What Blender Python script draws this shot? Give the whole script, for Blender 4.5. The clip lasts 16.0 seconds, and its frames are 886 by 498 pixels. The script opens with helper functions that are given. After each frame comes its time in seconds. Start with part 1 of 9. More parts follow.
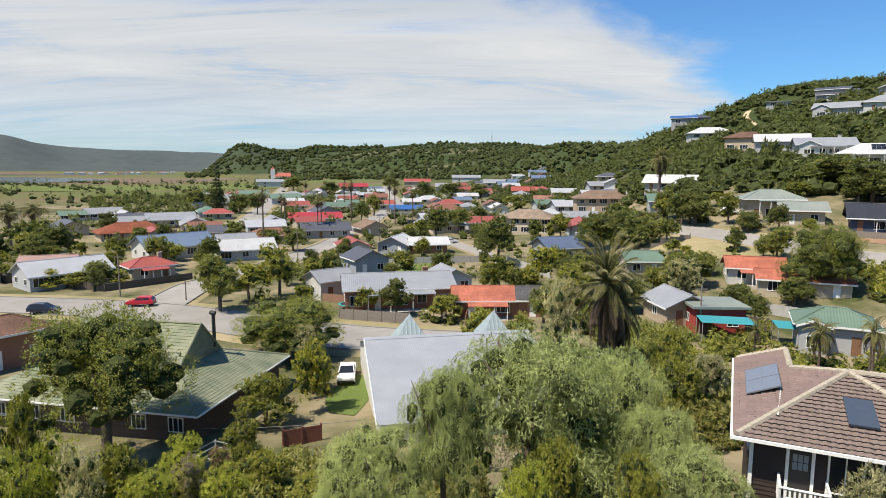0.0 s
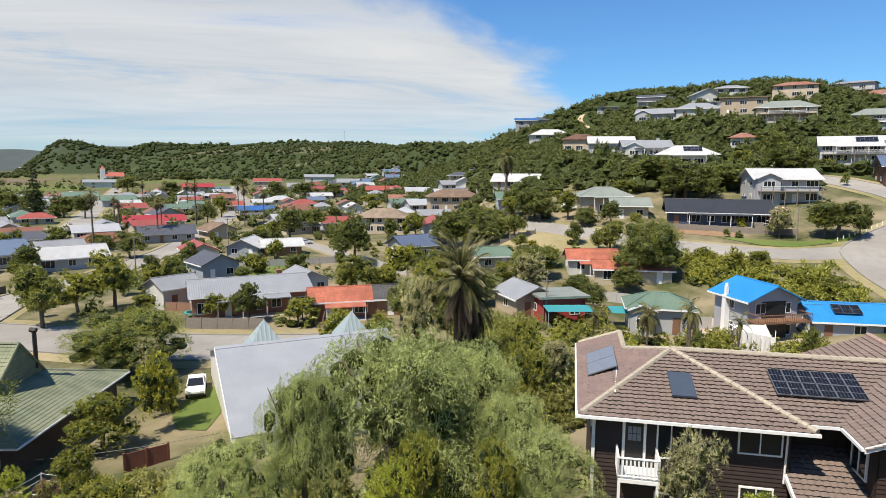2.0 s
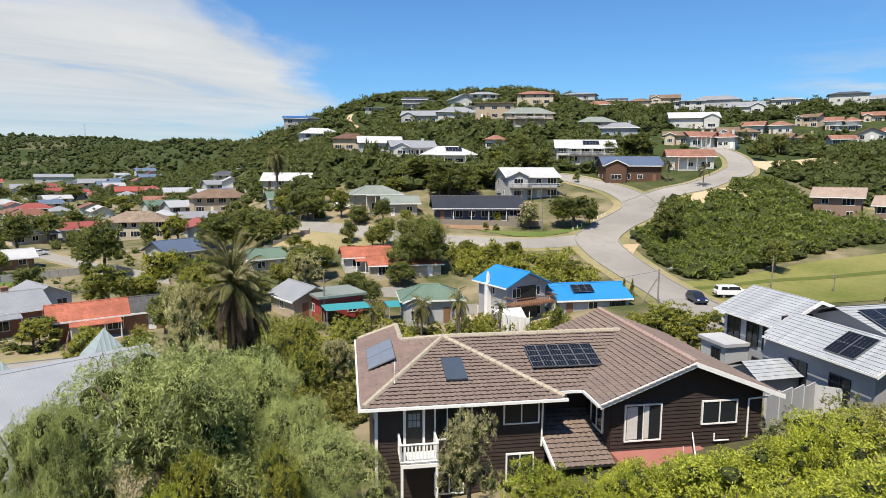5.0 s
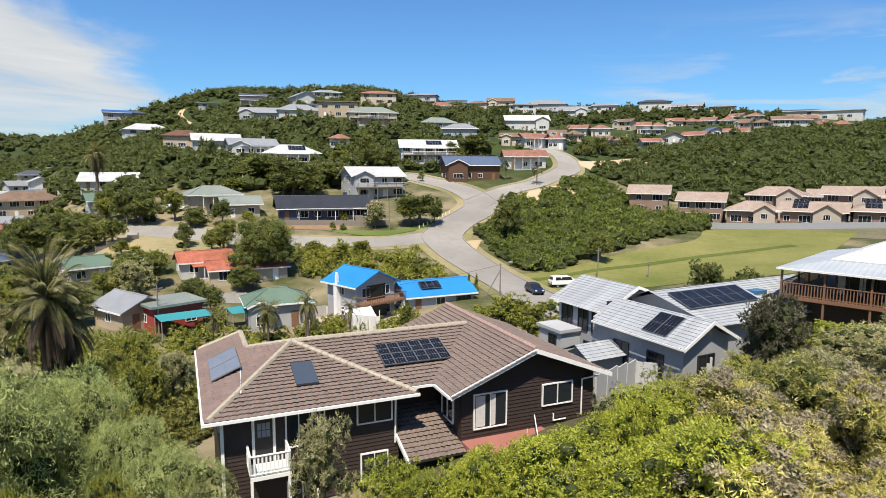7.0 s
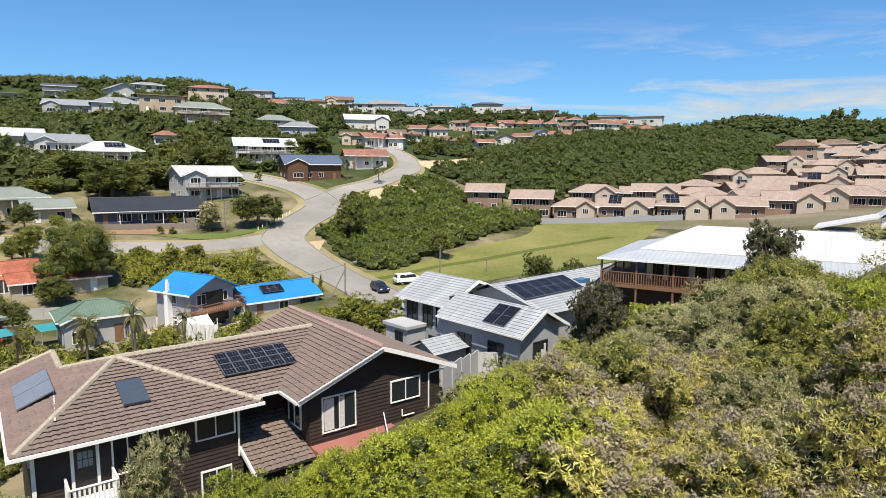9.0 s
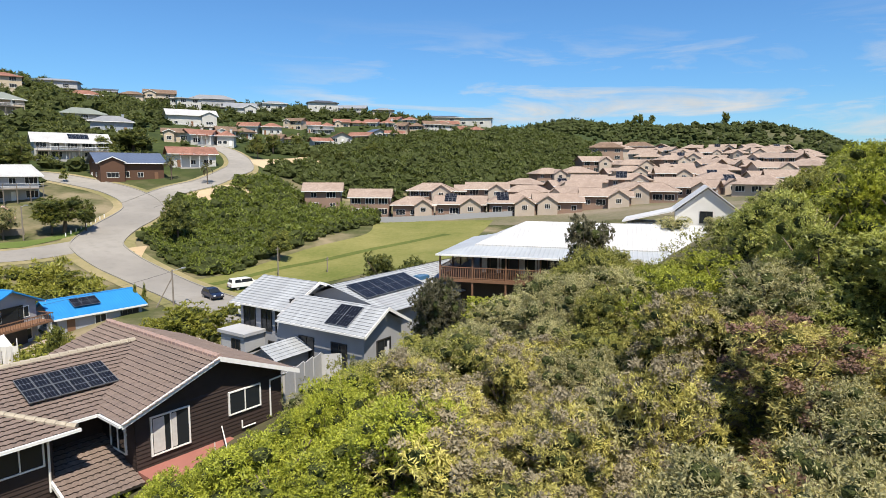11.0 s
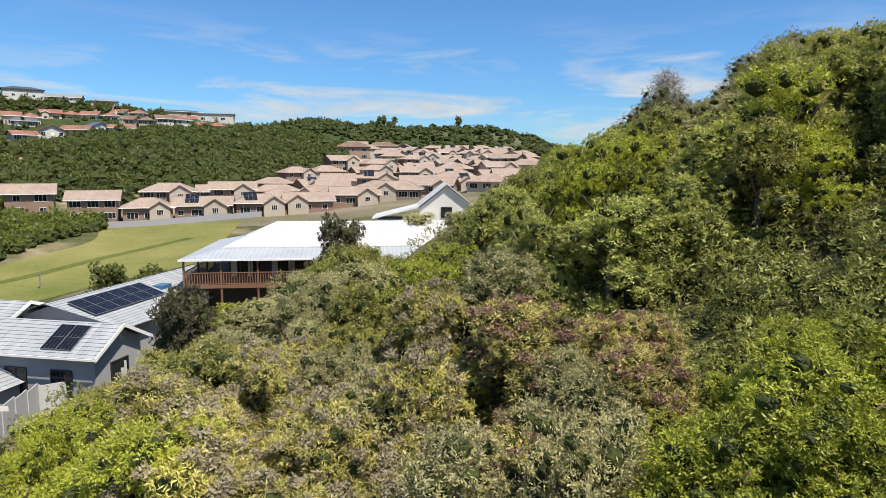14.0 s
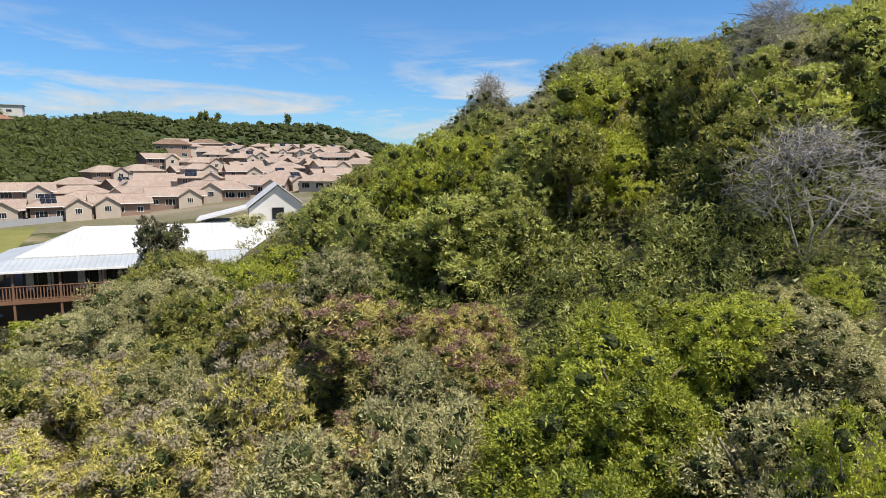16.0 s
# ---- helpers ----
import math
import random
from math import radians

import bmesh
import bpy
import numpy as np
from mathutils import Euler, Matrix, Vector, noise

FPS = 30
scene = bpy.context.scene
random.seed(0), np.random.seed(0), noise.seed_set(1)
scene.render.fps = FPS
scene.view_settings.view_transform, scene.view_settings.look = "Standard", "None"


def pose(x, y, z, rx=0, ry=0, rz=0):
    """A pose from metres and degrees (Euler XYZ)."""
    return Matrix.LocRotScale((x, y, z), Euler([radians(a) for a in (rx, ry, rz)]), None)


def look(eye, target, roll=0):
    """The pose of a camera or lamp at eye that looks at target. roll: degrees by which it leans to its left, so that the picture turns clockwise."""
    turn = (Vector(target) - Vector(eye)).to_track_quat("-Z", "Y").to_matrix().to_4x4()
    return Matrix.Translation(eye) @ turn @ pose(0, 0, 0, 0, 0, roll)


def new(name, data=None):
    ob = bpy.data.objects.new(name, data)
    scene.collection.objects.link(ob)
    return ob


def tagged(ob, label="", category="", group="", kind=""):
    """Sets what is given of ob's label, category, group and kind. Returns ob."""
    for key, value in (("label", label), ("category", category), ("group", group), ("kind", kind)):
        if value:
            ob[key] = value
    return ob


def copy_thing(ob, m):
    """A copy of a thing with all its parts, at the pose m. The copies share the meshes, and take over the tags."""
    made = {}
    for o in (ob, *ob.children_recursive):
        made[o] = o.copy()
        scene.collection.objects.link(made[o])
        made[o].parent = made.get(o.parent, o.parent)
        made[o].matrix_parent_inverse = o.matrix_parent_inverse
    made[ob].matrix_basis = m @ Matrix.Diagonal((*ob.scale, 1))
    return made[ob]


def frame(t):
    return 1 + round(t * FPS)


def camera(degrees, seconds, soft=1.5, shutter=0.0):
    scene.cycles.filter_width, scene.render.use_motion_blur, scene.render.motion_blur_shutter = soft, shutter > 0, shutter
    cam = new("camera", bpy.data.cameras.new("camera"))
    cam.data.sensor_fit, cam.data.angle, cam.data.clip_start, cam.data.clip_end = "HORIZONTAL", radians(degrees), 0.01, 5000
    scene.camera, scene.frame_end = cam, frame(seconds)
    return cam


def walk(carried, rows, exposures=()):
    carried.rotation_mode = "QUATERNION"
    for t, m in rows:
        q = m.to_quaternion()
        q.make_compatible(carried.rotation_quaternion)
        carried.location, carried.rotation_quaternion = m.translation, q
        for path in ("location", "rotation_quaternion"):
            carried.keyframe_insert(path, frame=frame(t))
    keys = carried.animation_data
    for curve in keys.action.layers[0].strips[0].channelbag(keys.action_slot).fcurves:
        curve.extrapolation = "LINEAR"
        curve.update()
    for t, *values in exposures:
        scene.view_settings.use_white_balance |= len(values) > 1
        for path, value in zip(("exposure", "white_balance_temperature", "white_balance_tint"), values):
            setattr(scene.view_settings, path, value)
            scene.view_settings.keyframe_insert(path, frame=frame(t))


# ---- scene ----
EYE = 24.0                      # metres of the eye over the estuary
PITCH, LEAN = -7.34, -0.27
cam = camera(71.33, 16.0, 0.7)
YAWS = [
    (0.0, 0.41), (0.5, -2.88), (1.0, -6.16), (1.5, -9.51), (2.0, -12.98), (2.5, -16.26), (3.0, -19.75), (3.5, -23.27), (4.0, -26.76),
    (6.5, -44.39), (7.0, -47.93), (7.5, -51.5), (8.0, -55.11), (8.5, -58.78), (9.0, -62.45),
    (11.5, -81.04), (12.0, -84.79), (12.5, -88.57), (13.0, -92.4), (13.5, -96.22), (14.0, -100.09),
    (14.5, -103.9), (15.0, -107.71), (15.5, -111.56), (16.0, -115.38),
]
walk(cam, [(t, pose(0, 0, EYE, 90 + PITCH, LEAN, yaw)) for t, yaw in YAWS], [(0.0, 0.5, 7100, 10), (16.0, 0.5, 7100, 10)])
# ---- the lie of the land: sections fanned out from the camera, fitted to its view, by bearing (degrees east of north) ----
SECTIONS = {}


def section(bearing, *pairs):
    """Ground heights along one bearing, as (distance, height) pairs."""
    SECTIONS[bearing] = pairs


section(-100, (0, 11), (20, 8), (40, 5), (70, 3.4), (200, 2.5), (600, 0.6), (2500, 0.3), (4600, 60))
section(-36, (0, 11), (15, 8.5), (38, 4), (60, 3), (150, 3), (300, 2), (560, 0.5), (2700, 0.2), (3600, 170), (4600, 190))
section(-31, (0, 11), (15, 8.5), (38, 4), (60, 3), (150, 3), (300, 2), (560, 0.5), (2700, 0.2), (3600, 105), (4600, 150))
section(-27, (0, 11), (15, 8.5), (38, 4), (60, 3), (150, 3), (300, 2), (560, 0.6), (2700, 0.3), (3600, 110), (4600, 140))
section(-22, (0, 11), (15, 8.5), (38, 4), (60, 3), (150, 3), (300, 2.4), (560, 0.8), (2500, 0.4), (3600, 95), (4600, 120))
section(-18, (0, 11), (15, 8.5), (38, 4), (60, 3), (150, 3), (300, 2.6), (600, 1.5), (1500, 3), (2200, 112), (3000, 90), (4600, 100))
section(-14.5, (0, 11), (15, 8.5), (38, 4), (60, 3), (150, 3), (300, 2.6), (600, 2), (1400, 6), (2100, 84), (4600, 100))
section(-12, (0, 11), (15, 8.5), (38, 4.1), (60, 3.1), (150, 3), (300, 2.7), (600, 3), (1200, 8), (2000, 96), (4600, 100))
section(-8, (0, 11), (15, 8.5), (38, 4.2), (60, 3.2), (150, 3), (300, 2.8), (600, 4), (1000, 10), (1700, 78), (4600, 100))
section(0, (0, 11), (15, 8.5), (38, 4.5), (60, 3.4), (130, 3), (300, 3.4), (600, 8), (900, 16), (1500, 80), (4600, 100))
section(12, (0, 11), (15, 8.5), (38, 5), (60, 3.6), (120, 3.4), (200, 6), (300, 11), (500, 25), (900, 58), (1300, 70), (4600, 90))
section(20, (0, 11), (20, 9), (38, 5.5), (65, 3.8), (100, 5), (130, 11), (150, 14), (250, 25), (380, 46), (600, 52), (4600, 60))
section(30, (0, 11), (20, 9), (30, 7.4), (45, 6), (65, 4.2), (90, 4.4), (110, 7.6), (130, 12), (150, 16), (200, 27), (300, 46), (400, 68), (700, 66), (4600, 60))
section(40, (0, 11), (20, 10), (30, 8), (45, 6.6), (65, 4.4), (85, 3.8), (100, 6), (115, 9.6), (140, 13), (160, 18), (210, 27), (270, 44), (360, 66), (600, 70), (4600, 60))
section(50, (0, 11), (20, 11), (30, 9.6), (45, 7.6), (65, 5), (100, 6), (125, 10.5), (150, 15), (190, 23), (250, 37), (330, 53.5), (400, 61), (450, 64), (4600, 60))
section(58, (0, 11), (20, 12), (30, 10.6), (45, 8), (65, 6), (100, 5.2), (130, 8), (150, 13), (190, 23), (270, 37), (450, 64), (4600, 60))
section(65, (0, 11), (18, 12.5), (30, 11.4), (45, 8.8), (65, 6.6), (100, 5.2), (140, 9.6), (175, 14), (220, 24), (300, 38), (395, 59), (450, 62), (4600, 60))
section(72, (0, 11), (18, 13), (30, 11.8), (45, 9.6), (65, 8), (100, 6.4), (150, 10), (180, 11.6), (220, 22), (300, 38), (395, 56), (450, 58), (4600, 60))
section(80, (0, 11), (18, 13), (32, 12.6), (45, 12), (65, 10.4), (110, 8.6), (165, 11.4), (200, 14), (250, 25), (320, 40), (405, 51.5), (4600, 64))
section(88, (0, 11), (18, 13), (32, 13.6), (50, 13.4), (75, 12.4), (120, 10.4), (180, 13), (230, 17), (270, 25), (330, 38), (450, 48), (900, 84), (4600, 90))
section(95, (0, 11), (16, 13.2), (32, 15.4), (50, 16), (75, 14.6), (120, 12.8), (200, 16.4), (300, 24), (430, 35), (800, 72), (4600, 90))
section(104, (0, 11), (16, 13.6), (30, 17), (45, 19.4), (65, 20.4), (120, 15), (200, 18), (300, 24), (430, 34), (800, 72), (4600, 90))
section(115, (0, 11), (14, 13.8), (24, 17.4), (36, 21), (52, 24), (90, 26), (200, 28), (4600, 80))
section(126, (0, 11), (13, 14), (22, 18), (34, 23.5), (48, 27), (90, 32), (200, 36), (4600, 80))
section(140, (0, 11), (12, 14.6), (20, 19), (32, 25), (46, 29.5), (90, 38), (200, 44), (4600, 80))
section(165, (0, 11), (12, 15), (20, 19.6), (32, 25.6), (46, 31), (90, 40), (200, 48), (4600, 80))
section(215, (0, 11), (20, 15), (50, 22), (100, 30), (300, 42), (4600, 60))

_BEAR = np.array(sorted(SECTIONS))
_BEAR2 = np.concatenate([_BEAR[-2:] - 360, _BEAR, _BEAR[:2] + 360])
_RING = np.concatenate([np.linspace(0, 200, 201), np.geomspace(201, 4600, 200)])


def _hermite(xs, ys, x):
    """Smooth interpolation that does not overshoot."""
    xs, ys = np.asarray(xs, float), np.asarray(ys, float)
    h, d = np.diff(xs), np.diff(ys) / np.diff(xs)
    m = np.zeros_like(ys)
    m[0], m[-1] = d[0], d[-1]
    same = d[:-1] * d[1:] > 0
    m[1:-1][same] = 2 * d[:-1][same] * d[1:][same] / (d[:-1][same] + d[1:][same])
    i = np.clip(np.searchsorted(xs, x) - 1, 0, len(h) - 1)
    t = (x - xs[i]) / h[i]
    return ((1 + 2 * t) * (1 - t) ** 2 * ys[i] + t * (1 - t) ** 2 * h[i] * m[i]
            + t * t * (3 - 2 * t) * ys[i + 1] + t * t * (t - 1) * h[i] * m[i + 1])


_TABLE = np.array([_hermite(*zip(*SECTIONS[b]), _RING) for b in _BEAR])
_TABLE = np.concatenate([_TABLE[-2:], _TABLE, _TABLE[:2]])
_FINE = np.arange(-200, 216, 0.5)
_GRID = np.array([_hermite(_BEAR2, _TABLE[:, j], _FINE) for j in range(len(_RING))]).T


def heights(x, y):
    """Ground height at arrays of places."""
    x, y = np.asarray(x, float), np.asarray(y, float)
    r = np.hypot(x, y)
    b = np.degrees(np.arctan2(x, y))
    b = np.where(b < -140, b + 360, b)
    u = (b + 200) / 0.5
    i = np.clip(u.astype(int), 0, len(_FINE) - 2)
    fu = u - i
    v = np.interp(r, _RING, np.arange(len(_RING)))
    j = np.clip(v.astype(int), 0, len(_RING) - 2)
    fv = v - j
    z = ((1 - fu) * (1 - fv) * _GRID[i, j] + fu * (1 - fv) * _GRID[i + 1, j]
         + (1 - fu) * fv * _GRID[i, j + 1] + fu * fv * _GRID[i + 1, j + 1])
    far = np.clip((r - 650) / 900, 0, 1)
    swell = (np.sin(x / 210 + 1.3) * np.sin(y / 260 + 0.4) + 0.6 * np.sin(x / 97 + y / 123) + 0.35 * np.sin(x / 41 - y / 57))
    return z + far * np.clip((z - 6) / 30, 0, 1) * swell * 9


def height(x, y):
    return float(heights(np.array([x]), np.array([y]))[0])


def polar(bearing, r):
    a = radians(bearing)
    return r * math.sin(a), r * math.cos(a)


# ---- sky, sun ----
SUN_BEARING, SUN_HEIGHT = -122.0, 61.0
world = bpy.data.worlds.new("sky")
scene.world = world
world.use_nodes = True


class Nodes:
    """A small helper to write node trees."""

    def __init__(self, tree):
        self.tree = tree
        tree.nodes.clear()

    def add(self, kind, props=None, **links):
        n = self.tree.nodes.new("ShaderNode" + kind)
        for k, v in (props or {}).items():
            setattr(n, k, v)
        for k, v in links.items():
            self.put(n, k, v)
        return n

    def put(self, n, key, v):
        key = key.replace("_", " ").strip()
        if key[-1].isdigit() and key[:2] == "in":
            s = n.inputs[int(key[2:])]
        else:
            s = n.inputs[key]
        if isinstance(v, bpy.types.NodeSocket):
            self.tree.links.new(v, s)
        elif isinstance(v, bpy.types.Node):
            self.tree.links.new(v.outputs[0], s)
        else:
            s.default_value = v

    def math(self, op, a, b=0.0, clamp=False):
        return self.add("Math", dict(operation=op, use_clamp=clamp), in0=a, in1=b).outputs[0]

    def ramp(self, fac, *stops):
        n = self.add("ValToRGB", in0=fac)
        e = n.color_ramp.elements
        while len(e) < len(stops):
            e.new(0.5)
        for el, (p, c) in zip(e, stops):
            el.position = p
            el.color = c if len(c) == 4 else (*c, 1)
        return n.outputs[0]

    def mix(self, fac, a, b, blend="MIX"):
        n = self.add("Mix", dict(data_type="RGBA", blend_type=blend))
        self.put(n, "in0", fac)
        for i, v in ((6, a), (7, b)):
            self.put(n, "in%d" % i, v if not isinstance(v, tuple) or len(v) == 4 else (*v, 1))
        return n.outputs[2]


def make_sky():
    k = Nodes(world.node_tree)
    sky = k.add("TexSky", dict(sky_type="NISHITA", sun_disc=False, sun_elevation=radians(SUN_HEIGHT), sun_rotation=radians(SUN_BEARING), altitude=20.0, air_density=1.0, dust_density=0.6, ozone_density=2.2))
    way = k.add("TexCoord").outputs["Generated"]
    xyz = k.add("SeparateXYZ", in0=way)
    # cloud sheets lie flat: the way is laid onto a plane overhead
    z = k.math("MAXIMUM", k.math("ADD", xyz.outputs[2], 0.10), 0.02)
    u, v = k.math("DIVIDE", xyz.outputs[0], z), k.math("DIVIDE", xyz.outputs[1], z)
    flat = k.add("CombineXYZ", in0=u, in1=v)
    az = k.math("ARCTAN2", xyz.outputs[0], xyz.outputs[1])
    billow = k.add("TexNoise", in0=flat, Scale=0.55, Detail=8.0, Roughness=0.58, Distortion=0.35).outputs[0]
    streak = k.add("TexNoise", in0=k.add("Mapping", in0=flat, in3=(0.35, 1.3, 1.0), in2=(0, 0, radians(62))), Scale=1.1, Detail=9.0, Roughness=0.62, Distortion=0.8).outputs[0]
    # the thick sheet over the estuary ends towards the hill
    edge = k.math("ADD", az, k.math("MULTIPLY", k.math("SUBTRACT", billow, 0.5), 0.75))
    edge = k.math("ADD", edge, k.math("MULTIPLY", k.math("ABSOLUTE", k.math("SUBTRACT", xyz.outputs[2], 0.10)), 1.7))
    sheet = k.add("MapRange", dict(interpolation_type="SMOOTHSTEP"), Value=edge, From_Min=0.50, From_Max=0.34).outputs[0]
    top = k.add("MapRange", dict(interpolation_type="SMOOTHSTEP"), Value=k.math("ADD", xyz.outputs[2], k.math("MULTIPLY", k.math("SUBTRACT", streak, 0.5), 0.22)), From_Min=0.31, From_Max=0.215).outputs[0]
    sheet = k.math("MULTIPLY", sheet, top)
    body = k.add("MapRange", Value=k.math("ADD", k.math("MULTIPLY", billow, 0.5), k.math("MULTIPLY", streak, 0.5)), From_Min=0.26, From_Max=0.46).outputs[0]
    sheet = k.math("MULTIPLY", sheet, body)
    # thin wisps elsewhere, low down
    low_way = k.add("CombineXYZ", in0=k.math("MULTIPLY", az, 2.4), in1=k.math("MULTIPLY", xyz.outputs[2], 15.0))
    wisp = k.add("MapRange", Value=k.add("TexNoise", in0=low_way, Scale=1.7, Detail=9.0, Roughness=0.6, Distortion=0.5).outputs[0], From_Min=0.49, From_Max=0.66).outputs[0]
    low = k.add("MapRange", dict(interpolation_type="SMOOTHSTEP"), Value=xyz.outputs[2], From_Min=0.24, From_Max=0.09).outputs[0]
    east = k.add("MapRange", dict(interpolation_type="SMOOTHSTEP"), Value=az, From_Min=0.95, From_Max=1.35).outputs[0]
    wisp = k.math("MULTIPLY", k.math("MULTIPLY", wisp, low), east)
    thin = k.add("MapRange", dict(interpolation_type="SMOOTHSTEP"), Value=xyz.outputs[2], From_Min=-0.01, From_Max=0.14, To_Min=0.40, To_Max=1.0).outputs[0]
    cover = k.math("MAXIMUM", k.math("MULTIPLY", sheet, thin), wisp, True)
    white = k.mix(k.add("MapRange", Value=streak, From_Min=0.3, From_Max=0.7).outputs[0], (4.5, 5.15, 5.95, 1), (6.6, 6.85, 7.15, 1))
    blue = k.mix(1.0, sky.outputs[0], (0.50, 0.93, 1.38, 1), "MULTIPLY")
    haze = k.add("MapRange", dict(interpolation_type="SMOOTHSTEP"), Value=xyz.outputs[2], From_Min=0.13, From_Max=0.0).outputs[0]
    blue = k.mix(k.math("MULTIPLY", haze, 0.25), blue, (5.0, 6.8, 8.6, 1))
    colour = k.mix(k.math("MULTIPLY", cover, 0.93), blue, white)
    bg = k.add("Background", Color=colour, Strength=0.085)
    k.add("OutputWorld", in0=bg)


make_sky()
sun = new("sun", bpy.data.lights.new("sun", "SUN"))
sun.data.energy, sun.data.angle, sun.data.color = 4.8, radians(0.55), (1.0, 0.945, 0.85)
_s = Vector((math.sin(radians(SUN_BEARING)) * math.cos(radians(SUN_HEIGHT)), math.cos(radians(SUN_BEARING)) * math.cos(radians(SUN_HEIGHT)), math.sin(radians(SUN_HEIGHT))))
sun.matrix_world = look(_s * 200, (0, 0, 0))
# ---- materials ----
def surface(name, build, rough=0.7, metal=0.0, spec=0.5):
    """A Principled material; build(k) returns colour, height (or None) and bump distance."""
    m = bpy.data.materials.new(name)
    m.use_nodes = True
    k = Nodes(m.node_tree)
    got = build(k)
    colour, bump, dist = got[:3]
    b = k.add("BsdfPrincipled", Roughness=got[3] if len(got) > 3 else rough, Metallic=metal)
    k.put(b, "Base Color", colour if not isinstance(colour, tuple) else (*colour[:3], 1))
    b.inputs["Specular IOR Level"].default_value = spec
    if bump is not None:
        k.put(b, "Normal", k.add("Bump", Height=bump, Distance=dist, Strength=1.0).outputs[0])
    k.add("OutputMaterial", in0=b)
    return m


def spots(k, scale, detail=4.0, coords="Object", stretch=(1, 1, 1), rough=0.6):
    co = k.add("Mapping", in0=k.add("TexCoord").outputs[coords], in3=stretch)
    return k.add("TexNoise", in0=co, Scale=scale, Detail=detail, Roughness=rough).outputs[0]


def shade(c, f):
    return tuple(min(1.0, v * f) for v in c)


_made = {}


def paint(c, name="painted_plaster", rough=0.75):
    """Painted plaster, stained a little."""
    key = (name, c)
    if key not in _made:
        def build(k):
            big, small = spots(k, 0.35, 5), spots(k, 3.0, 6, stretch=(1, 1, 0.25))
            col = k.mix(k.ramp(big, (0.35, (0, 0, 0)), (0.7, (1, 1, 1))), shade(c, 0.90), shade(c, 1.04))
            col = k.mix(k.ramp(small, (0.60, (0, 0, 0)), (0.85, (0.4, 0.4, 0.4))), col, shade(c, 0.62))
            return col, spots(k, 26, 3), 0.004
        _made[key] = surface(name, build, rough, spec=0.3)
    return _made[key]


def bands(k, axis, period, sharp=None):
    """Ribs across one axis of the thing: 0 to 1 in each period."""
    x = k.add("SeparateXYZ", in0=k.add("TexCoord").outputs["Object"]).outputs["XYZ".index(axis)]
    return k.math("FRACT", k.math("DIVIDE", x, period)), k.math("FLOOR", k.math("DIVIDE", x, period))


def metal_roof(c, axis="X", period=0.30, rough=0.5):
    """Painted ribbed sheet."""
    key = ("metal", c, axis, period)
    if key not in _made:
        def build(k):
            f, n = bands(k, axis, period)
            rib = k.math("POWER", k.math("ABSOLUTE", k.math("SUBTRACT", f, 0.5)), 3.0)
            grime = spots(k, 0.5, 6, stretch=(1, 1, 1))
            fine = spots(k, 6, 5)
            col = k.mix(k.ramp(grime, (0.35, (0, 0, 0)), (0.72, (1, 1, 1))), shade(c, 0.86), shade(c, 1.05))
            col = k.mix(k.ramp(fine, (0.6, (0, 0, 0)), (0.9, (0.35, 0.35, 0.35))), col, shade(c, 0.6))
            return col, k.math("MULTIPLY", rib, 8.0), 0.03, k.math("ADD", rough - 0.1, k.math("MULTIPLY", grime, 0.2))
        _made[key] = surface("ribbed_roof_sheet", build, rough, spec=0.4)
    return _made[key]


def tile_roof(c, c2, axis="X", gauge=0.11, rough=0.85):
    """Concrete tiles; rows follow the height, rolls run across."""
    key = ("tile", c, c2, axis, gauge)
    if key not in _made:
        def build(k):
            fz, nz = bands(k, "Z", gauge)
            fx, nx = bands(k, axis, 0.30)
            roll = k.math("SINE", k.math("MULTIPLY", fx, math.pi))
            step = k.math("MULTIPLY", k.math("SUBTRACT", 1.0, fz), 1.0)
            cell = k.add("TexWhiteNoise", dict(noise_dimensions="2D"), in0=k.add("CombineXYZ", in0=nx, in1=nz)).outputs[0]
            big, fine = spots(k, 0.45, 6), spots(k, 9, 5)
            col = k.mix(cell, shade(c, 0.82), shade(c, 1.12))
            col = k.mix(k.ramp(big, (0.38, (0, 0, 0)), (0.68, (1, 1, 1))), col, c2)
            col = k.mix(k.ramp(fine, (0.55, (0, 0, 0)), (0.85, (0.6, 0.6, 0.6))), col, shade(c2, 0.55))
            return col, k.math("ADD", k.math("MULTIPLY", roll, 0.5), step), 0.035
        _made[key] = surface("concrete_roof_tile", build, rough, spec=0.25)
    return _made[key]


def plain(c, name="paint", rough=0.6, metal=0.0, vary=0.12, scale=4.0):
    key = ("plain", name, c, rough, metal)
    if key not in _made:
        def build(k):
            n = spots(k, scale, 5)
            return k.mix(n, shade(c, 1 - vary), shade(c, 1 + vary)), spots(k, scale * 8, 3), 0.002
        _made[key] = surface(name, build, rough, metal, 0.4)
    return _made[key]


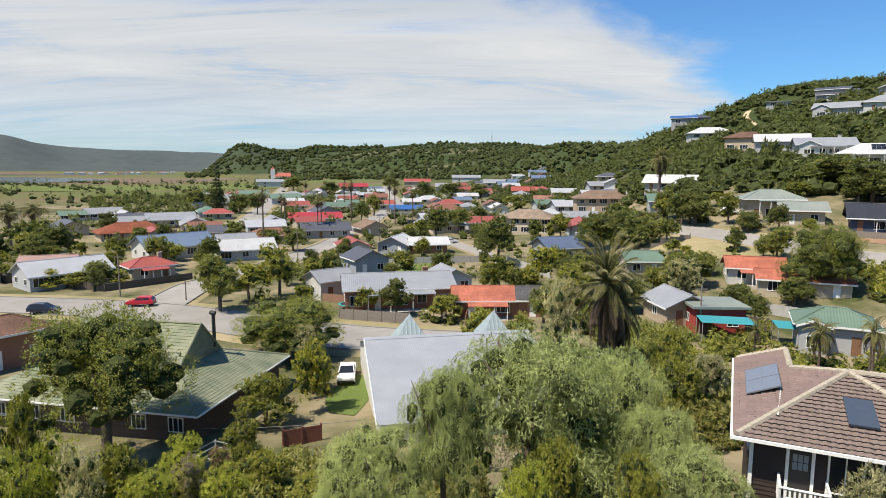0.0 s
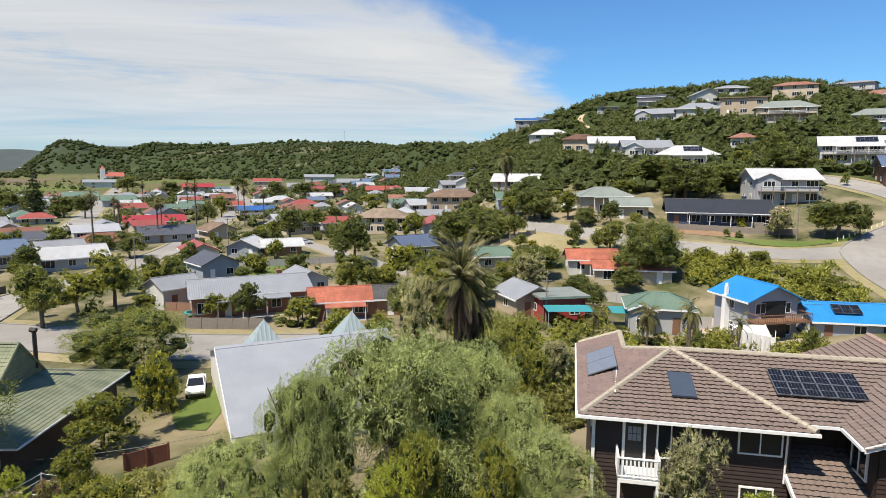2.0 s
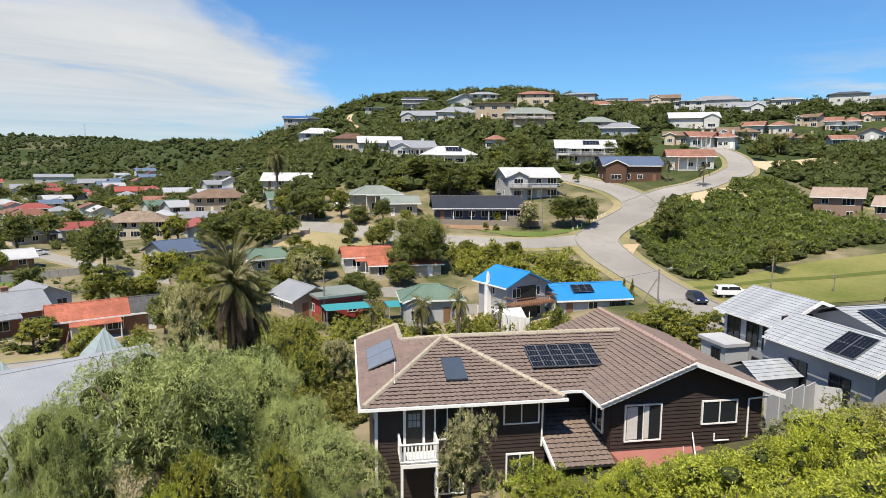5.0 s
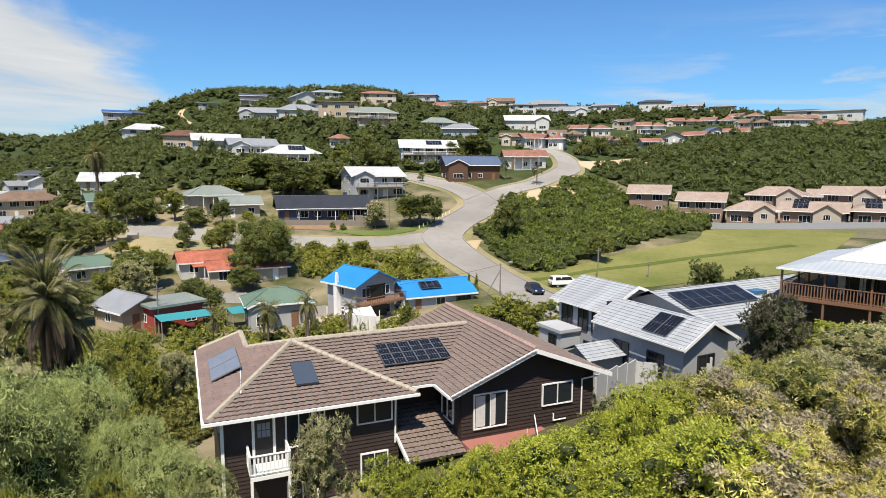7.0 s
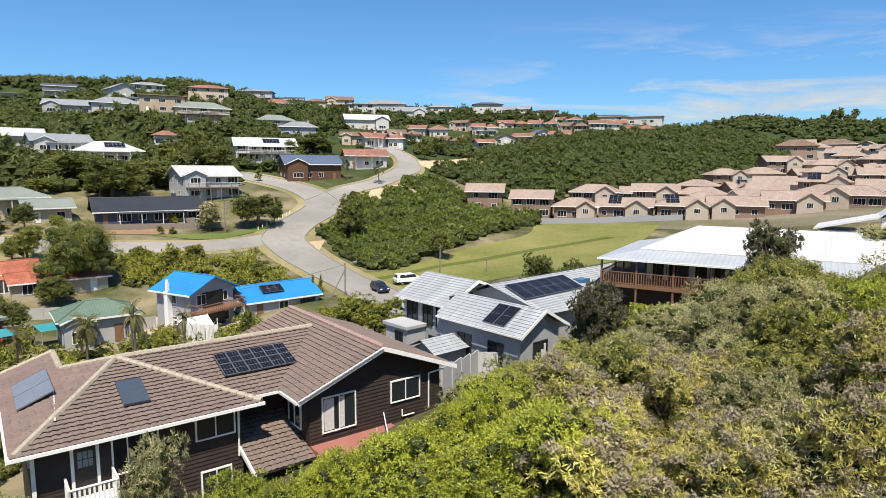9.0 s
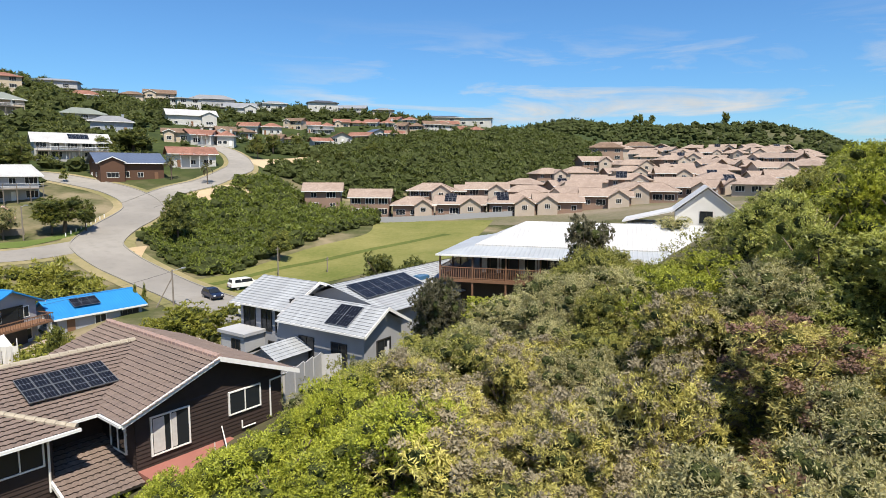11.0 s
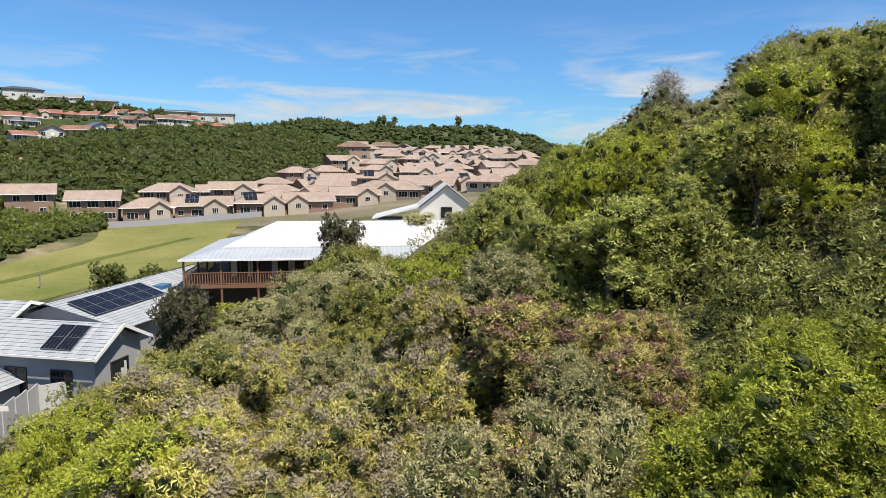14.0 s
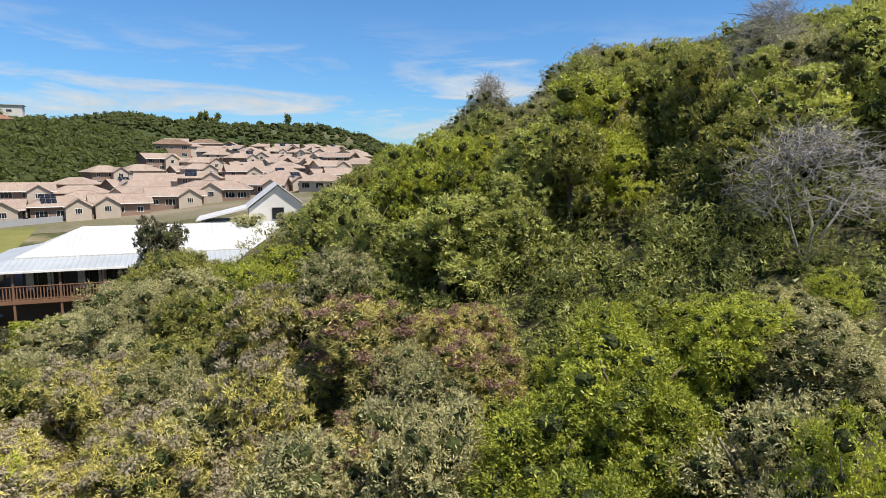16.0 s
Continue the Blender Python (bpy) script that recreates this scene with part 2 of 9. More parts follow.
def leafy(dark, light, name="leaves", gloss=0.45, thin=0.30, each=0.42):
    """Leaves: colour varies leaf by leaf, and some light comes through."""
    key = ("leaf", dark, light, each)
    if key not in _made:
        m = bpy.data.materials.new(name)
        m.use_nodes = True
        k = Nodes(m.node_tree)
        leaf = k.add("NewGeometry").outputs["Random Per Island"]
        tree = k.add("ObjectInfo").outputs["Random"]
        patch = spots(k, 0.9 if each > 0.2 else 0.25, 5)
        f = k.math("ADD", k.math("MULTIPLY", leaf, each), k.math("MULTIPLY", k.math("SUBTRACT", patch, 0.30 if each > 0.2 else 0.22), 1.3))
        f = k.math("ADD", f, k.math("MULTIPLY", k.math("SUBTRACT", tree, 0.5), 0.30), True)
        col = k.mix(f, tuple(v * g for v, g in zip(dark, (1.45, 1.26, 1.2))), tuple(v * g for v, g in zip(light, (1.72, 1.46, 1.45))))
        b = k.add("BsdfPrincipled", Roughness=gloss, Base_Color=col)
        b.inputs["Specular IOR Level"].default_value = 0.3
        t = k.add("BsdfTranslucent", in0=k.mix(1.0, col, (1.12, 1.18, 0.68, 1), "MULTIPLY"))
        k.add("OutputMaterial", in0=k.add("MixShader", in0=thin, in1=b.outputs[0], in2=t.outputs[0]))
        _made[key] = m
    return _made[key]


def make_glass():
    m = bpy.data.materials.new("window_glass")
    m.use_nodes = True
    k = Nodes(m.node_tree)
    b = k.add("BsdfPrincipled", Roughness=0.06)
    b.inputs["Base Color"].default_value = (0.018, 0.022, 0.027, 1)
    b.inputs["Specular IOR Level"].default_value = 0.4
    k.add("OutputMaterial", in0=b)
    return m


GLASS = make_glass()
WHITE = plain((0.78, 0.78, 0.76), "white_paint", 0.5)
BLACK = plain((0.025, 0.024, 0.024), "black_paint", 0.45)
GREY = plain((0.30, 0.31, 0.33), "grey_paint", 0.6)
BARK = plain((0.13, 0.10, 0.075), "bark", 0.95, vary=0.45, scale=6.0)
CONCRETE = plain((0.40, 0.385, 0.36), "concrete", 0.9, vary=0.22, scale=1.2)
WOOD = plain((0.20, 0.105, 0.06), "stained_timber", 0.7, vary=0.3, scale=3.0)
OLDWOOD = plain((0.22, 0.19, 0.16), "weathered_timber", 0.9, vary=0.35, scale=3.0)


def make_asphalt():
    def build(k):
        big, mid, fine = spots(k, 0.06, 5, "Object"), spots(k, 0.6, 6), spots(k, 14, 4)
        col = k.mix(k.ramp(big, (0.35, (0, 0, 0)), (0.68, (1, 1, 1))), (0.235, 0.220, 0.20), (0.325, 0.305, 0.275))
        col = k.mix(k.ramp(mid, (0.5, (0, 0, 0)), (0.8, (0.6, 0.6, 0.6))), col, (0.19, 0.178, 0.16))
        return col, fine, 0.01
    return surface("sun_bleached_asphalt", build, 0.9, spec=0.2)


ASPHALT = make_asphalt()


def make_ground():
    def build(k):
        co = k.add("TexCoord").outputs["Object"]
        xyz = k.add("SeparateXYZ", in0=co)
        r = k.add("VectorMath", dict(operation="LENGTH"), in0=co).outputs["Value"]
        big, mid, fine = spots(k, 0.018, 6), spots(k, 0.12, 6), spots(k, 1.6, 6)
        dry = k.mix(mid, (0.17, 0.142, 0.082), (0.29, 0.24, 0.155))
        green = k.mix(fine, (0.040, 0.050, 0.018), (0.095, 0.105, 0.038))
        col = k.mix(k.ramp(k.math("ADD", k.math("MULTIPLY", big, 0.5), k.math("MULTIPLY", mid, 0.5)), (0.42, (0, 0, 0)), (0.56, (1, 1, 1))), green, dry)
        # far slopes are all bush, the farthest tinted for haze; the flats by the estuary are marsh
        bush = k.mix(k.add("TexVoronoi", in0=co, Scale=0.22).outputs[0], (0.060, 0.078, 0.024), (0.026, 0.040, 0.013))
        scar = k.ramp(spots(k, 0.0045, 5), (0.54, (0, 0, 0)), (0.66, (0.8, 0.8, 0.8)))
        up = k.add("MapRange", Value=xyz.outputs[2], From_Min=4.0, From_Max=12.0).outputs[0]
        high = k.add("MapRange", Value=xyz.outputs[2], From_Min=17.0, From_Max=24.0).outputs[0]
        far = k.add("MapRange", Value=r, From_Min=330.0, From_Max=480.0).outputs[0]
        mid_way = k.math("MULTIPLY", high, k.add("MapRange", Value=r, From_Min=130.0, From_Max=170.0).outputs[0])
        col = k.mix(mid_way, col, bush)
        # haze is put into the colour: hills past 2400 m turn blue-grey
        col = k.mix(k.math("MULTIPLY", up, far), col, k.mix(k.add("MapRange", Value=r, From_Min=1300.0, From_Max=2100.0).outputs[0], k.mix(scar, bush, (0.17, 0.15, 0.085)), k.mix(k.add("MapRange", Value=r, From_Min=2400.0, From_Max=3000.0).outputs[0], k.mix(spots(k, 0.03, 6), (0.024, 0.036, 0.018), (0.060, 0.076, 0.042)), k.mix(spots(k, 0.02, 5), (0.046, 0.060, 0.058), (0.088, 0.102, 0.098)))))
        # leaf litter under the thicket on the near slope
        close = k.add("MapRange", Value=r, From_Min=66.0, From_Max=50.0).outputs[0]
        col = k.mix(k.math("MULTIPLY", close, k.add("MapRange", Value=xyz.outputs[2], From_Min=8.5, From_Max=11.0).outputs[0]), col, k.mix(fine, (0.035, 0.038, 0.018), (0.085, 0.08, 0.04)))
        marsh = k.mix(k.ramp(spots(k, 0.006, 5, stretch=(0.4, 1, 1)), (0.4, (0, 0, 0)), (0.62, (1, 1, 1))), (0.10, 0.13, 0.03), (0.15, 0.105, 0.07))
        flat = k.math("MULTIPLY", k.math("SUBTRACT", 1.0, up), k.add("MapRange", Value=r, From_Min=420.0, From_Max=560.0).outputs[0])
        col = k.mix(flat, col, marsh)
        return col, fine, 0.05
    return surface("ground_cover_and_haze", build, 0.95, spec=0.15)


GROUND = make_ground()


def make_grass(a, b, name):
    def build(k):
        big, fine = spots(k, 0.05, 5), spots(k, 1.2, 6)
        stripes = spots(k, 0.11, 3, stretch=(1.0, 0.18, 1))
        f = k.math("ADD", k.math("MULTIPLY", big, 0.5), k.math("ADD", k.math("MULTIPLY", stripes, 0.3), k.math("MULTIPLY", fine, 0.2)))
        return k.mix(k.ramp(f, (0.38, (0, 0, 0)), (0.62, (1, 1, 1))), a, b), spots(k, 9, 4), 0.03
    return surface(name, build, 0.95, spec=0.1)


LAWN = make_grass((0.08, 0.125, 0.03), (0.15, 0.18, 0.055), "lawn_grass")
FIELD = make_grass((0.115, 0.135, 0.035), (0.245, 0.225, 0.085), "mown_field_grass")
VERGE = make_grass((0.17, 0.165, 0.07), (0.36, 0.29, 0.175), "dry_verge_grass")
SAND = make_grass((0.42, 0.31, 0.19), (0.50, 0.40, 0.27), "bare_sandy_soil")
# Yard and grass colour, darkened for the shade between the estate houses.
YARD = make_grass((0.10, 0.105, 0.05), (0.24, 0.20, 0.155), "yard_with_painted_shade")
PAVING = plain((0.42, 0.34, 0.28), "brick_paving", 0.9, vary=0.2, scale=2.0)
WATER = surface("estuary_water", lambda k: ((0.05, 0.075, 0.09), spots(k, 0.05, 5), 0.3), 0.12)
# ---- building blocks ----
class Shape:
    """Collects corners and faces of one mesh."""

    def __init__(self):
        self.v, self.f = [], []

    def face(self, *pts):
        n = len(self.v)
        self.v += [tuple(p) for p in pts]
        self.f.append(tuple(range(n, n + len(pts))))
        return self

    def box(self, x0, x1, y0, y1, z0, z1):
        n = len(self.v)
        self.v += [(x, y, z) for z in (z0, z1) for x, y in ((x0, y0), (x1, y0), (x1, y1), (x0, y1))]
        self.f += [tuple(n + i for i in q) for q in ((3, 2, 1, 0), (4, 5, 6, 7), (0, 1, 5, 4), (1, 2, 6, 5), (2, 3, 7, 6), (3, 0, 4, 7))]
        return self

    def slab(self, pts, thick):
        """A sheet over the outline pts, given a thickness downwards."""
        n, m = len(self.v), len(pts)
        self.v += [tuple(p) for p in pts] + [(p[0], p[1], p[2] - thick) for p in pts]
        self.f += [tuple(range(n, n + m)), tuple(range(n + 2 * m - 1, n + m - 1, -1))]
        self.f += [(n + (i + 1) % m, n + i, n + m + i, n + m + (i + 1) % m) for i in range(m)]
        return self

    def rod(self, a, b, r, r2=None, sides=6):
        a, b = Vector(a), Vector(b)
        w = (b - a).normalized()
        u = w.cross((0, 0, 1) if abs(w.z) < 0.9 else (1, 0, 0)).normalized()
        s = w.cross(u)
        n = len(self.v)
        for p, q in ((a, r), (b, r if r2 is None else r2)):
            for i in range(sides):
                t = 2 * math.pi * i / sides
                self.v.append(tuple(p + u * (q * math.cos(t)) + s * (q * math.sin(t))))
        self.f += [(n + i, n + (i + 1) % sides, n + sides + (i + 1) % sides, n + sides + i) for i in range(sides)]
        self.f += [tuple(range(n + sides - 1, n - 1, -1)), tuple(range(n + sides, n + 2 * sides))]
        return self

    def tube(self, pts, radii, sides=7):
        """One tube through many points."""
        n = len(self.v)
        pts = [Vector(p) for p in pts]
        w = (pts[-1] - pts[0]).normalized()
        u = w.cross((0, 0, 1) if abs(w.z) < 0.9 else (1, 0, 0)).normalized()
        s = w.cross(u)
        for p, r in zip(pts, radii):
            for i in range(sides):
                t = 2 * math.pi * i / sides
                self.v.append(tuple(p + u * (r * math.cos(t)) + s * (r * math.sin(t))))
        for j in range(len(pts) - 1):
            a = n + j * sides
            self.f += [(a + i, a + (i + 1) % sides, a + sides + (i + 1) % sides, a + sides + i) for i in range(sides)]
        self.f += [tuple(range(n + sides - 1, n - 1, -1)), tuple(range(n + (len(pts) - 1) * sides, n + len(pts) * sides))]
        return self

    def mesh(self, name, material, smooth=False):
        me = bpy.data.meshes.new(name)
        seen, index, verts = {}, [], []
        for p in self.v:
            k = (round(p[0], 4), round(p[1], 4), round(p[2], 4))
            if k not in seen:
                seen[k] = len(verts)
                verts.append(p)
            index.append(seen[k])
        faces = []
        for f in self.f:
            q = []
            for i in f:
                if index[i] not in q:
                    q.append(index[i])
            if len(q) > 2:
                faces.append(q)
        me.from_pydata(verts, [], faces)
        me.materials.append(material)
        if smooth:
            me.polygons.foreach_set("use_smooth", [True] * len(me.polygons))
        return me


def part(name, shape, material, parent=None, label="", at=None, smooth=False):
    ob = new(name, shape.mesh(name, material, smooth) if isinstance(shape, Shape) else shape)
    if parent is not None:
        ob.parent = parent
    if at is not None:
        ob.matrix_basis = at
    if label:
        ob["label"] = label
    return ob


def thing(name, x, y, z, turn, label, category, group="", kind=""):
    ob = new(name)
    ob.empty_display_size = 0.3
    ob.matrix_basis = pose(x, y, z, 0, 0, turn)
    return tagged(ob, label, category, group, kind)


def sheet_mesh(name, verts, faces, material, smooth=True):
    """A mesh from arrays of corners and of four-cornered faces."""
    me = bpy.data.meshes.new(name)
    verts, faces = np.asarray(verts, np.float32), np.asarray(faces, np.int32)
    me.vertices.add(len(verts))
    me.vertices.foreach_set("co", verts.ravel())
    k = faces.shape[1]
    me.loops.add(faces.size)
    me.loops.foreach_set("vertex_index", faces.ravel())
    me.polygons.add(len(faces))
    me.polygons.foreach_set("loop_start", np.arange(0, faces.size, k, dtype=np.int32))
    me.polygons.foreach_set("loop_total", np.full(len(faces), k, np.int32))
    me.polygons.foreach_set("use_smooth", np.full(len(faces), smooth))
    me.materials.append(material)
    me.update(calc_edges=True)
    me.validate()
    return me


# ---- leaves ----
# Dark core colour: the shade in the gaps between leaves, painted in.
GAP_SHADE = surface("inner_twigs", lambda k: (k.mix(spots(k, 5.0, 5), (0.030, 0.038, 0.014), (0.080, 0.096, 0.036)), spots(k, 9.0, 4), 0.15), 0.95, spec=0.05)


def leaf_cloud(rng, blobs, count, size, slim=0.55, fill=0.28, out=0.55, droop=0.0, tuft=6, kite=False):
    """Leaves in tufts on a set of rounded masses (x, y, z, rx, ry, rz): corners, three (or, as kites, four) to a leaf."""
    b = np.array(blobs, float)
    w = (b[:, 3] * b[:, 4] + b[:, 4] * b[:, 5] + b[:, 3] * b[:, 5])
    per = tuft * 3 if tuft > 1 else 1
    m = -(-count // per)
    pick = rng.choice(len(b), m, p=w / w.sum())
    d = rng.normal(size=(m, 3))
    d[:, 2] += 0.3
    d /= np.linalg.norm(d, axis=1)[:, None]
    rad = 1 - fill * rng.random(m) ** 1.6
    lump = 1 + 0.09 * np.sin(d[:, 0] * 7 + pick * 1.7) * np.sin(d[:, 1] * 6 + pick) + 0.07 * np.sin(d[:, 2] * 9 + pick * 2.3)
    c = b[pick, :3] + d * b[pick, 3:] * (rad * lump)[:, None]
    # every tuft is a spray: its leaves point away from its twig
    own = np.repeat(np.arange(m), per)[:count]
    reach = np.clip(b[pick, 3] * rng.uniform(0.18, 0.40, m), size * 1.3, size * 6)[own] * (0 if per == 1 else 1)
    e = rng.normal(size=(count, 3)) + d[own] * 0.9
    e[:, 2] += 0.3 - droop * 0.8
    e /= np.linalg.norm(e, axis=1)[:, None]
    p = c[own] + e * (reach * (0.25 + 0.75 * rng.random(count)))[:, None]
    a = e * 0.8 + rng.normal(size=(count, 3)) * 0.4
    a[:, 2] -= droop * 2
    a /= np.linalg.norm(a, axis=1)[:, None]
    nrm = d[own] * out + rng.normal(size=(count, 3)) * (1 - out) * 0.8
    nrm[:, 2] += 0.35
    nrm -= a * (nrm * a).sum(1)[:, None]
    nrm /= np.linalg.norm(nrm, axis=1)[:, None] + 1e-9
    c = np.cross(nrm, a)
    s = size * (0.6 + 0.8 * rng.random(count))[:, None]
    if kite:
        q = np.stack([p - a * s * 0.5, p + a * s * 0.25 + c * s * slim * 0.55, p + a * s * 1.3, p + a * s * 0.25 - c * s * slim * 0.55], 1)
    else:
        q = np.stack([p - a * s * 0.6 + c * s * slim * 0.62, p - a * s * 0.6 - c * s * slim * 0.62, p + a * s * 1.2], 1)
    return q.reshape(-1, 3)


def weeping(rng, blobs, strands, leaf, length=0.85, per=18):
    """Hanging strands of small slim leaves from rounded masses: corners, three to a leaf."""
    b = np.array(blobs, float)
    w = b[:, 3] * b[:, 4]
    pick = rng.choice(len(b), strands, p=w / w.sum())
    d = rng.normal(size=(strands, 3))
    d[:, 2] = np.abs(d[:, 2]) * 0.9 - 0.15
    d /= np.linalg.norm(d, axis=1)[:, None]
    top = b[pick, :3] + d * b[pick, 3:]
    flat = d * np.array((1, 1, 0))
    t = np.linspace(0, 1, per)[None, :, None]
    run = length * (0.55 + 0.8 * rng.random(strands))[:, None, None]
    p = top[:, None, :] + flat[:, None, :] * (run * 0.55 * np.sqrt(t)) + np.array((0, 0, -1.0)) * run * (t ** 1.6) + np.array((0, 0, 1.0)) * run * 0.22 * np.sin(t * 2.4)
    p = (p + rng.normal(size=p.shape) * leaf * 0.45).reshape(-1, 3)
    n = len(p)
    a = rng.normal(size=(n, 3)) * 0.75 + np.repeat(flat, per, 0) * 0.5
    a[:, 2] -= 0.75
    a /= np.linalg.norm(a, axis=1)[:, None]
    c = np.cross(a, rng.normal(size=(n, 3)) + np.array((0, 0, 0.4)))
    c /= np.linalg.norm(c, axis=1)[:, None]
    s = leaf * (0.6 + 0.8 * rng.random(n))[:, None]
    return np.stack([p - a * s * 0.5 + c * s * 0.15, p - a * s * 0.5 - c * s * 0.15, p + a * s * 0.9], 1).reshape(-1, 3)


_ICO = None


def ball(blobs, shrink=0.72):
    """Rough cores of the masses, that stop the light and show dark between the leaves."""
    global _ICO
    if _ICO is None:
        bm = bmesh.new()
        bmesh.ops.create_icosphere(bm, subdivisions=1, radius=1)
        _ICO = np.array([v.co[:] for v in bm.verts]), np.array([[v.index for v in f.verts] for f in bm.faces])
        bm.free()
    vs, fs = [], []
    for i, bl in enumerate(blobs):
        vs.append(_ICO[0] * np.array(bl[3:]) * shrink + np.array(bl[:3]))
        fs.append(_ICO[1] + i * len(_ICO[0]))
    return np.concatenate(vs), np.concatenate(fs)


def crumpled(rng, w, h, rough=0.24):
    """An uneven dome, the dark core of a bush, w wide and h high: corners and triangles."""
    bm = bmesh.new()
    bmesh.ops.create_icosphere(bm, subdivisions=2, radius=1)
    v, f = np.array([q.co[:] for q in bm.verts]), np.array([[q.index for q in t.verts] for t in bm.faces])
    bm.free()
    v = v * (1 + rng.normal(size=(len(v), 1)) * rough)
    return v * np.array((w / 2, w / 2, h / 2)) + np.array((0, 0, h / 2)), f


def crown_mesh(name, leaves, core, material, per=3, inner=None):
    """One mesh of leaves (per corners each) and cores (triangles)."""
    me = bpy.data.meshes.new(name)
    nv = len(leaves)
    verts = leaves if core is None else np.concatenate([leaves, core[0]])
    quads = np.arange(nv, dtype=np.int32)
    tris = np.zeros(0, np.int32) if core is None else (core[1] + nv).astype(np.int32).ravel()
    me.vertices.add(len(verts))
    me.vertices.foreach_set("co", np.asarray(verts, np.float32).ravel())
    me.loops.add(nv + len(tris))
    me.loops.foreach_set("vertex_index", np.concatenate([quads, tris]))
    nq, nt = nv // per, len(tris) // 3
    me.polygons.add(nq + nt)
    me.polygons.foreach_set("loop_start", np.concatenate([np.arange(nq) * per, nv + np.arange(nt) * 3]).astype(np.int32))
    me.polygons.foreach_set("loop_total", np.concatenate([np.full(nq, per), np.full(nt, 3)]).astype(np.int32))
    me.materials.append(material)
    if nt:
        me.materials.append(inner or GAP_SHADE)
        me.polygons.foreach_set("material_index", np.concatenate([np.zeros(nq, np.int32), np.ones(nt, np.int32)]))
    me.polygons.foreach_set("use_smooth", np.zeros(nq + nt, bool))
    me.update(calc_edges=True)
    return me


def masses(rng, n, w, h, base, flat=1.0, lump=0.30):
    """Rounded masses that make up a crown w wide, from height base to h."""
    out = []
    for i in range(n):
        a, q = rng.random() * 6.283, math.sqrt(rng.random())
        z = base + (h - base) * (0.25 + 0.6 * rng.random())
        top = 1 - 0.55 * max(0.0, (z - base) / (h - base) - 0.35)
        r = w * 0.5 * (lump + 0.16 * rng.random())
        k = max(0.0, w * 0.5 * top - r)
        out.append((math.cos(a) * q * k, math.sin(a) * q * k, min(z, h - r * 0.75 * flat), r, r, r * 0.8 * flat))
    return out


def trunk_shape(rng, h, r, limbs, spread):
    s = Shape()
    lean = (rng.normal() * 0.05 * h, rng.normal() * 0.05 * h)
    fork = (lean[0] * 0.5, lean[1] * 0.5, h * 0.45)
    s.rod((0, 0, -0.6), fork, r * 1.25, r * 0.85, 8)
    for i in range(limbs):
        a = 6.283 * i / limbs + rng.random()
        tip = (fork[0] + math.cos(a) * spread * (0.5 + 0.5 * rng.random()), fork[1] + math.sin(a) * spread * (0.5 + 0.5 * rng.random()), h * (0.75 + 0.25 * rng.random()))
        mid = tuple((f * 0.55 + t * 0.45) + (0.2 if j == 2 else 0) for j, (f, t) in enumerate(zip(fork, tip)))
        s.rod(fork, mid, r * 0.6, r * 0.42, 6)
        s.rod(mid, tip, r * 0.42, r * 0.12, 5)
    return s
# ---- ground, roads, fields ----
def make_land():
    bearings = np.radians(np.concatenate([np.arange(-42, 156, 0.55), np.arange(156, 318, 3.0)]))
    rings = np.concatenate([[0.0], np.geomspace(4, 90, 55), np.geomspace(92, 500, 105), np.geomspace(515, 4600, 60)])
    nb, nr = len(bearings), len(rings)
    x, y = np.outer(rings, np.sin(bearings)), np.outer(rings, np.cos(bearings))
    z = heights(x.ravel(), y.ravel()).reshape(x.shape)
    v = np.stack([x, y, z], -1).reshape(-1, 3)
    i, j = np.meshgrid(np.arange(nr - 1), np.arange(nb), indexing="ij")
    k = (j + 1) % nb
    f = np.stack([i * nb + j, i * nb + k, (i + 1) * nb + k, (i + 1) * nb + j], -1).reshape(-1, 4)[:, ::-1]
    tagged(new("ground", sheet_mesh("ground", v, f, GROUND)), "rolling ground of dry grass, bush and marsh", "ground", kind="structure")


make_land()


def resample(pts, n):
    p = np.array(pts, float)
    s = np.concatenate([[0], np.cumsum(np.hypot(*np.diff(p, axis=0).T))])
    q = np.linspace(0, s[-1], n)
    return np.stack([_hermite(s, p[:, 0], q), _hermite(s, p[:, 1], q)], -1)


def between(name, left, right, lift, material, label, category, step=1.5, across=None):
    """A sheet laid on the ground between two edges."""
    length = max(np.hypot(*np.diff(np.array(left), axis=0).T).sum(), np.hypot(*np.diff(np.array(right), axis=0).T).sum())
    n = max(4, int(length / step))
    a, b = resample(left, n), resample(right, n)
    m = across or max(3, int(np.hypot(*(a - b).T).max() / step) + 2)
    t = np.linspace(0, 1, m)[None, :, None]
    p = a[:, None] * (1 - t) + b[:, None] * t
    z = heights(p[..., 0].ravel(), p[..., 1].ravel()) + lift
    v = np.concatenate([p.reshape(-1, 2), z[:, None]], 1)
    i, j = np.meshgrid(np.arange(n - 1), np.arange(m - 1), indexing="ij")
    f = np.stack([i * m + j, i * m + j + 1, (i + 1) * m + j + 1, (i + 1) * m + j], -1).reshape(-1, 4)
    e = (b - a)[0]
    d = (a[1] - a[0])
    if d[0] * e[1] - d[1] * e[0] > 0:
        f = f[:, ::-1]
    return tagged(new(name, sheet_mesh(name, v, f[:, ::-1], material)), label, category, kind="structure")


ROADS = []
KERB = plain((0.25, 0.235, 0.21), "worn_kerb_concrete", 0.95, vary=0.25, scale=1.2)


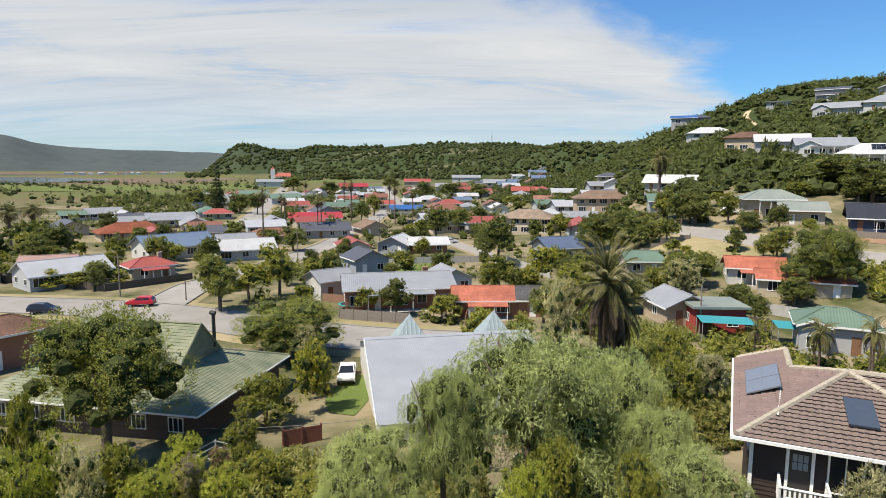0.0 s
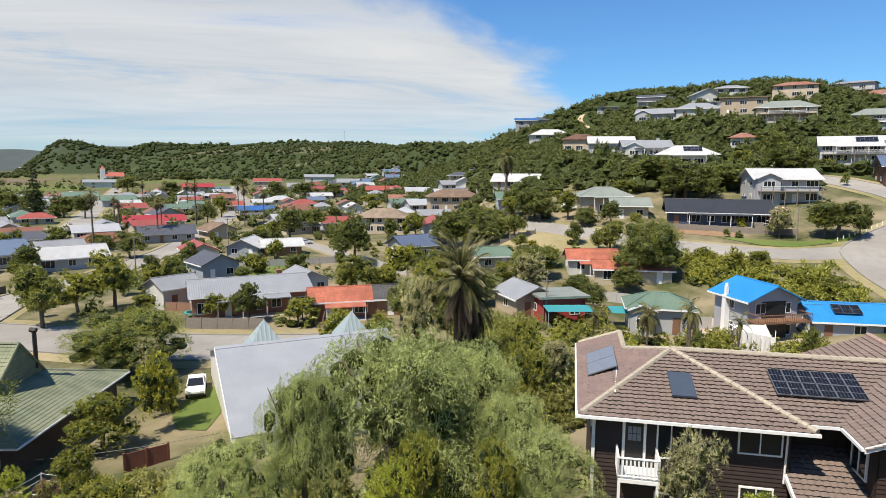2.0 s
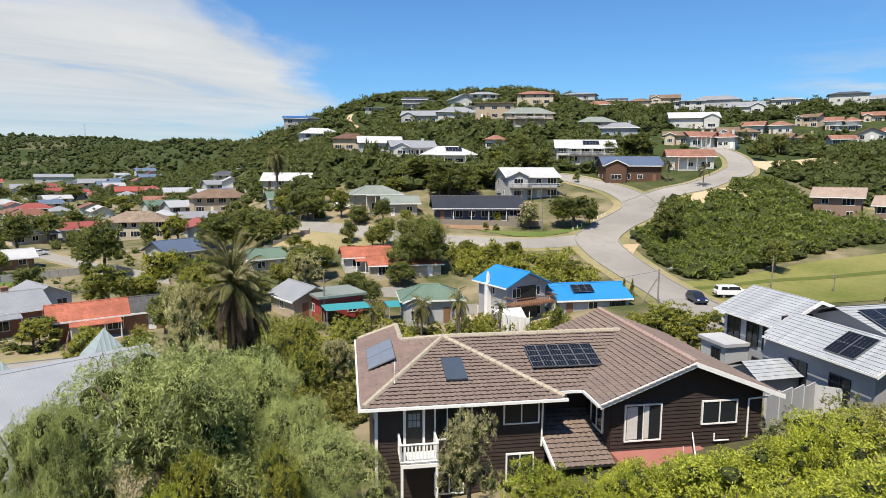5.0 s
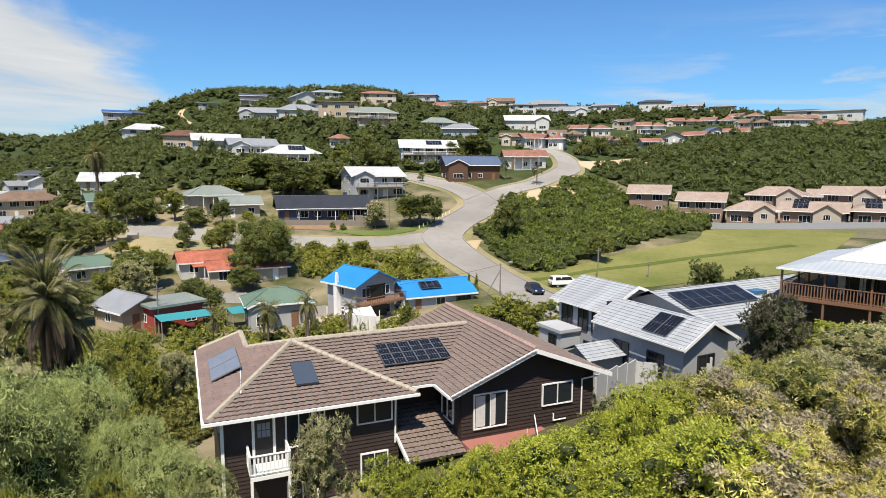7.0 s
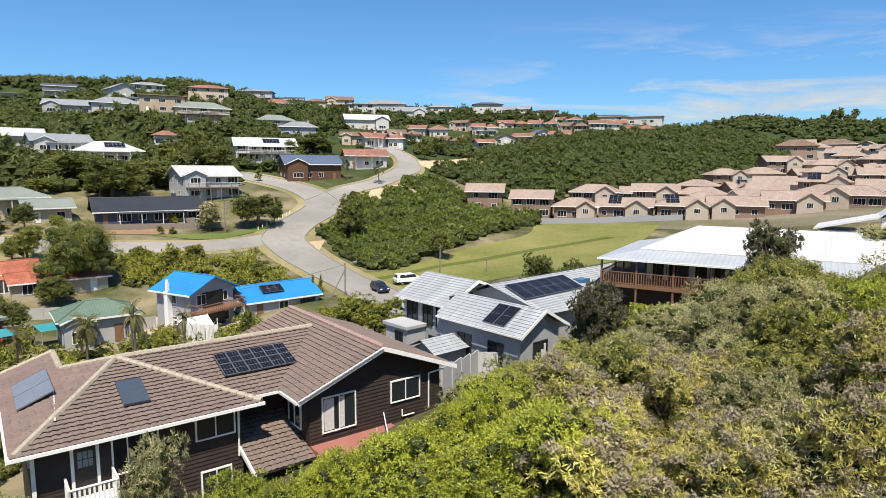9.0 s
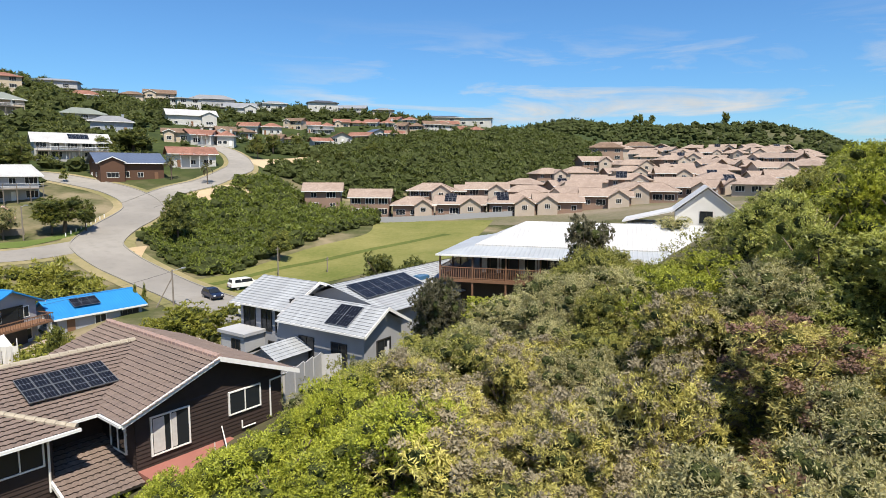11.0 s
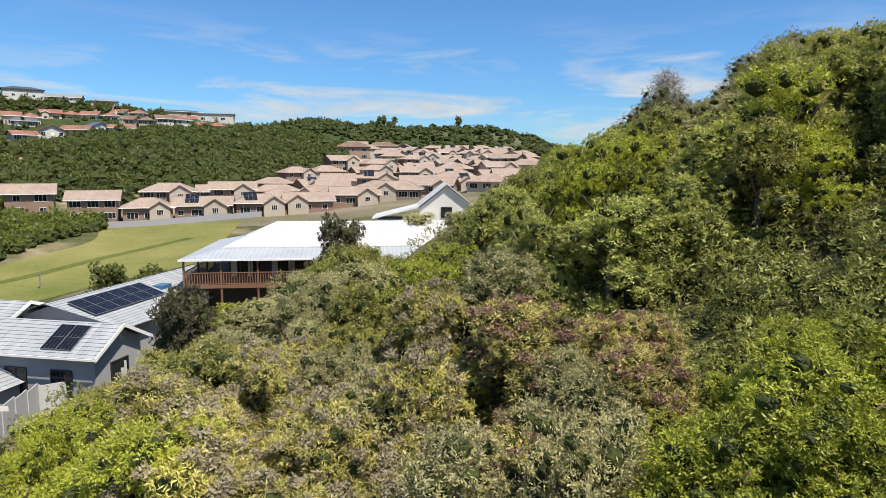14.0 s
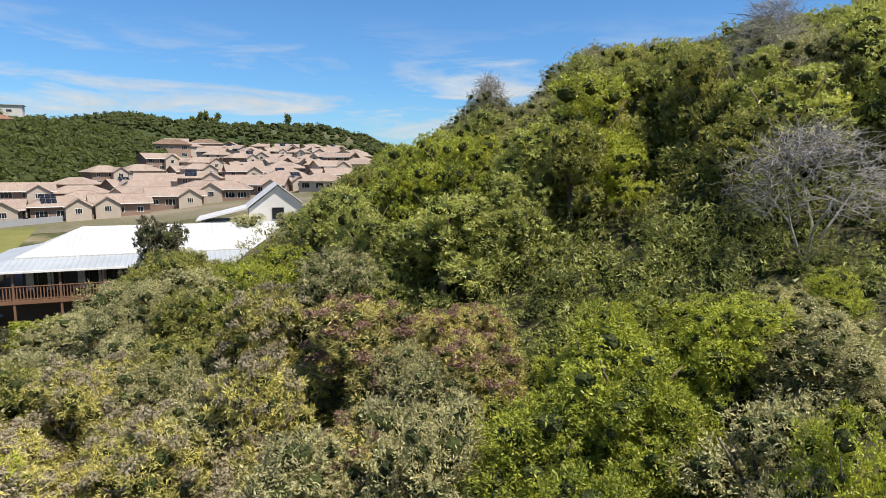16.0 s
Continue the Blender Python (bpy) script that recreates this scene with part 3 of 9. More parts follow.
def road(name, pts, width, label, verge=1.6, kerb=True, material=None, lift=0.10):
    n = max(8, int(np.hypot(*np.diff(np.array(pts), axis=0).T).sum() / 2))
    p = resample(pts, n)
    d = np.gradient(p, axis=0)
    d /= np.linalg.norm(d, axis=1)[:, None]
    nrm = np.stack([-d[:, 1], d[:, 0]], -1)
    ROADS.append((p, width * 0.5 + verge + 0.5))
    if verge:
        between("verge", p + nrm * (width / 2 + verge), p - nrm * (width / 2 + verge), lift - 0.05, VERGE, "dry sandy grass verge along the road", "verge", 2.0, 9)
    between(name, p + nrm * width / 2, p - nrm * width / 2, lift, material or ASPHALT, label, "road", 2.0, 7)
    if kerb:
        for s in (1, -1):
            a, b = p + s * nrm * (width / 2), p + s * nrm * (width / 2 + 0.22)
            k = Shape()
            za, zb = heights(*a.T) + lift, heights(*b.T) + lift
            for i in range(n - 1):
                q = [(*a[i], za[i] + 0.12), (*a[i + 1], za[i + 1] + 0.12), (*b[i + 1], zb[i + 1] + 0.12), (*b[i], zb[i] + 0.12)]
                k.slab(q if s < 0 else q[::-1], 0.25)
            tagged(part("kerb", k, KERB), "pale concrete kerb along the road", "kerb", kind="structure")


road("road", [(-110, 95), (-85, 94), (-68.8, 92.7), (-57.8, 91.5), (-45.7, 89), (-30.7, 83.2), (-11.8, 75), (2, 72), (9, 70.5)], 10.0, "wide pale sun-bleached tar street", 2.6)
road("side_road", [(-44, 93), (-45.0, 108.2), (-41.0, 122.0), (-35.3, 151.7), (-32.7, 176.2), (-31, 240), (-31, 354), (-45.5, 490), (-66, 673)], 7.0, "pale tar side street that runs into the town", 1.5, lift=0.11)
road("far_road", [(-76, 229), (-120, 420), (-177, 664), (-196, 740)], 9.0, "long straight pale street towards the hills", 2.0, kerb=False)
road("lane", [(-2, 190), (1.4, 176.9), (10.8, 147.7), (17, 119.9)], 5.0, "gravel lane between gardens", 1.0, kerb=False)
road("road_upper", [(30, 150), (48.2, 125.7), (56, 115), (69.0, 98.5), (80.8, 87.0), (91, 84.5)], 6.5, "pale tar road along the foot of the hill", 1.5, kerb=False)
road("road_main", [(52, 26), (63.2, 36.6), (72.9, 46.8), (80.6, 58.3), (84.8, 67.4), (87.3, 75.5), (92, 83.2), (102, 88.3), (117.3, 93.6), (125.0, 101.7), (129.0, 113.5), (129.5, 126), (124, 142)], 8.0, "pale tar road that climbs the hill", 2.0, lift=0.12)
road("road_fork", [(120, 97), (137.2, 99.7), (148.2, 98.0), (167.2, 100.4), (184, 110), (193.3, 119.7), (200, 132), (205, 150)], 7.0, "pale tar road up to the townhouses", 1.6, lift=0.09)
between("playing_field", [(84, 64), (90.3, 61.0), (113.3, 54.7), (133.0, 47.7), (152.0, 52.6)], [(79, 53.5), (83.0, 50.2), (99.5, 36.0), (110.4, 22.1), (157.2, 22.0)], 0.07, FIELD, "mown green and straw-coloured grass field", "field")
between("lawn", [(77.0, 102.8), (90.5, 93), (102, 93.4)], [(80.2, 93.5), (84.9, 90.3), (95.0, 90.5)], 0.09, LAWN, "green lawn beside the road", "lawn")
between("lawn", [(-10.0, 50.5), (-11.0, 54), (-10.4, 58), (-9.4, 60.5)], [(-7.7, 49.5), (-7.0, 54), (-7.6, 57.5), (-8.3, 60.5)], 0.06, LAWN, "bright green lawn with a parked pickup", "lawn")
between("lawn", [(-25, 122), (-4, 124)], [(-24, 140), (-3, 142)], 0.06, LAWN, "green lawn round a house", "lawn")
between("paved_yard", [(42, 58), (47, 66), (50, 74)], [(52, 50), (57, 59), (62, 66)], 0.07, PAVING, "pale brick-paved yard", "yard")
between("bank", [(183, 108), (215, 105), (246, 100)], [(180, 98), (212, 93), (240, 90)], 0.06, SAND, "bare sandy bank below the townhouses", "bank")
between("bank", [(140, 95), (152, 92), (160, 90)], [(128, 90), (140, 84), (156, 83)], 0.06, SAND, "bare sandy bank beside the road", "bank")
between("bank", [(30, 118), (44, 122), (62, 105)], [(34, 106), (46, 108), (60, 97)], 0.05, VERGE, "dry grass bank below the road", "bank")
between("track", [(151.2, 314.4), (143.3, 300.8), (137.6, 281.8), (133.6, 265.2)], [(148.6, 315.2), (140.7, 301.6), (135.0, 282.4), (131.0, 265.8)], 0.3, SAND, "pale sandy track up the hill", "track")
between("swale", [(87.5, 58.6), (100.3, 54.3), (110.0, 47.8), (122.0, 40.0), (136.0, 30.2)], [(87.0, 57.0), (99.9, 52.6), (109.4, 46.0), (121.3, 38.1), (135.2, 28.4)], 0.10, make_grass((0.06, 0.085, 0.022), (0.13, 0.15, 0.04), "damp_grass"), "darker green damp strip across the field", "grass")
FOOT_BARE = [(186, 107, 7), (198, 105, 7), (210, 103, 7), (135, 91, 4.5), (146, 88, 4), (150, 315, 3), (146, 308, 3), (142, 301, 3), (139, 292, 3), (136.4, 282, 3), (134, 273, 3), (132.4, 265, 3)]
between("water", [polar(-38, 2250), polar(-30, 2300), polar(-20.5, 2350)], [polar(-38, 2600), polar(-30, 2560), polar(-20.5, 2450)], 0.5, WATER, "grey-blue estuary water", "water", 60)
between("water", [polar(-38, 1120), polar(-33, 1160), polar(-28.6, 1330)], [polar(-38, 1950), polar(-33, 1750), polar(-28.6, 1420)], 0.5, WATER, "grey-blue tidal channel", "water", 40)
between("green_field", [(-560, 560), (-300, 640), (-190, 690)], [(-620, 760), (-330, 860), (-230, 900)], 0.3, make_grass((0.085, 0.115, 0.03), (0.15, 0.17, 0.055), "wet_meadow"), "bright green meadow by the marsh", "field", 30)
between("mud_flat", [(-1300, 900), (-800, 960), (-430, 1000)], [(-1300, 1350), (-800, 1420), (-430, 1380)], 0.35, make_grass((0.13, 0.09, 0.07), (0.19, 0.15, 0.10), "brown_reeds"), "brown reed flats by the estuary", "marsh", 50)
# ---- houses ----
FOOT = list(FOOT_BARE)          # places taken: x, y, radius
_win = {}


def add_window(parent, w, h, at, frame_mat=None, bars=1):
    """A window that stands proud of its wall: frame and pane. at: pose of its middle; -y looks out."""
    key = (round(w, 2), round(h, 2), frame_mat.name if frame_mat else "", bars)
    if key not in _win:
        fr, t = Shape(), 0.07
        xs, solid = [-w / 2, -w / 2 + t], [True]
        for i in range(bars):
            x = -w / 2 + w * (i + 1) / (bars + 1)
            xs += [x - 0.025, x + 0.025]
            solid += [False, True]
        xs += [w / 2 - t, w / 2]
        solid += [False, True]
        for i, full in enumerate(solid):
            for j, (z0, z1) in enumerate(((-h / 2, -h / 2 + t), (-h / 2 + t, h / 2 - t), (h / 2 - t, h / 2))):
                if full or j != 1:
                    fr.box(xs[i], xs[i + 1], -0.06, 0.04, z0, z1)
        _win[key] = (fr.mesh("window_frame", frame_mat or WHITE), Shape().box(-w / 2 + 0.02, w / 2 - 0.02, -0.018, 0.02, -h / 2 + 0.02, h / 2 - 0.02).mesh("pane", GLASS))
    ob = part("window", _win[key][0], None, parent, at=at)
    part("pane", _win[key][1], None, ob, "dark reflecting glass")
    return ob


def roof_shape(kind, w, d, rise, over, thick=0.14, along="x"):
    """Roof over a w by d plan, its eaves at height 0 (at the walls)."""
    s = Shape()
    if along == "y":
        w, d = d, w
    k = rise / (d / 2)
    drop = over * k
    X, Y = w / 2 + over, d / 2 + over
    if kind == "gable":
        q = [[(-X, -Y, -drop), (X, -Y, -drop), (X, 0, rise), (-X, 0, rise)], [(X, Y, -drop), (-X, Y, -drop), (-X, 0, rise), (X, 0, rise)]]
    elif kind == "hip":
        g = max(0.15, w / 2 - d / 2)
        q = [[(-X, -Y, -drop), (X, -Y, -drop), (g, 0, rise), (-g, 0, rise)], [(X, Y, -drop), (-X, Y, -drop), (-g, 0, rise), (g, 0, rise)],
             [(X, -Y, -drop), (X, Y, -drop), (g, 0, rise)], [(-X, Y, -drop), (-X, -Y, -drop), (-g, 0, rise)]]
    elif kind == "shed":
        q = [[(-X, -Y, 0), (X, -Y, 0), (X, Y, rise), (-X, Y, rise)]]
    else:
        q = [[(-X, -Y, rise), (X, -Y, rise), (X, Y, rise), (-X, Y, rise)]]
        thick = 0.3
    for pts in q:
        pts = [(x, y, z + thick) for x, y, z in pts]
        if along == "y":
            pts = [(-y, x, z) for x, y, z in pts]
        s.slab(pts, thick)
    return s


def ridge_caps(kind, w, d, rise, over, along="x", t=0.14):
    """Rounded caps along ridge and hips."""
    out = []
    if along == "y":
        w, d = d, w
    k = rise / (d / 2)
    X, Y, drop = w / 2 + over, d / 2 + over, over * k
    g = X if kind == "gable" else max(0.15, w / 2 - d / 2)
    lines = [((-g, 0, rise), (g, 0, rise))]
    if kind == "hip":
        lines += [((sx * X, sy * Y, -drop), (sx * g, 0, rise)) for sx in (-1, 1) for sy in (-1, 1)]
    for a, b in lines:
        if along == "y":
            a, b = (-a[1], a[0], a[2]), (-b[1], b[0], b[2])
        out.append(Shape().rod((a[0], a[1], a[2] + t), (b[0], b[1], b[2] + t), 0.11, None, 6))
    return out


def gable_block(s, x0, x1, y0, y1, z0, h, rise, along="x"):
    """A walled block with gables, closed: ridge along x or y."""
    L0, L1, D0, D1 = (x0, x1, y0, y1) if along == "x" else (y0, y1, x0, x1)
    prof = [(D0, z0), (D1, z0), (D1, h), ((D0 + D1) / 2, h + rise), (D0, h)]

    def p(t, q):
        return (t, q[0], q[1]) if along == "x" else (q[0], t, q[1])
    e0, e1 = [p(L0, q) for q in prof], [p(L1, q) for q in prof]
    flip = along == "x"
    s.face(*(e0[::-1] if flip else e0)).face(*(e1 if flip else e1[::-1]))
    for i in range(5):
        a, b = prof[i], prof[(i + 1) % 5]
        f = [p(L0, a), p(L0, b), p(L1, b), p(L1, a)]
        s.face(*(f if flip else f[::-1]))
    return s


def wall_shape(kind, w, d, h, rise, along="x", base=1.6):
    s = Shape()
    if kind != "gable":
        return s.box(-w / 2, w / 2, -d / 2, d / 2, -base, h)
    return gable_block(s, -w / 2, w / 2, -d / 2, d / 2, -base, h, rise, along)


def house(x, y, z, turn, w, d, h, rise, roof, roof_mat, wall_mat, label, along="x", over=0.5, seed=0, chimney=False, porch=0, panels=0, trim=None, group="", front=True, name="house", wing=0, deck=False):
    """A house: walls, roof with caps and fascia, windows, door; porch: depth of a roofed stoep in front."""
    rng = random.Random(seed * 7 + int(w * 10))
    low = min(rise, 0.46 * (d if along == "x" else w) / 2)
    h, rise, over = h + (rise - low) * 0.3, low, over if math.hypot(x, y) < 140 else over + 0.3
    FOOT.append((x, y, 0.5 * math.hypot(w, d) + 0.8))
    ob = thing(name, x, y, z, turn, label, "house", group)
    part("wall", wall_shape(roof, w, d, h, rise, along), wall_mat, ob)
    lift = pose(0, 0, h)
    rf = part("roof", roof_shape(roof, w, d, rise, over, along=along), roof_mat, ob, at=lift)
    close = math.hypot(x, y) < 190
    if roof in ("gable", "hip") and close:
        for cap in ridge_caps(roof, w, d, rise, over, along):
            part("ridge_cap", cap, roof_mat, rf)
    if roof in ("gable", "hip", "shed") and (close or seed % 2):
        k = rise / ((d if along == "x" else w) / 2)
        X, Y = w / 2 + over, d / 2 + over
        zf = -over * k
        lines = [(-X, X, -Y - 0.05, -Y), (-X, X, Y, Y + 0.05)] if along == "x" or roof == "hip" else []
        for a in lines:
            part("gutter", Shape().box(a[0], a[1], a[2], a[3], zf - 0.08, zf + 0.13), trim or WHITE, ob, at=lift)
        if along == "y" or roof == "hip":
            for a in (-X - 0.05, X):
                part("gutter", Shape().box(a, a + 0.05, -Y, Y, zf - 0.08, zf + 0.13), trim or WHITE, ob, at=lift)
    floors = max(1, int(h / 2.5))
    fh = h / floors
    dist = math.hypot(x, y)
    for s in range(floors):
        zc = fh * s + min(fh - 0.75, 1.5)
        n = max(2, int(w / 3.2)) if dist < 240 else (3 if dist < 330 else (2 if dist < 1000 else 0))
        door = rng.randrange(n) if s == 0 and front and n else -1
        for i in range(n):
            xc = -w / 2 + w * (i + 0.5) / n + rng.uniform(-0.25, 0.25)
            if i == door:
                part("door", Shape().box(-0.45, 0.45, -0.05, 0.03, 0, 2.03), WOOD if rng.random() < 0.5 else WHITE, ob, at=pose(xc, -d / 2, fh * s + 0.1))
            else:
                big = rng.random() < (0.3 if dist < 130 else 0.65)
                add_window(ob, (1.9 if dist < 130 else 2.5) if big else 1.4, 1.3 if not big else 1.6, pose(xc, -d / 2, zc), bars=2 if big else 1)
        for side in (-1, 1):
            for i in range(max(1, int(d / 4)) if dist < 190 else (1 if dist < 300 and s == 0 and side == 1 else 0)):
                yc = -d / 2 + d * (i + 0.5) / max(1, int(d / 4) if dist < 190 else 1)
                add_window(ob, 1.2, 1.1, pose(side * w / 2, yc, zc, 0, 0, 90 * side), bars=1)
        if dist < 110:
            add_window(ob, 1.4, 1.2, pose(0, d / 2, zc, 0, 0, 180))
    if chimney:
        cx, top = w * 0.28, h + rise + 0.7
        part("chimney", Shape().box(cx - 0.4, cx + 0.4, 0.1, 0.8, h * 0.5, top).box(cx - 0.47, cx + 0.47, 0.03, 0.87, top, top + 0.12), wall_mat, ob)
    if porch:
        p = Shape()
        pw = w * 0.62
        p.slab([(-pw / 2, -d / 2 - porch, h - 0.55), (pw / 2, -d / 2 - porch, h - 0.55), (pw / 2, -d / 2, h - 0.15), (-pw / 2, -d / 2, h - 0.15)], 0.1)
        part("porch_roof", p, roof_mat, ob)
        n = 4
        for i in range(n):
            px = -pw / 2 + 0.15 + (pw - 0.3) * i / (n - 1)
            part("post", Shape().box(px - 0.06, px + 0.06, -d / 2 - porch + 0.1, -d / 2 - porch + 0.22, -1.2, h - 0.6), WHITE, ob)
        part("porch_floor", Shape().box(-pw / 2, pw / 2, -d / 2 - porch, -d / 2 - 0.003, -1.5, 0.08), CONCRETE, ob)
        if floors > 1:
            r = Shape().box(-pw / 2, pw / 2, -d / 2 - porch, -d / 2 - porch + 0.06, fh + 0.9, fh + 0.97).box(-pw / 2, pw / 2, -d / 2 - porch, -d / 2 - 0.003, fh - 0.2, fh - 0.02)
            m = int(pw / 0.35)
            for i in range(m + 1):
                xx = -pw / 2 + 0.02 + (pw - 0.06) * i / m
                r.box(xx, xx + 0.03, -d / 2 - porch + 0.01, -d / 2 - porch + 0.05, fh - 0.02, fh + 0.9)
            part("balcony", r, WHITE, ob)
    if wing and along == "x":
        ww, out = min(w * 0.36, 6.0), 1.3
        xc = wing * (w / 2 - ww / 2 - 0.1)
        hw, r2, y0 = ww / 2 + 0.4, ww * 0.24, -d / 2 - out
        s = Shape().slab([(xc - hw, y0 - 0.4, h - 0.1), (xc, y0 - 0.4, h + r2), (xc, 0, h + r2), (xc - hw, 0, h - 0.1)][::-1], 0.12)
        s.slab([(xc + hw, y0 - 0.4, h - 0.1), (xc, y0 - 0.4, h + r2), (xc, 0, h + r2), (xc + hw, 0, h - 0.1)], 0.12)
        part("wing_roof", s, roof_mat, ob, "projecting gable roof")
        part("wing_wall", gable_block(Shape(), xc - ww / 2, xc + ww / 2, y0, -d / 2 - 0.003, -1.5, h - 0.1, r2 - 0.08, "y"), wall_mat, ob)
        for sg in (-1, 1):
            a, b = Vector((xc, y0 - 0.45, h + r2 + 0.03)), Vector((xc + sg * hw, y0 - 0.45, h - 0.07))
            q = [a, b, b + Vector((0, 0.05, 0)), a + Vector((0, 0.05, 0))]
            part("barge_board", Shape().slab(q[::sg], 0.22), trim or WHITE, ob)
        for s2 in range(floors):
            add_window(ob, ww * 0.5, 1.35, pose(xc, y0, fh * s2 + 1.45), bars=2)
    if deck:
        zd = fh * (floors - 1)
        y0 = -d / 2 - 2.6
        fl = part("deck", Shape().box(-w * 0.48, w * 0.48, y0, -d / 2 - 0.003, zd - 0.2, zd), OLDWOOD, ob, "timber deck on posts")
        n = max(4, int(w / 2.6))
        for i in range(n + 1):
            px = -w * 0.47 + w * 0.94 * i / n
            part("post", Shape().box(px - 0.07, px + 0.07, y0 + 0.02, y0 + 0.16, -3.0, zd + 1.0), OLDWOOD, ob)
        part("deck_rail", Shape().box(-w * 0.48, w * 0.48, y0 + 0.03, y0 + 0.09, zd + 0.95, zd + 1.02), trim or WHITE, fl)
        part("deck_rail", Shape().box(-w * 0.48, w * 0.48, y0 + 0.03, y0 + 0.09, zd + 0.45, zd + 0.50), trim or WHITE, fl)
        part("plinth", Shape().box(-w / 2 + 0.1, w / 2 - 0.1, -d / 2 - 0.01, d / 2, -4.0, -1.55), wall_mat, ob)
    if panels and roof in ("gable", "hip"):
        k = math.degrees(math.atan2(rise, d / 2))
        add_panels(ob, panels, 2, pose(w * 0.1, -d / 4, h + rise / 2 + 0.26, k, 0, 0))
    return ob


PV = surface("solar_cells", lambda k: (k.mix(spots(k, 2.0), (0.007, 0.008, 0.012), (0.013, 0.015, 0.022)), None, 0), 0.22, spec=0.22)
PVLINE = plain((0.34, 0.35, 0.37), "aluminium", 0.45, 0.6)
# Pale cell colour stands in for the sun's reflection on the west panels.
PVGLINT = surface("painted_glint_solar_cells", lambda k: (k.mix(spots(k, 2.0), (0.13, 0.15, 0.19), (0.19, 0.21, 0.25)), None, 0), 0.3, spec=0.4)
PVFRAME = plain((0.20, 0.21, 0.225), "dark_panel_frame", 0.5, 0.4)


def add_panels(parent, cols, rows, at, w=1.0, h=1.65, sheet=None):
    """Solar panels side by side, each with a frame and cell lines."""
    cell = Shape().box(-w / 2 + 0.02, w / 2 - 0.02, -h / 2 + 0.02, h / 2 - 0.02, -0.01, 0.035).mesh("cell_sheet", sheet or PV)
    f = Shape().box(-w / 2, w / 2, -h / 2, -h / 2 + 0.02, -0.02, 0.045).box(-w / 2, w / 2, h / 2 - 0.02, h / 2, -0.02, 0.045)
    f.box(-w / 2, -w / 2 + 0.02, -h / 2, h / 2, -0.02, 0.045).box(w / 2 - 0.02, w / 2, -h / 2, h / 2, -0.02, 0.045)
    f.box(-w / 2, w / 2, -0.012, 0.012, 0.03, 0.0375)
    for i in range(1, 4):
        f.box(-w / 2 + w * i / 4 - 0.004, -w / 2 + w * i / 4 + 0.004, -h / 2, h / 2, 0.03, 0.037)
    fm = f.mesh("panel_frame", PVFRAME)
    for i in range(cols):
        for j in range(rows):
            p = part("solar_panel", fm, None, parent, "solar panel with black cells", at=at @ pose((i - (cols - 1) / 2) * (w + 0.03), (j - (rows - 1) / 2) * (h + 0.03), 0))
            part("cell_sheet", cell, None, p)


# ---- the brown house on the slope ----
def courses(shape, pts, e, gauge=0.32, lap=0.035):
    """Rows of tiles over a flat roof face: each row's lower edge stands proud. e: the way along the eave."""
    p = [Vector(q) for q in pts]
    n = (p[1] - p[0]).cross(p[2] - p[0]).normalized()
    if n.z < 0:
        n, p = -n, p[::-1]
    e = Vector(e).normalized()
    up = n.cross(e)
    if up.z < 0:
        up = -up
    o = p[0]
    q = [((v - o).dot(e), (v - o).dot(up)) for v in p]
    lo, hi = min(b for a, b in q), max(b for a, b in q)

    def cut(poly, level, keep_above):
        out = []
        for i in range(len(poly)):
            a, b = poly[i], poly[(i + 1) % len(poly)]
            ia, ib = (a[1] >= level) == keep_above, (b[1] >= level) == keep_above
            if ia:
                out.append(a)
            if ia != ib:
                t = (level - a[1]) / (b[1] - a[1])
                out.append((a[0] + t * (b[0] - a[0]), level))
        return out

    k = lo
    while k < hi - 1e-4:
        s = cut(cut(q, k, True), k + gauge, False)
        if len(s) >= 3:
            top = [o + e * a + up * b + n * (lap * (1 - (b - k) / gauge) + 0.012) for a, b in s]
            shape.face(*top)
            low = sorted([a for a, b in s if b - k < 1e-3])
            if len(low) >= 2:
                a, b = o + e * low[0] + up * k, o + e * low[-1] + up * k
                f = [a + n * 0.012, b + n * 0.012, b + n * (lap + 0.012), a + n * (lap + 0.012)]
                shape.face(*(f if (f[1] - f[0]).cross(f[2] - f[0]).dot(up) < 0 else f[::-1]))
        k += gauge
    return shape


_tile = {}


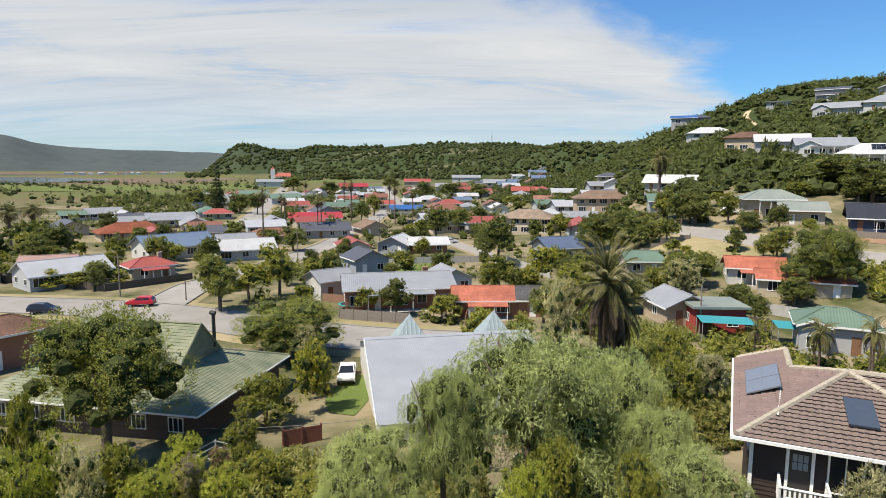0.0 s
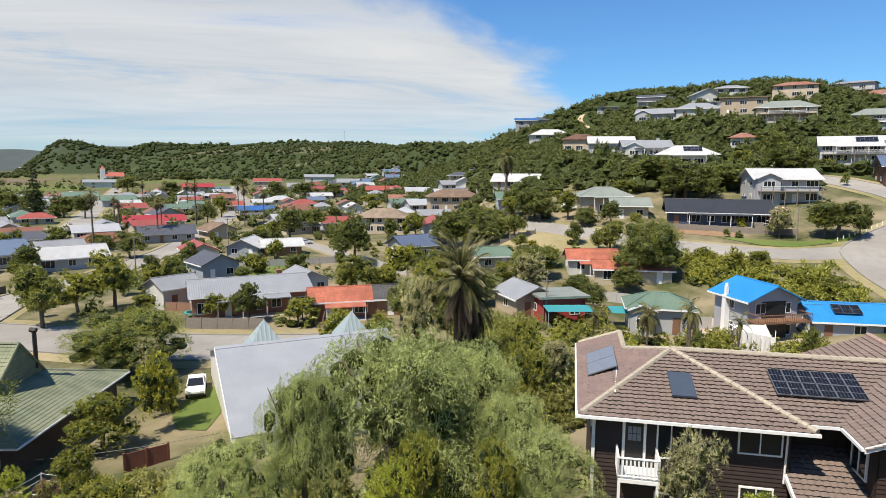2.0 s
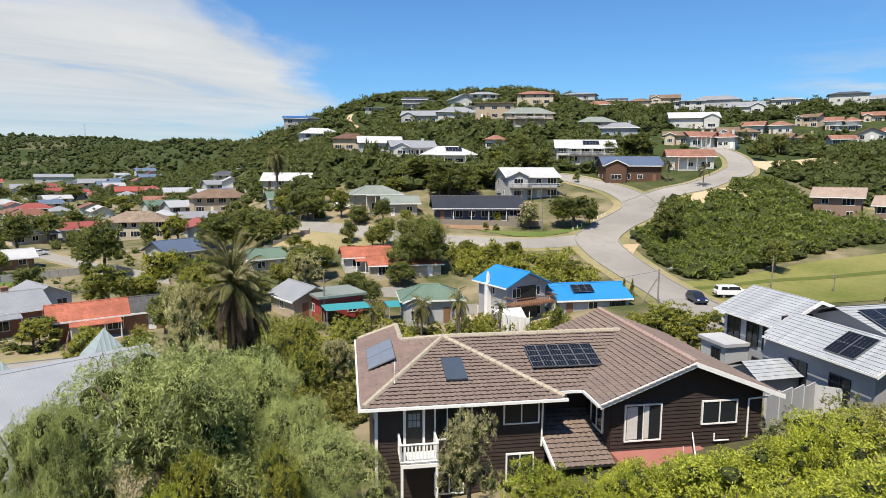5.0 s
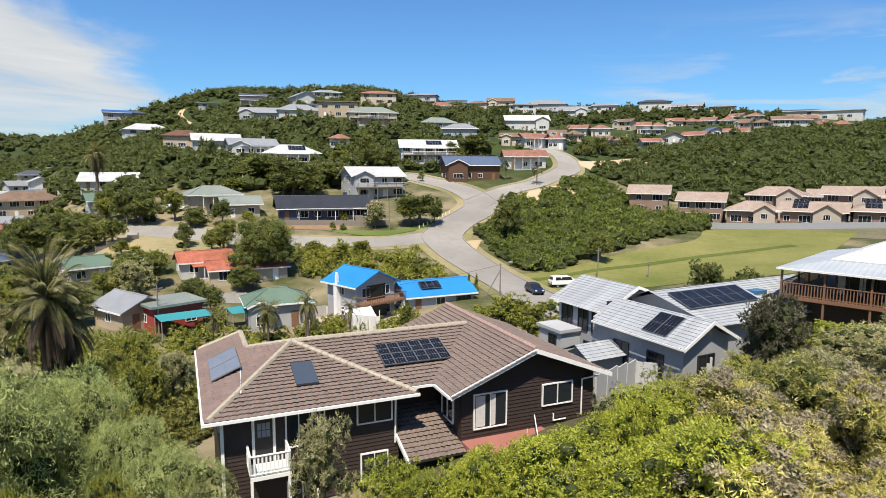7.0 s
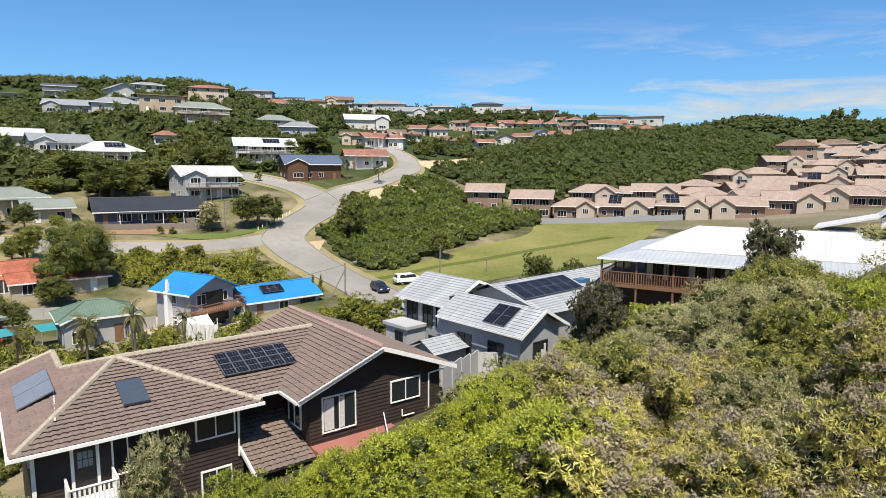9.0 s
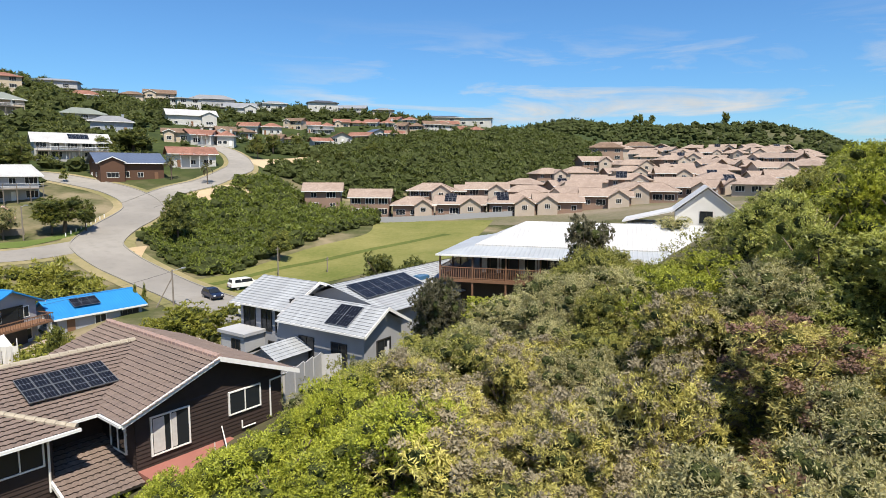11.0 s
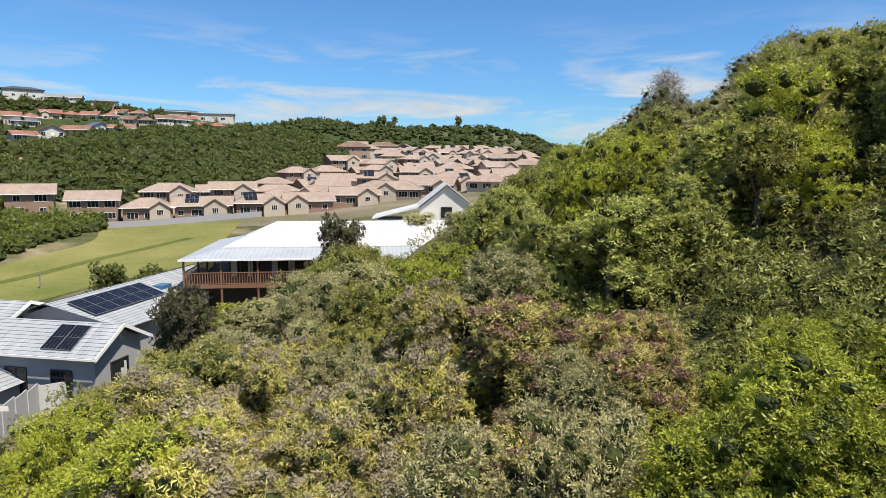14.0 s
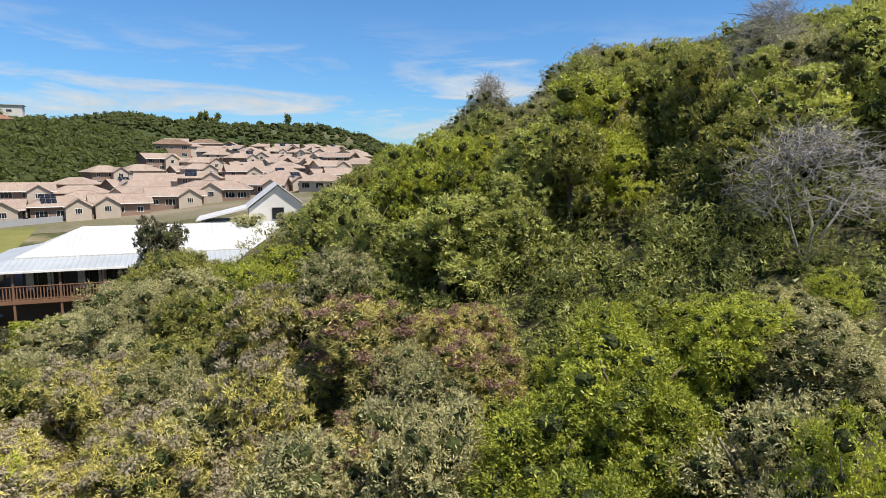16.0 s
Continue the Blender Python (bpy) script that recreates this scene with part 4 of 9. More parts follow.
def tiles(parent, pts, e, material, singly=False, gauge=0.32, wide=0.30):
    """Rolled roof tiles laid in rows over a flat roof face, as parts of their own or as one mesh."""
    p = [Vector(q) for q in pts]
    n = (p[1] - p[0]).cross(p[2] - p[0]).normalized()
    if n.z < 0:
        n, p = -n, p[::-1]
    e = Vector(e).normalized()
    up = n.cross(e)
    if up.z < 0:
        e, up = -e, -up
    o = p[0]
    q = [((v - o).dot(e), (v - o).dot(up)) for v in p]
    lo, hi = min(b for a, b in q), max(b for a, b in q)
    left, right = min(a for a, b in q), max(a for a, b in q)
    rng = random.Random(5)

    def inside(a, b):
        k = False
        for i in range(len(q)):
            (x0, y0), (x1, y1) = q[i], q[(i + 1) % len(q)]
            if (y0 > b) != (y1 > b) and a < x0 + (b - y0) * (x1 - x0) / (y1 - y0):
                k = not k
        return k

    prof = [(0.0, 0.030), (0.05, 0.052), (0.11, 0.052), (0.16, 0.030), (0.23, 0.024), (wide, 0.030)]
    key = material.name
    if singly and key not in _tile:
        s = Shape()
        for (x0, z0), (x1, z1) in zip(prof, prof[1:]):
            s.face((x0, -0.03, z0 + 0.042), (x1, -0.03, z1 + 0.042), (x1, gauge - 0.03, z1 - 0.012), (x0, gauge - 0.03, z0 - 0.012))
            s.face((x0, -0.03, z0 + 0.03), (x1, -0.03, z1 + 0.03), (x1, -0.03, z1 + 0.042), (x0, -0.03, z0 + 0.042))
        _tile[key] = s.mesh("tile", material)
    full, row = Shape(), 0
    k = lo
    while k < hi - 0.08:
        a = left - 0.3
        while a < right:
            if inside(a + wide / 2, k + gauge * 0.5):
                dz = rng.uniform(-0.004, 0.006)
                m = o + e * a + up * k + n * dz
                if singly:
                    t = Matrix((e, up, n)).transposed().to_4x4()
                    t.translation = m
                    part("tile", _tile[key], None, parent, at=t)
                else:
                    for (x0, z0), (x1, z1) in zip(prof, prof[1:]):
                        A, B = m + e * x0, m + e * x1
                        lo0, lo1, A, B = A - up * 0.03, B - up * 0.03, A - up * 0.03, B - up * 0.03
                        full.face(lo0 + n * (z0 + 0.042), lo1 + n * (z1 + 0.042), B + up * gauge + n * (z1 - 0.012), A + up * gauge + n * (z0 - 0.012))
                        full.face(lo0 + n * (z0 + 0.03), lo1 + n * (z1 + 0.03), lo1 + n * (z1 + 0.042), lo0 + n * (z0 + 0.042))
            a += wide
        k += gauge
        row += 1
    if not singly:
        part("tiling", full, material, parent, "rows of rolled concrete tiles")["kind"] = "stuff"


def clad(shape, a, b, z0, z1, board=0.20, thick=0.045):
    """Overlapping boards on the wall from a to b (plan), outside on the right of that line."""
    a, b = Vector((*a, 0)), Vector((*b, 0))
    d = (b - a).normalized()
    n = Vector((d.y, -d.x, 0))
    z = z0
    while z < z1:
        t = min(z + board, z1)
        p = [a + n * thick, b + n * thick, b + n * 0.006, a + n * 0.006]
        zs = (z, z, t, t)
        shape.face(*[(v.x, v.y, w) for v, w in zip(p, zs)])
        shape.face((*p[1][:2], z), (*p[0][:2], z), (*(a)[:2], z), (*(b)[:2], z))
        z += board
    return shape


def worn_tile(c, c2, name):
    """Weathered concrete tile, each a little different, with lichen and soot."""
    def build(k):
        own = k.add("ObjectInfo").outputs["Random"]
        one = k.add("NewGeometry").outputs["Random Per Island"]
        f = k.math("FRACT", k.math("ADD", own, one))
        big, fine = spots(k, 0.5, 6), spots(k, 12, 5)
        col = k.mix(f, shade(c, 0.90), shade(c, 1.10))
        col = k.mix(k.ramp(big, (0.40, (0, 0, 0)), (0.66, (1, 1, 1))), col, c2)
        col = k.mix(k.ramp(fine, (0.52, (0, 0, 0)), (0.80, (0.75, 0.75, 0.75))), col, shade(c2, 0.5))
        return col, fine, 0.006
    return surface(name, build, 0.9, spec=0.2)


BROWN_TILE_X = worn_tile((0.200, 0.152, 0.130), (0.172, 0.134, 0.118), "brown_concrete_tile")
BROWN_TILE_Y = worn_tile((0.21, 0.150, 0.132), (0.172, 0.128, 0.117), "pinkish_brown_concrete_tile")
TILE_JOINT = plain((0.060, 0.046, 0.040), "dark_tile_joint", 0.95)
CAP = plain((0.36, 0.315, 0.25), "lichened_ridge_mortar", 0.95, vary=0.4, scale=5.0)
DARKBOARD = plain((0.036, 0.024, 0.021), "dark_brown_boards", 0.65, vary=0.4, scale=2.0)
REDPOLISH = plain((0.33, 0.135, 0.11), "red_stoep_polish", 0.6, vary=0.2, scale=1.0)
CURTAIN = plain((0.55, 0.54, 0.52), "net_curtain", 0.9, vary=0.2, scale=6.0)


def brown_house():
    ob = thing("house", 12.3, 25.0, 0, -24.85, "two-storey dark timber-clad house with brown concrete tile roof and solar panels", "house")
    FOOT.extend([(19.0, 28.0, 8.0), (27.0, 22.5, 7.5), (16, 30.5, 7)])
    E, R = 12.9, 14.5
    A, J, B, K = (4.7, 6.0, R), (15.4, 6.0, R), (2.5, 11.9, 13.76), (2.5, 8.2, 13.76)
    fx, fy = Shape(), Shape()
    courses(fx, [(-0.1, -0.1, E), (9.95, -0.1, E), A], (1, 0, 0))
    courses(fx, [(9.6, 0.35, 12.69), (9.95, 1.0, E), (11.6, 1.0, E), (16.2, 6.0, R), A], (1, 0, 0))
    courses(fx, [A, J, (15.4, 11.3, 12.8), (5.0, 11.3, 12.8)], (1, 0, 0))
    courses(fy, [(-0.1, -0.1, E), A, K, B, (-0.1, 11.9, E)], (0, 1, 0))
    courses(fy, [A, K, B, (5.0, 11.9, 12.9), (5.0, 7.6, 12.9)], (0, 1, 0))
    G = (16.0, -1.25, 14.75)
    G2 = (16.0, 10.6, 14.75)
    courses(fy, [(11.2, -1.25, E), G, G2, (11.2, 10.6, E)], (0, 1, 0))
    courses(fy, [(20.8, -1.25, E), G, G2, (20.8, 10.6, E)], (0, 1, 0))
    roof = part("roof", fx, TILE_JOINT, ob)
    side = part("side_slope", fy, TILE_JOINT, roof, "dark underlay of the tiled side slopes")
    tiles(roof, [(9.6, 0.35, 12.69), (9.95, 1.0, E), (11.6, 1.0, E), (16.2, 6.0, R), A], (1, 0, 0), BROWN_TILE_X)
    tiles(roof, [A, J, (15.4, 11.3, 12.8), (5.0, 11.3, 12.8)], (1, 0, 0), BROWN_TILE_X)
    tiles(roof, [(-0.1, -0.1, E), A, K, B, (-0.1, 11.9, E)], (0, 1, 0), BROWN_TILE_Y)
    tiles(roof, [A, K, B, (5.0, 11.9, 12.9), (5.0, 7.6, 12.9)], (0, 1, 0), BROWN_TILE_Y)
    for sx in (11.2, 20.8):
        tiles(roof, [(sx, -1.25, E), G, G2, (sx, 10.6, E)], (0, 1, 0), BROWN_TILE_X)
    tiles(roof, [(-0.1, -0.1, E), (9.95, -0.1, E), A], (1, 0, 0), BROWN_TILE_X, True)
    under = Shape()
    for pts in ([(0, 0, E), (9.85, 0, E), A], [(9.85, 1.0, E), (11.5, 1.0, E), (16, 6, R), A], [(0, 0, E), A, K, B, (0, 11.8, E)],
                [(11.3, -1.1, E), G, G2, (11.3, 10.5, E)], [G, (20.7, -1.1, E), (20.7, 10.5, E), G2], [A, J, (15.4, 11.3, 12.8), (5, 11.3, 12.8)]):
        under.slab([(x, y, z - 0.01) for x, y, z in pts], 0.10)
    part("roof_boarding", under, OLDWOOD, roof)
    for a, b in (((0, 0, E), A), ((9.85, 0, E), A), (A, J), (A, K), (K, B), (G, G2), (B, (0, 11.9, E))):
        va, vb = Vector(a), Vector(b)
        n = max(2, int((vb - va).length / 0.42))
        ps, rs = [], []
        for i in range(n):
            for f, r in ((0.0, 0.175), (0.96, 0.14)):
                p = va.lerp(vb, (i + f) / n)
                ps.append((p.x, p.y, p.z + 0.05))
                rs.append(r)
        cap = Shape().tube(ps, rs)
        part("ridge_cap", cap, CAP if a != G else plain((0.33, 0.23, 0.20), "red_ridge_tile", 0.9, vary=0.3), ob, "lichen-bleached ridge tiles")
    # gutters, barge boards
    for s in (Shape().box(-0.2, 9.95, -0.24, -0.11, E - 0.10, E + 0.03), Shape().box(9.9, 11.4, 0.86, 0.97, E - 0.12, E + 0.01), Shape().box(-0.24, -0.12, -0.2, 11.9, E - 0.12, E + 0.01),
              Shape().box(11.06, 11.19, -1.2, 1.0, E - 0.12, E + 0.01), Shape().box(20.81, 20.93, -1.2, 10.6, E - 0.12, E + 0.01)):
        part("gutter", s, WHITE, ob, "white gutter")
    for sx in (-1, 1):
        part("barge_board", Shape().slab([(16, -1.32, 14.83), (16 + sx * 4.85, -1.32, 12.97), (16 + sx * 4.85, -1.26, 12.97), (16, -1.26, 14.83)][::sx], 0.24), WHITE, ob, "white barge board")
    # walls: shell, then boards
    wall = part("wall", Shape().box(0.7, 9.1, 0.7, 11.0, 5.5, E - 0.12), DARKBOARD, ob)
    part("wall", Shape().box(9.103, 11.997, 2.6, 11.0, 5.5, E - 0.05), DARKBOARD, ob)
    part("wall", gable_block(Shape(), 12.0, 20.1, -0.6, 10.0, 8.0, E - 0.02, 1.65, "y"), DARKBOARD, ob)
    c = Shape()
    for a, b, z0, z1 in (((0.7, 0.7), (9.1, 0.7), 5.8, 12.7), ((9.1, 0.7), (9.1, 2.6), 5.8, 12.7), ((9.1, 2.6), (12.0, 2.6), 9.5, 12.8), ((12.0, 2.6), (12.0, -0.6), 9.5, 12.8),
                         ((12.0, -0.6), (20.1, -0.6), 9.0, 12.9), ((20.1, -0.6), (20.1, 10.0), 9.0, 12.85), ((0.7, 11.0), (0.7, 0.7), 5.8, 12.7)):
        clad(c, a, b, z0, z1)
    z = 12.9
    while z < 14.4:
        half = 4.05 * (14.6 - z) / 1.7
        c.face((16 - half, -0.628, z), (16 + half, -0.628, z), (16 + half * 0.97, -0.606, z + 0.17), (16 - half * 0.97, -0.606, z + 0.17))
        z += 0.17
    part("cladding", c, DARKBOARD, wall, "dark brown overlapping boards")
    # windows with white frames, door, balcony
    for x, y, z, ww, hh, rz, bars in ((13.65, -0.66, 11.68, 1.94, 1.9, 0, 1), (17.73, -0.66, 12.0, 1.95, 1.25, 0, 1), (7.84, 0.64, 12.0, 1.85, 1.15, 0, 1), (7.8, 0.64, 9.15, 1.45, 1.5, 0, 1),
                                      (4.4, 0.64, 11.7, 1.9, 1.7, 0, 2), (11.94, 0.9, 11.6, 1.5, 1.5, -90, 1), (0.64, 4.0, 11.6, 1.5, 1.2, -90, 1), (4.2, 0.64, 8.6, 1.5, 1.2, 0, 1)):
        add_window(ob, ww, hh, pose(x, y, z, 0, 0, rz), bars=bars)
    part("curtain", Shape().box(12.8, 13.35, -0.69, -0.684, 10.85, 12.5).box(13.7, 13.95, -0.69, -0.684, 10.85, 12.5), CURTAIN, ob, "pale net curtains behind the glass")
    part("door", Shape().box(2.06, 2.86, 0.6, 0.68, 10.38, 12.45), BLACK, ob, "black part-glazed door")
    dr = Shape()
    for i in range(3):
        for j in range(2):
            dr.box(2.18 + i * 0.2, 2.35 + i * 0.2, 0.585, 0.61, 11.6 + j * 0.36, 11.92 + j * 0.36)
    part("pane", dr, plain((0.20, 0.24, 0.28), "dull_glass", 0.15), ob)
    part("door_frame", Shape().box(1.93, 2.05, 0.56, 0.7, 10.3, 12.6).box(2.87, 2.99, 0.56, 0.7, 10.3, 12.6), WHITE, ob)
    part("corner_post", Shape().box(0.55, 0.7, 0.55, 0.7, 6, 12.8), WHITE, ob)
    part("down_pipe", Shape().rod((8.9, 0.5, 12.75), (8.9, 0.62, 10.2), 0.05), WHITE, ob, "white down pipe")
    part("down_pipe", Shape().rod((19.3, -0.7, 12.6), (19.3, -0.7, 10.6), 0.045).rod((17.5, -0.7, 10.9), (17.5, -0.7, 10.5), 0.04).rod((17.5, -0.7, 10.5), (18.3, -0.7, 10.5), 0.04).rod((20.2, -0.9, 12.75), (19.3, -0.7, 12.6), 0.045), WHITE, ob, "white down pipe")
    bal = part("balcony", Shape().box(1.7, 3.5, -0.7, 0.66, 10.14, 10.32), WHITE, ob, "white timber balcony")
    for a, b in (((1.7, 0.6), (1.7, -0.68)), ((1.7, -0.68), (3.45, -0.68)), ((3.45, -0.68), (3.45, 0.6))):
        n = max(4, int(math.hypot(b[0] - a[0], b[1] - a[1]) / 0.16))
        rail = Shape().rod((*a, 11.3), (*b, 11.3), 0.055, None, 5).rod((*a, 10.45), (*b, 10.45), 0.04, None, 5)
        part("rail", rail, WHITE, bal)
        for i in range(n + 1):
            t = i / n
            x, y = a[0] + (b[0] - a[0]) * t, a[1] + (b[1] - a[1]) * t
            part("baluster", Shape().box(x - 0.04, x + 0.04, y - 0.015, y + 0.015, 10.4, 11.3), WHITE, bal)
    for x in (1.75, 3.4):
        part("post", Shape().box(x - 0.06, x + 0.06, -0.7, -0.58, 6.5, 10.14), WHITE, ob)
    # porch roof between the wings, red stoep
    pr = courses(Shape(), [(9.0, -1.3, 9.95), (12.0, -1.3, 9.95), (12.0, 2.55, 11.25), (9.0, 2.55, 11.25)], (1, 0, 0))
    porch = part("porch_roof", pr, TILE_JOINT, ob, "brown tiled porch roof")
    tiles(porch, [(9.0, -1.3, 9.95), (12.0, -1.3, 9.95), (12.0, 2.55, 11.25), (9.0, 2.55, 11.25)], (1, 0, 0), BROWN_TILE_X)
    part("porch_boarding", Shape().slab([(9.05, -1.25, 9.93), (12.0, -1.25, 9.93), (12.0, 2.55, 11.22), (9.05, 2.55, 11.22)], 0.1), OLDWOOD, ob)
    part("barge_board", Shape().slab([(8.9, -1.35, 10.0), (9.0, -1.35, 10.0), (9.0, 2.55, 11.3), (8.9, 2.55, 11.3)], 0.22), WHITE, ob)
    part("stoep", Shape().box(12.03, 16.8, -2.6, -0.64, 8.5, 10.25), REDPOLISH, ob, "red polished stoep")
    part("stoep_rail", Shape().rod((14.9, -2.3, 10.2), (14.9, -2.3, 11.1), 0.02).rod((15.5, -2.5, 10.25), (16.3, -0.7, 11.0), 0.03), WHITE, ob)
    # panels: black array, pair with painted glint on the west slope, water heater
    t = math.degrees(math.atan2(1.6, 5.0))
    add_panels(ob, 6, 2, pose(10.95, 3.55, 13.93, t, 0, 0), 0.62, 0.98)
    t = math.degrees(math.atan2(1.6, 4.7))
    add_panels(ob, 2, 1, pose(1.15, 6.5, 13.55, 0, 0, 90) @ pose(0, 0, 0, -t - 4, 0, 0) @ pose(0, 0, 0, 0, 0, 180), 1.9, 1.6, PVGLINT)
    t = math.degrees(math.atan2(1.6, 6.0))
    part("water_heater_panel", Shape().box(-0.55, 0.55, -1.0, 1.0, 0, 0.1), plain((0.055, 0.070, 0.095), "collector_glass", 0.25), ob, "flat solar water heater panel", at=pose(4.75, 2.6, 13.73, t, 0, 0))
    part("pipe", Shape().rod((1.9, 5.2, 13.62), (1.6, 1.6, 13.5), 0.03, None, 5), WHITE, ob)


brown_house()


def green_house():
    x, y = -18.4, 43.5
    ob = thing("house", x, y, 3.4, 169.0, "old house with steep mossy green tile roof and dark walls", "house")
    FOOT.extend([(-24, 52, 10), (-33, 53, 9)])
    green = tile_roof((0.165, 0.190, 0.120), (0.27, 0.275, 0.185), "X", 60.0)
    green2 = tile_roof((0.155, 0.18, 0.115), (0.25, 0.26, 0.175), "Y", 60.0)
    E, M, R = 2.4, 4.1, 7.2
    # local: x towards the west, y towards the camera side (so the back is -y)
    fx, fy = Shape(), Shape()
    W, D = 21.0, 15.6
    i = 4.6
    a, b, c, d = (0, 0, E), (W, 0, E), (W, -D, E), (0, -D, E)
    a2, b2, c2, d2 = (i, -i, M), (W - i, -i, M), (W - i, -D + i, M), (i, -D + i, M)
    r1, r2 = (i - 0.2, -D / 2, R), (W - i, -D / 2, R)
    courses(fx, [a, b, b2, a2], (1, 0, 0)), courses(fx, [c, d, d2, c2], (1, 0, 0))
    courses(fx, [a2, b2, r2, r1], (1, 0, 0)), courses(fx, [c2, d2, r1, r2], (1, 0, 0))
    courses(fy, [d, a, a2, d2], (0, 1, 0)), courses(fy, [d2, a2, r1], (0, 1, 0))
    fw = courses(courses(Shape(), [b, c, c2, b2], (0, 1, 0)), [b2, c2, r2], (0, 1, 0))
    roof = part("roof", fx, green, ob)
    part("end_slope", fy, green2, roof, "mossy green tiled end slope")
    part("end_slope", fw, green2, roof, "mossy green tiled end slope")
    for p, q in ((a, a2), (a2, r1), (r1, r2), (d, d2), (d2, r1)):
        part("ridge_cap", Shape().rod((p[0], p[1], p[2] + 0.05), (q[0], q[1], q[2] + 0.05), 0.11, None, 6), green, ob)
    part("wall", Shape().box(0.8, W - 0.8, -D + 0.8, -0.9, -2, E + 0.2), plain((0.085, 0.06, 0.05), "dark_stained_wall", 0.8), ob)
    for k in range(6):
        add_window(ob, 1.3, 1.2, pose(2.4 + k * 3.2, -0.87, 1.2, 0, 0, 180), bars=2)
    part("gutter", Shape().box(-0.05, W, 0.0, 0.1, E - 0.1, E + 0.02).box(-0.1, 0.0, -D, 0, E - 0.1, E + 0.02), WHITE, ob)
    part("flue", Shape().rod((4.6, -D / 2 - 2.2, 4.6), (4.6, -D / 2 - 2.2, 7.7), 0.16).rod((4.4, -D / 2 - 2.2, 7.7), (4.9, -D / 2 - 2.2, 7.75), 0.2), BLACK, ob, "black metal flue")


green_house()


def pale_house():
    """The house with the big pale metal roof below the pepper tree."""
    ob = thing("house", 0.2, 55.0, 3.3, 12.0, "house with long pale ribbed metal roof and small pyramid skylights", "house")
    FOOT.append((0.5, 52, 9))
    pale = metal_roof((0.30, 0.315, 0.34), "X", 400.0)
    w, d, h, rise = 15.4, 23.0, 2.5, 3.2
    X, Y = w / 2, d / 2
    rs = Shape().slab([(-X, -Y, h), (X, -Y, h), (X, 0, h + rise), (-X, 0, h + rise)], 0.08).slab([(X, Y, h), (-X, Y, h), (-X, 0, h + rise), (X, 0, h + rise)], 0.08)
    roof = part("roof", rs, pale, ob)
    n = int(w / 0.19)
    rib = Shape().slab([(-0.035, -Y, h + 0.010), (0.035, -Y, h + 0.010), (0.035, 0, h + rise + 0.010), (-0.035, 0, h + rise + 0.010)], 0.03).mesh("rib", pale)
    for i in range(n + 1):
        part("rib", rib, None, roof, at=pose(-X + w * i / n, 0, 0))
    part("ridge_cap", Shape().slab([(-X, -0.25, h + rise - 0.02), (X, -0.25, h + rise - 0.02), (X, 0.25, h + rise + 0.09), (-X, 0.25, h + rise + 0.09)], 0.06), pale, ob)
    part("wall", gable_block(Shape(), -X + 0.4, X - 0.4, -Y + 0.5, Y - 0.5, -2.5, h - 0.05, rise - 0.15, "x"), paint((0.60, 0.58, 0.54)), ob)
    part("barge_board", Shape().slab([(-X - 0.05, -Y, h + 0.05), (-X, -Y, h + 0.05), (-X, 0, h + rise + 0.05), (-X - 0.05, 0, h + rise + 0.05)], 0.3), WHITE, ob)
    for x, y in ((-3.2, 2.6), (5.0, 2.6)):
        z = h + rise - 0.9
        s = Shape()
        for k in range(4):
            q = [(-1.6, -1.6), (1.6, -1.6), (1.6, 1.6), (-1.6, 1.6)]
            a, b = q[k], q[(k + 1) % 4]
            s.face((x + a[0], y + a[1], z), (x + b[0], y + b[1], z), (x, y, z + 2.4))
        s.box(x - 1.5, x + 1.5, y - 1.5, y + 1.5, z - 1.5, z)
        part("roof_lantern", s, metal_roof((0.27, 0.33, 0.34), "X", 0.4), ob, "pale green pyramid roof lantern")


pale_house()
BLUE_X, BLUE_Y = metal_roof((0.016, 0.225, 0.54), "X", 0.34), metal_roof((0.016, 0.225, 0.54), "Y", 0.34)
BGREY = paint((0.36, 0.37, 0.40))


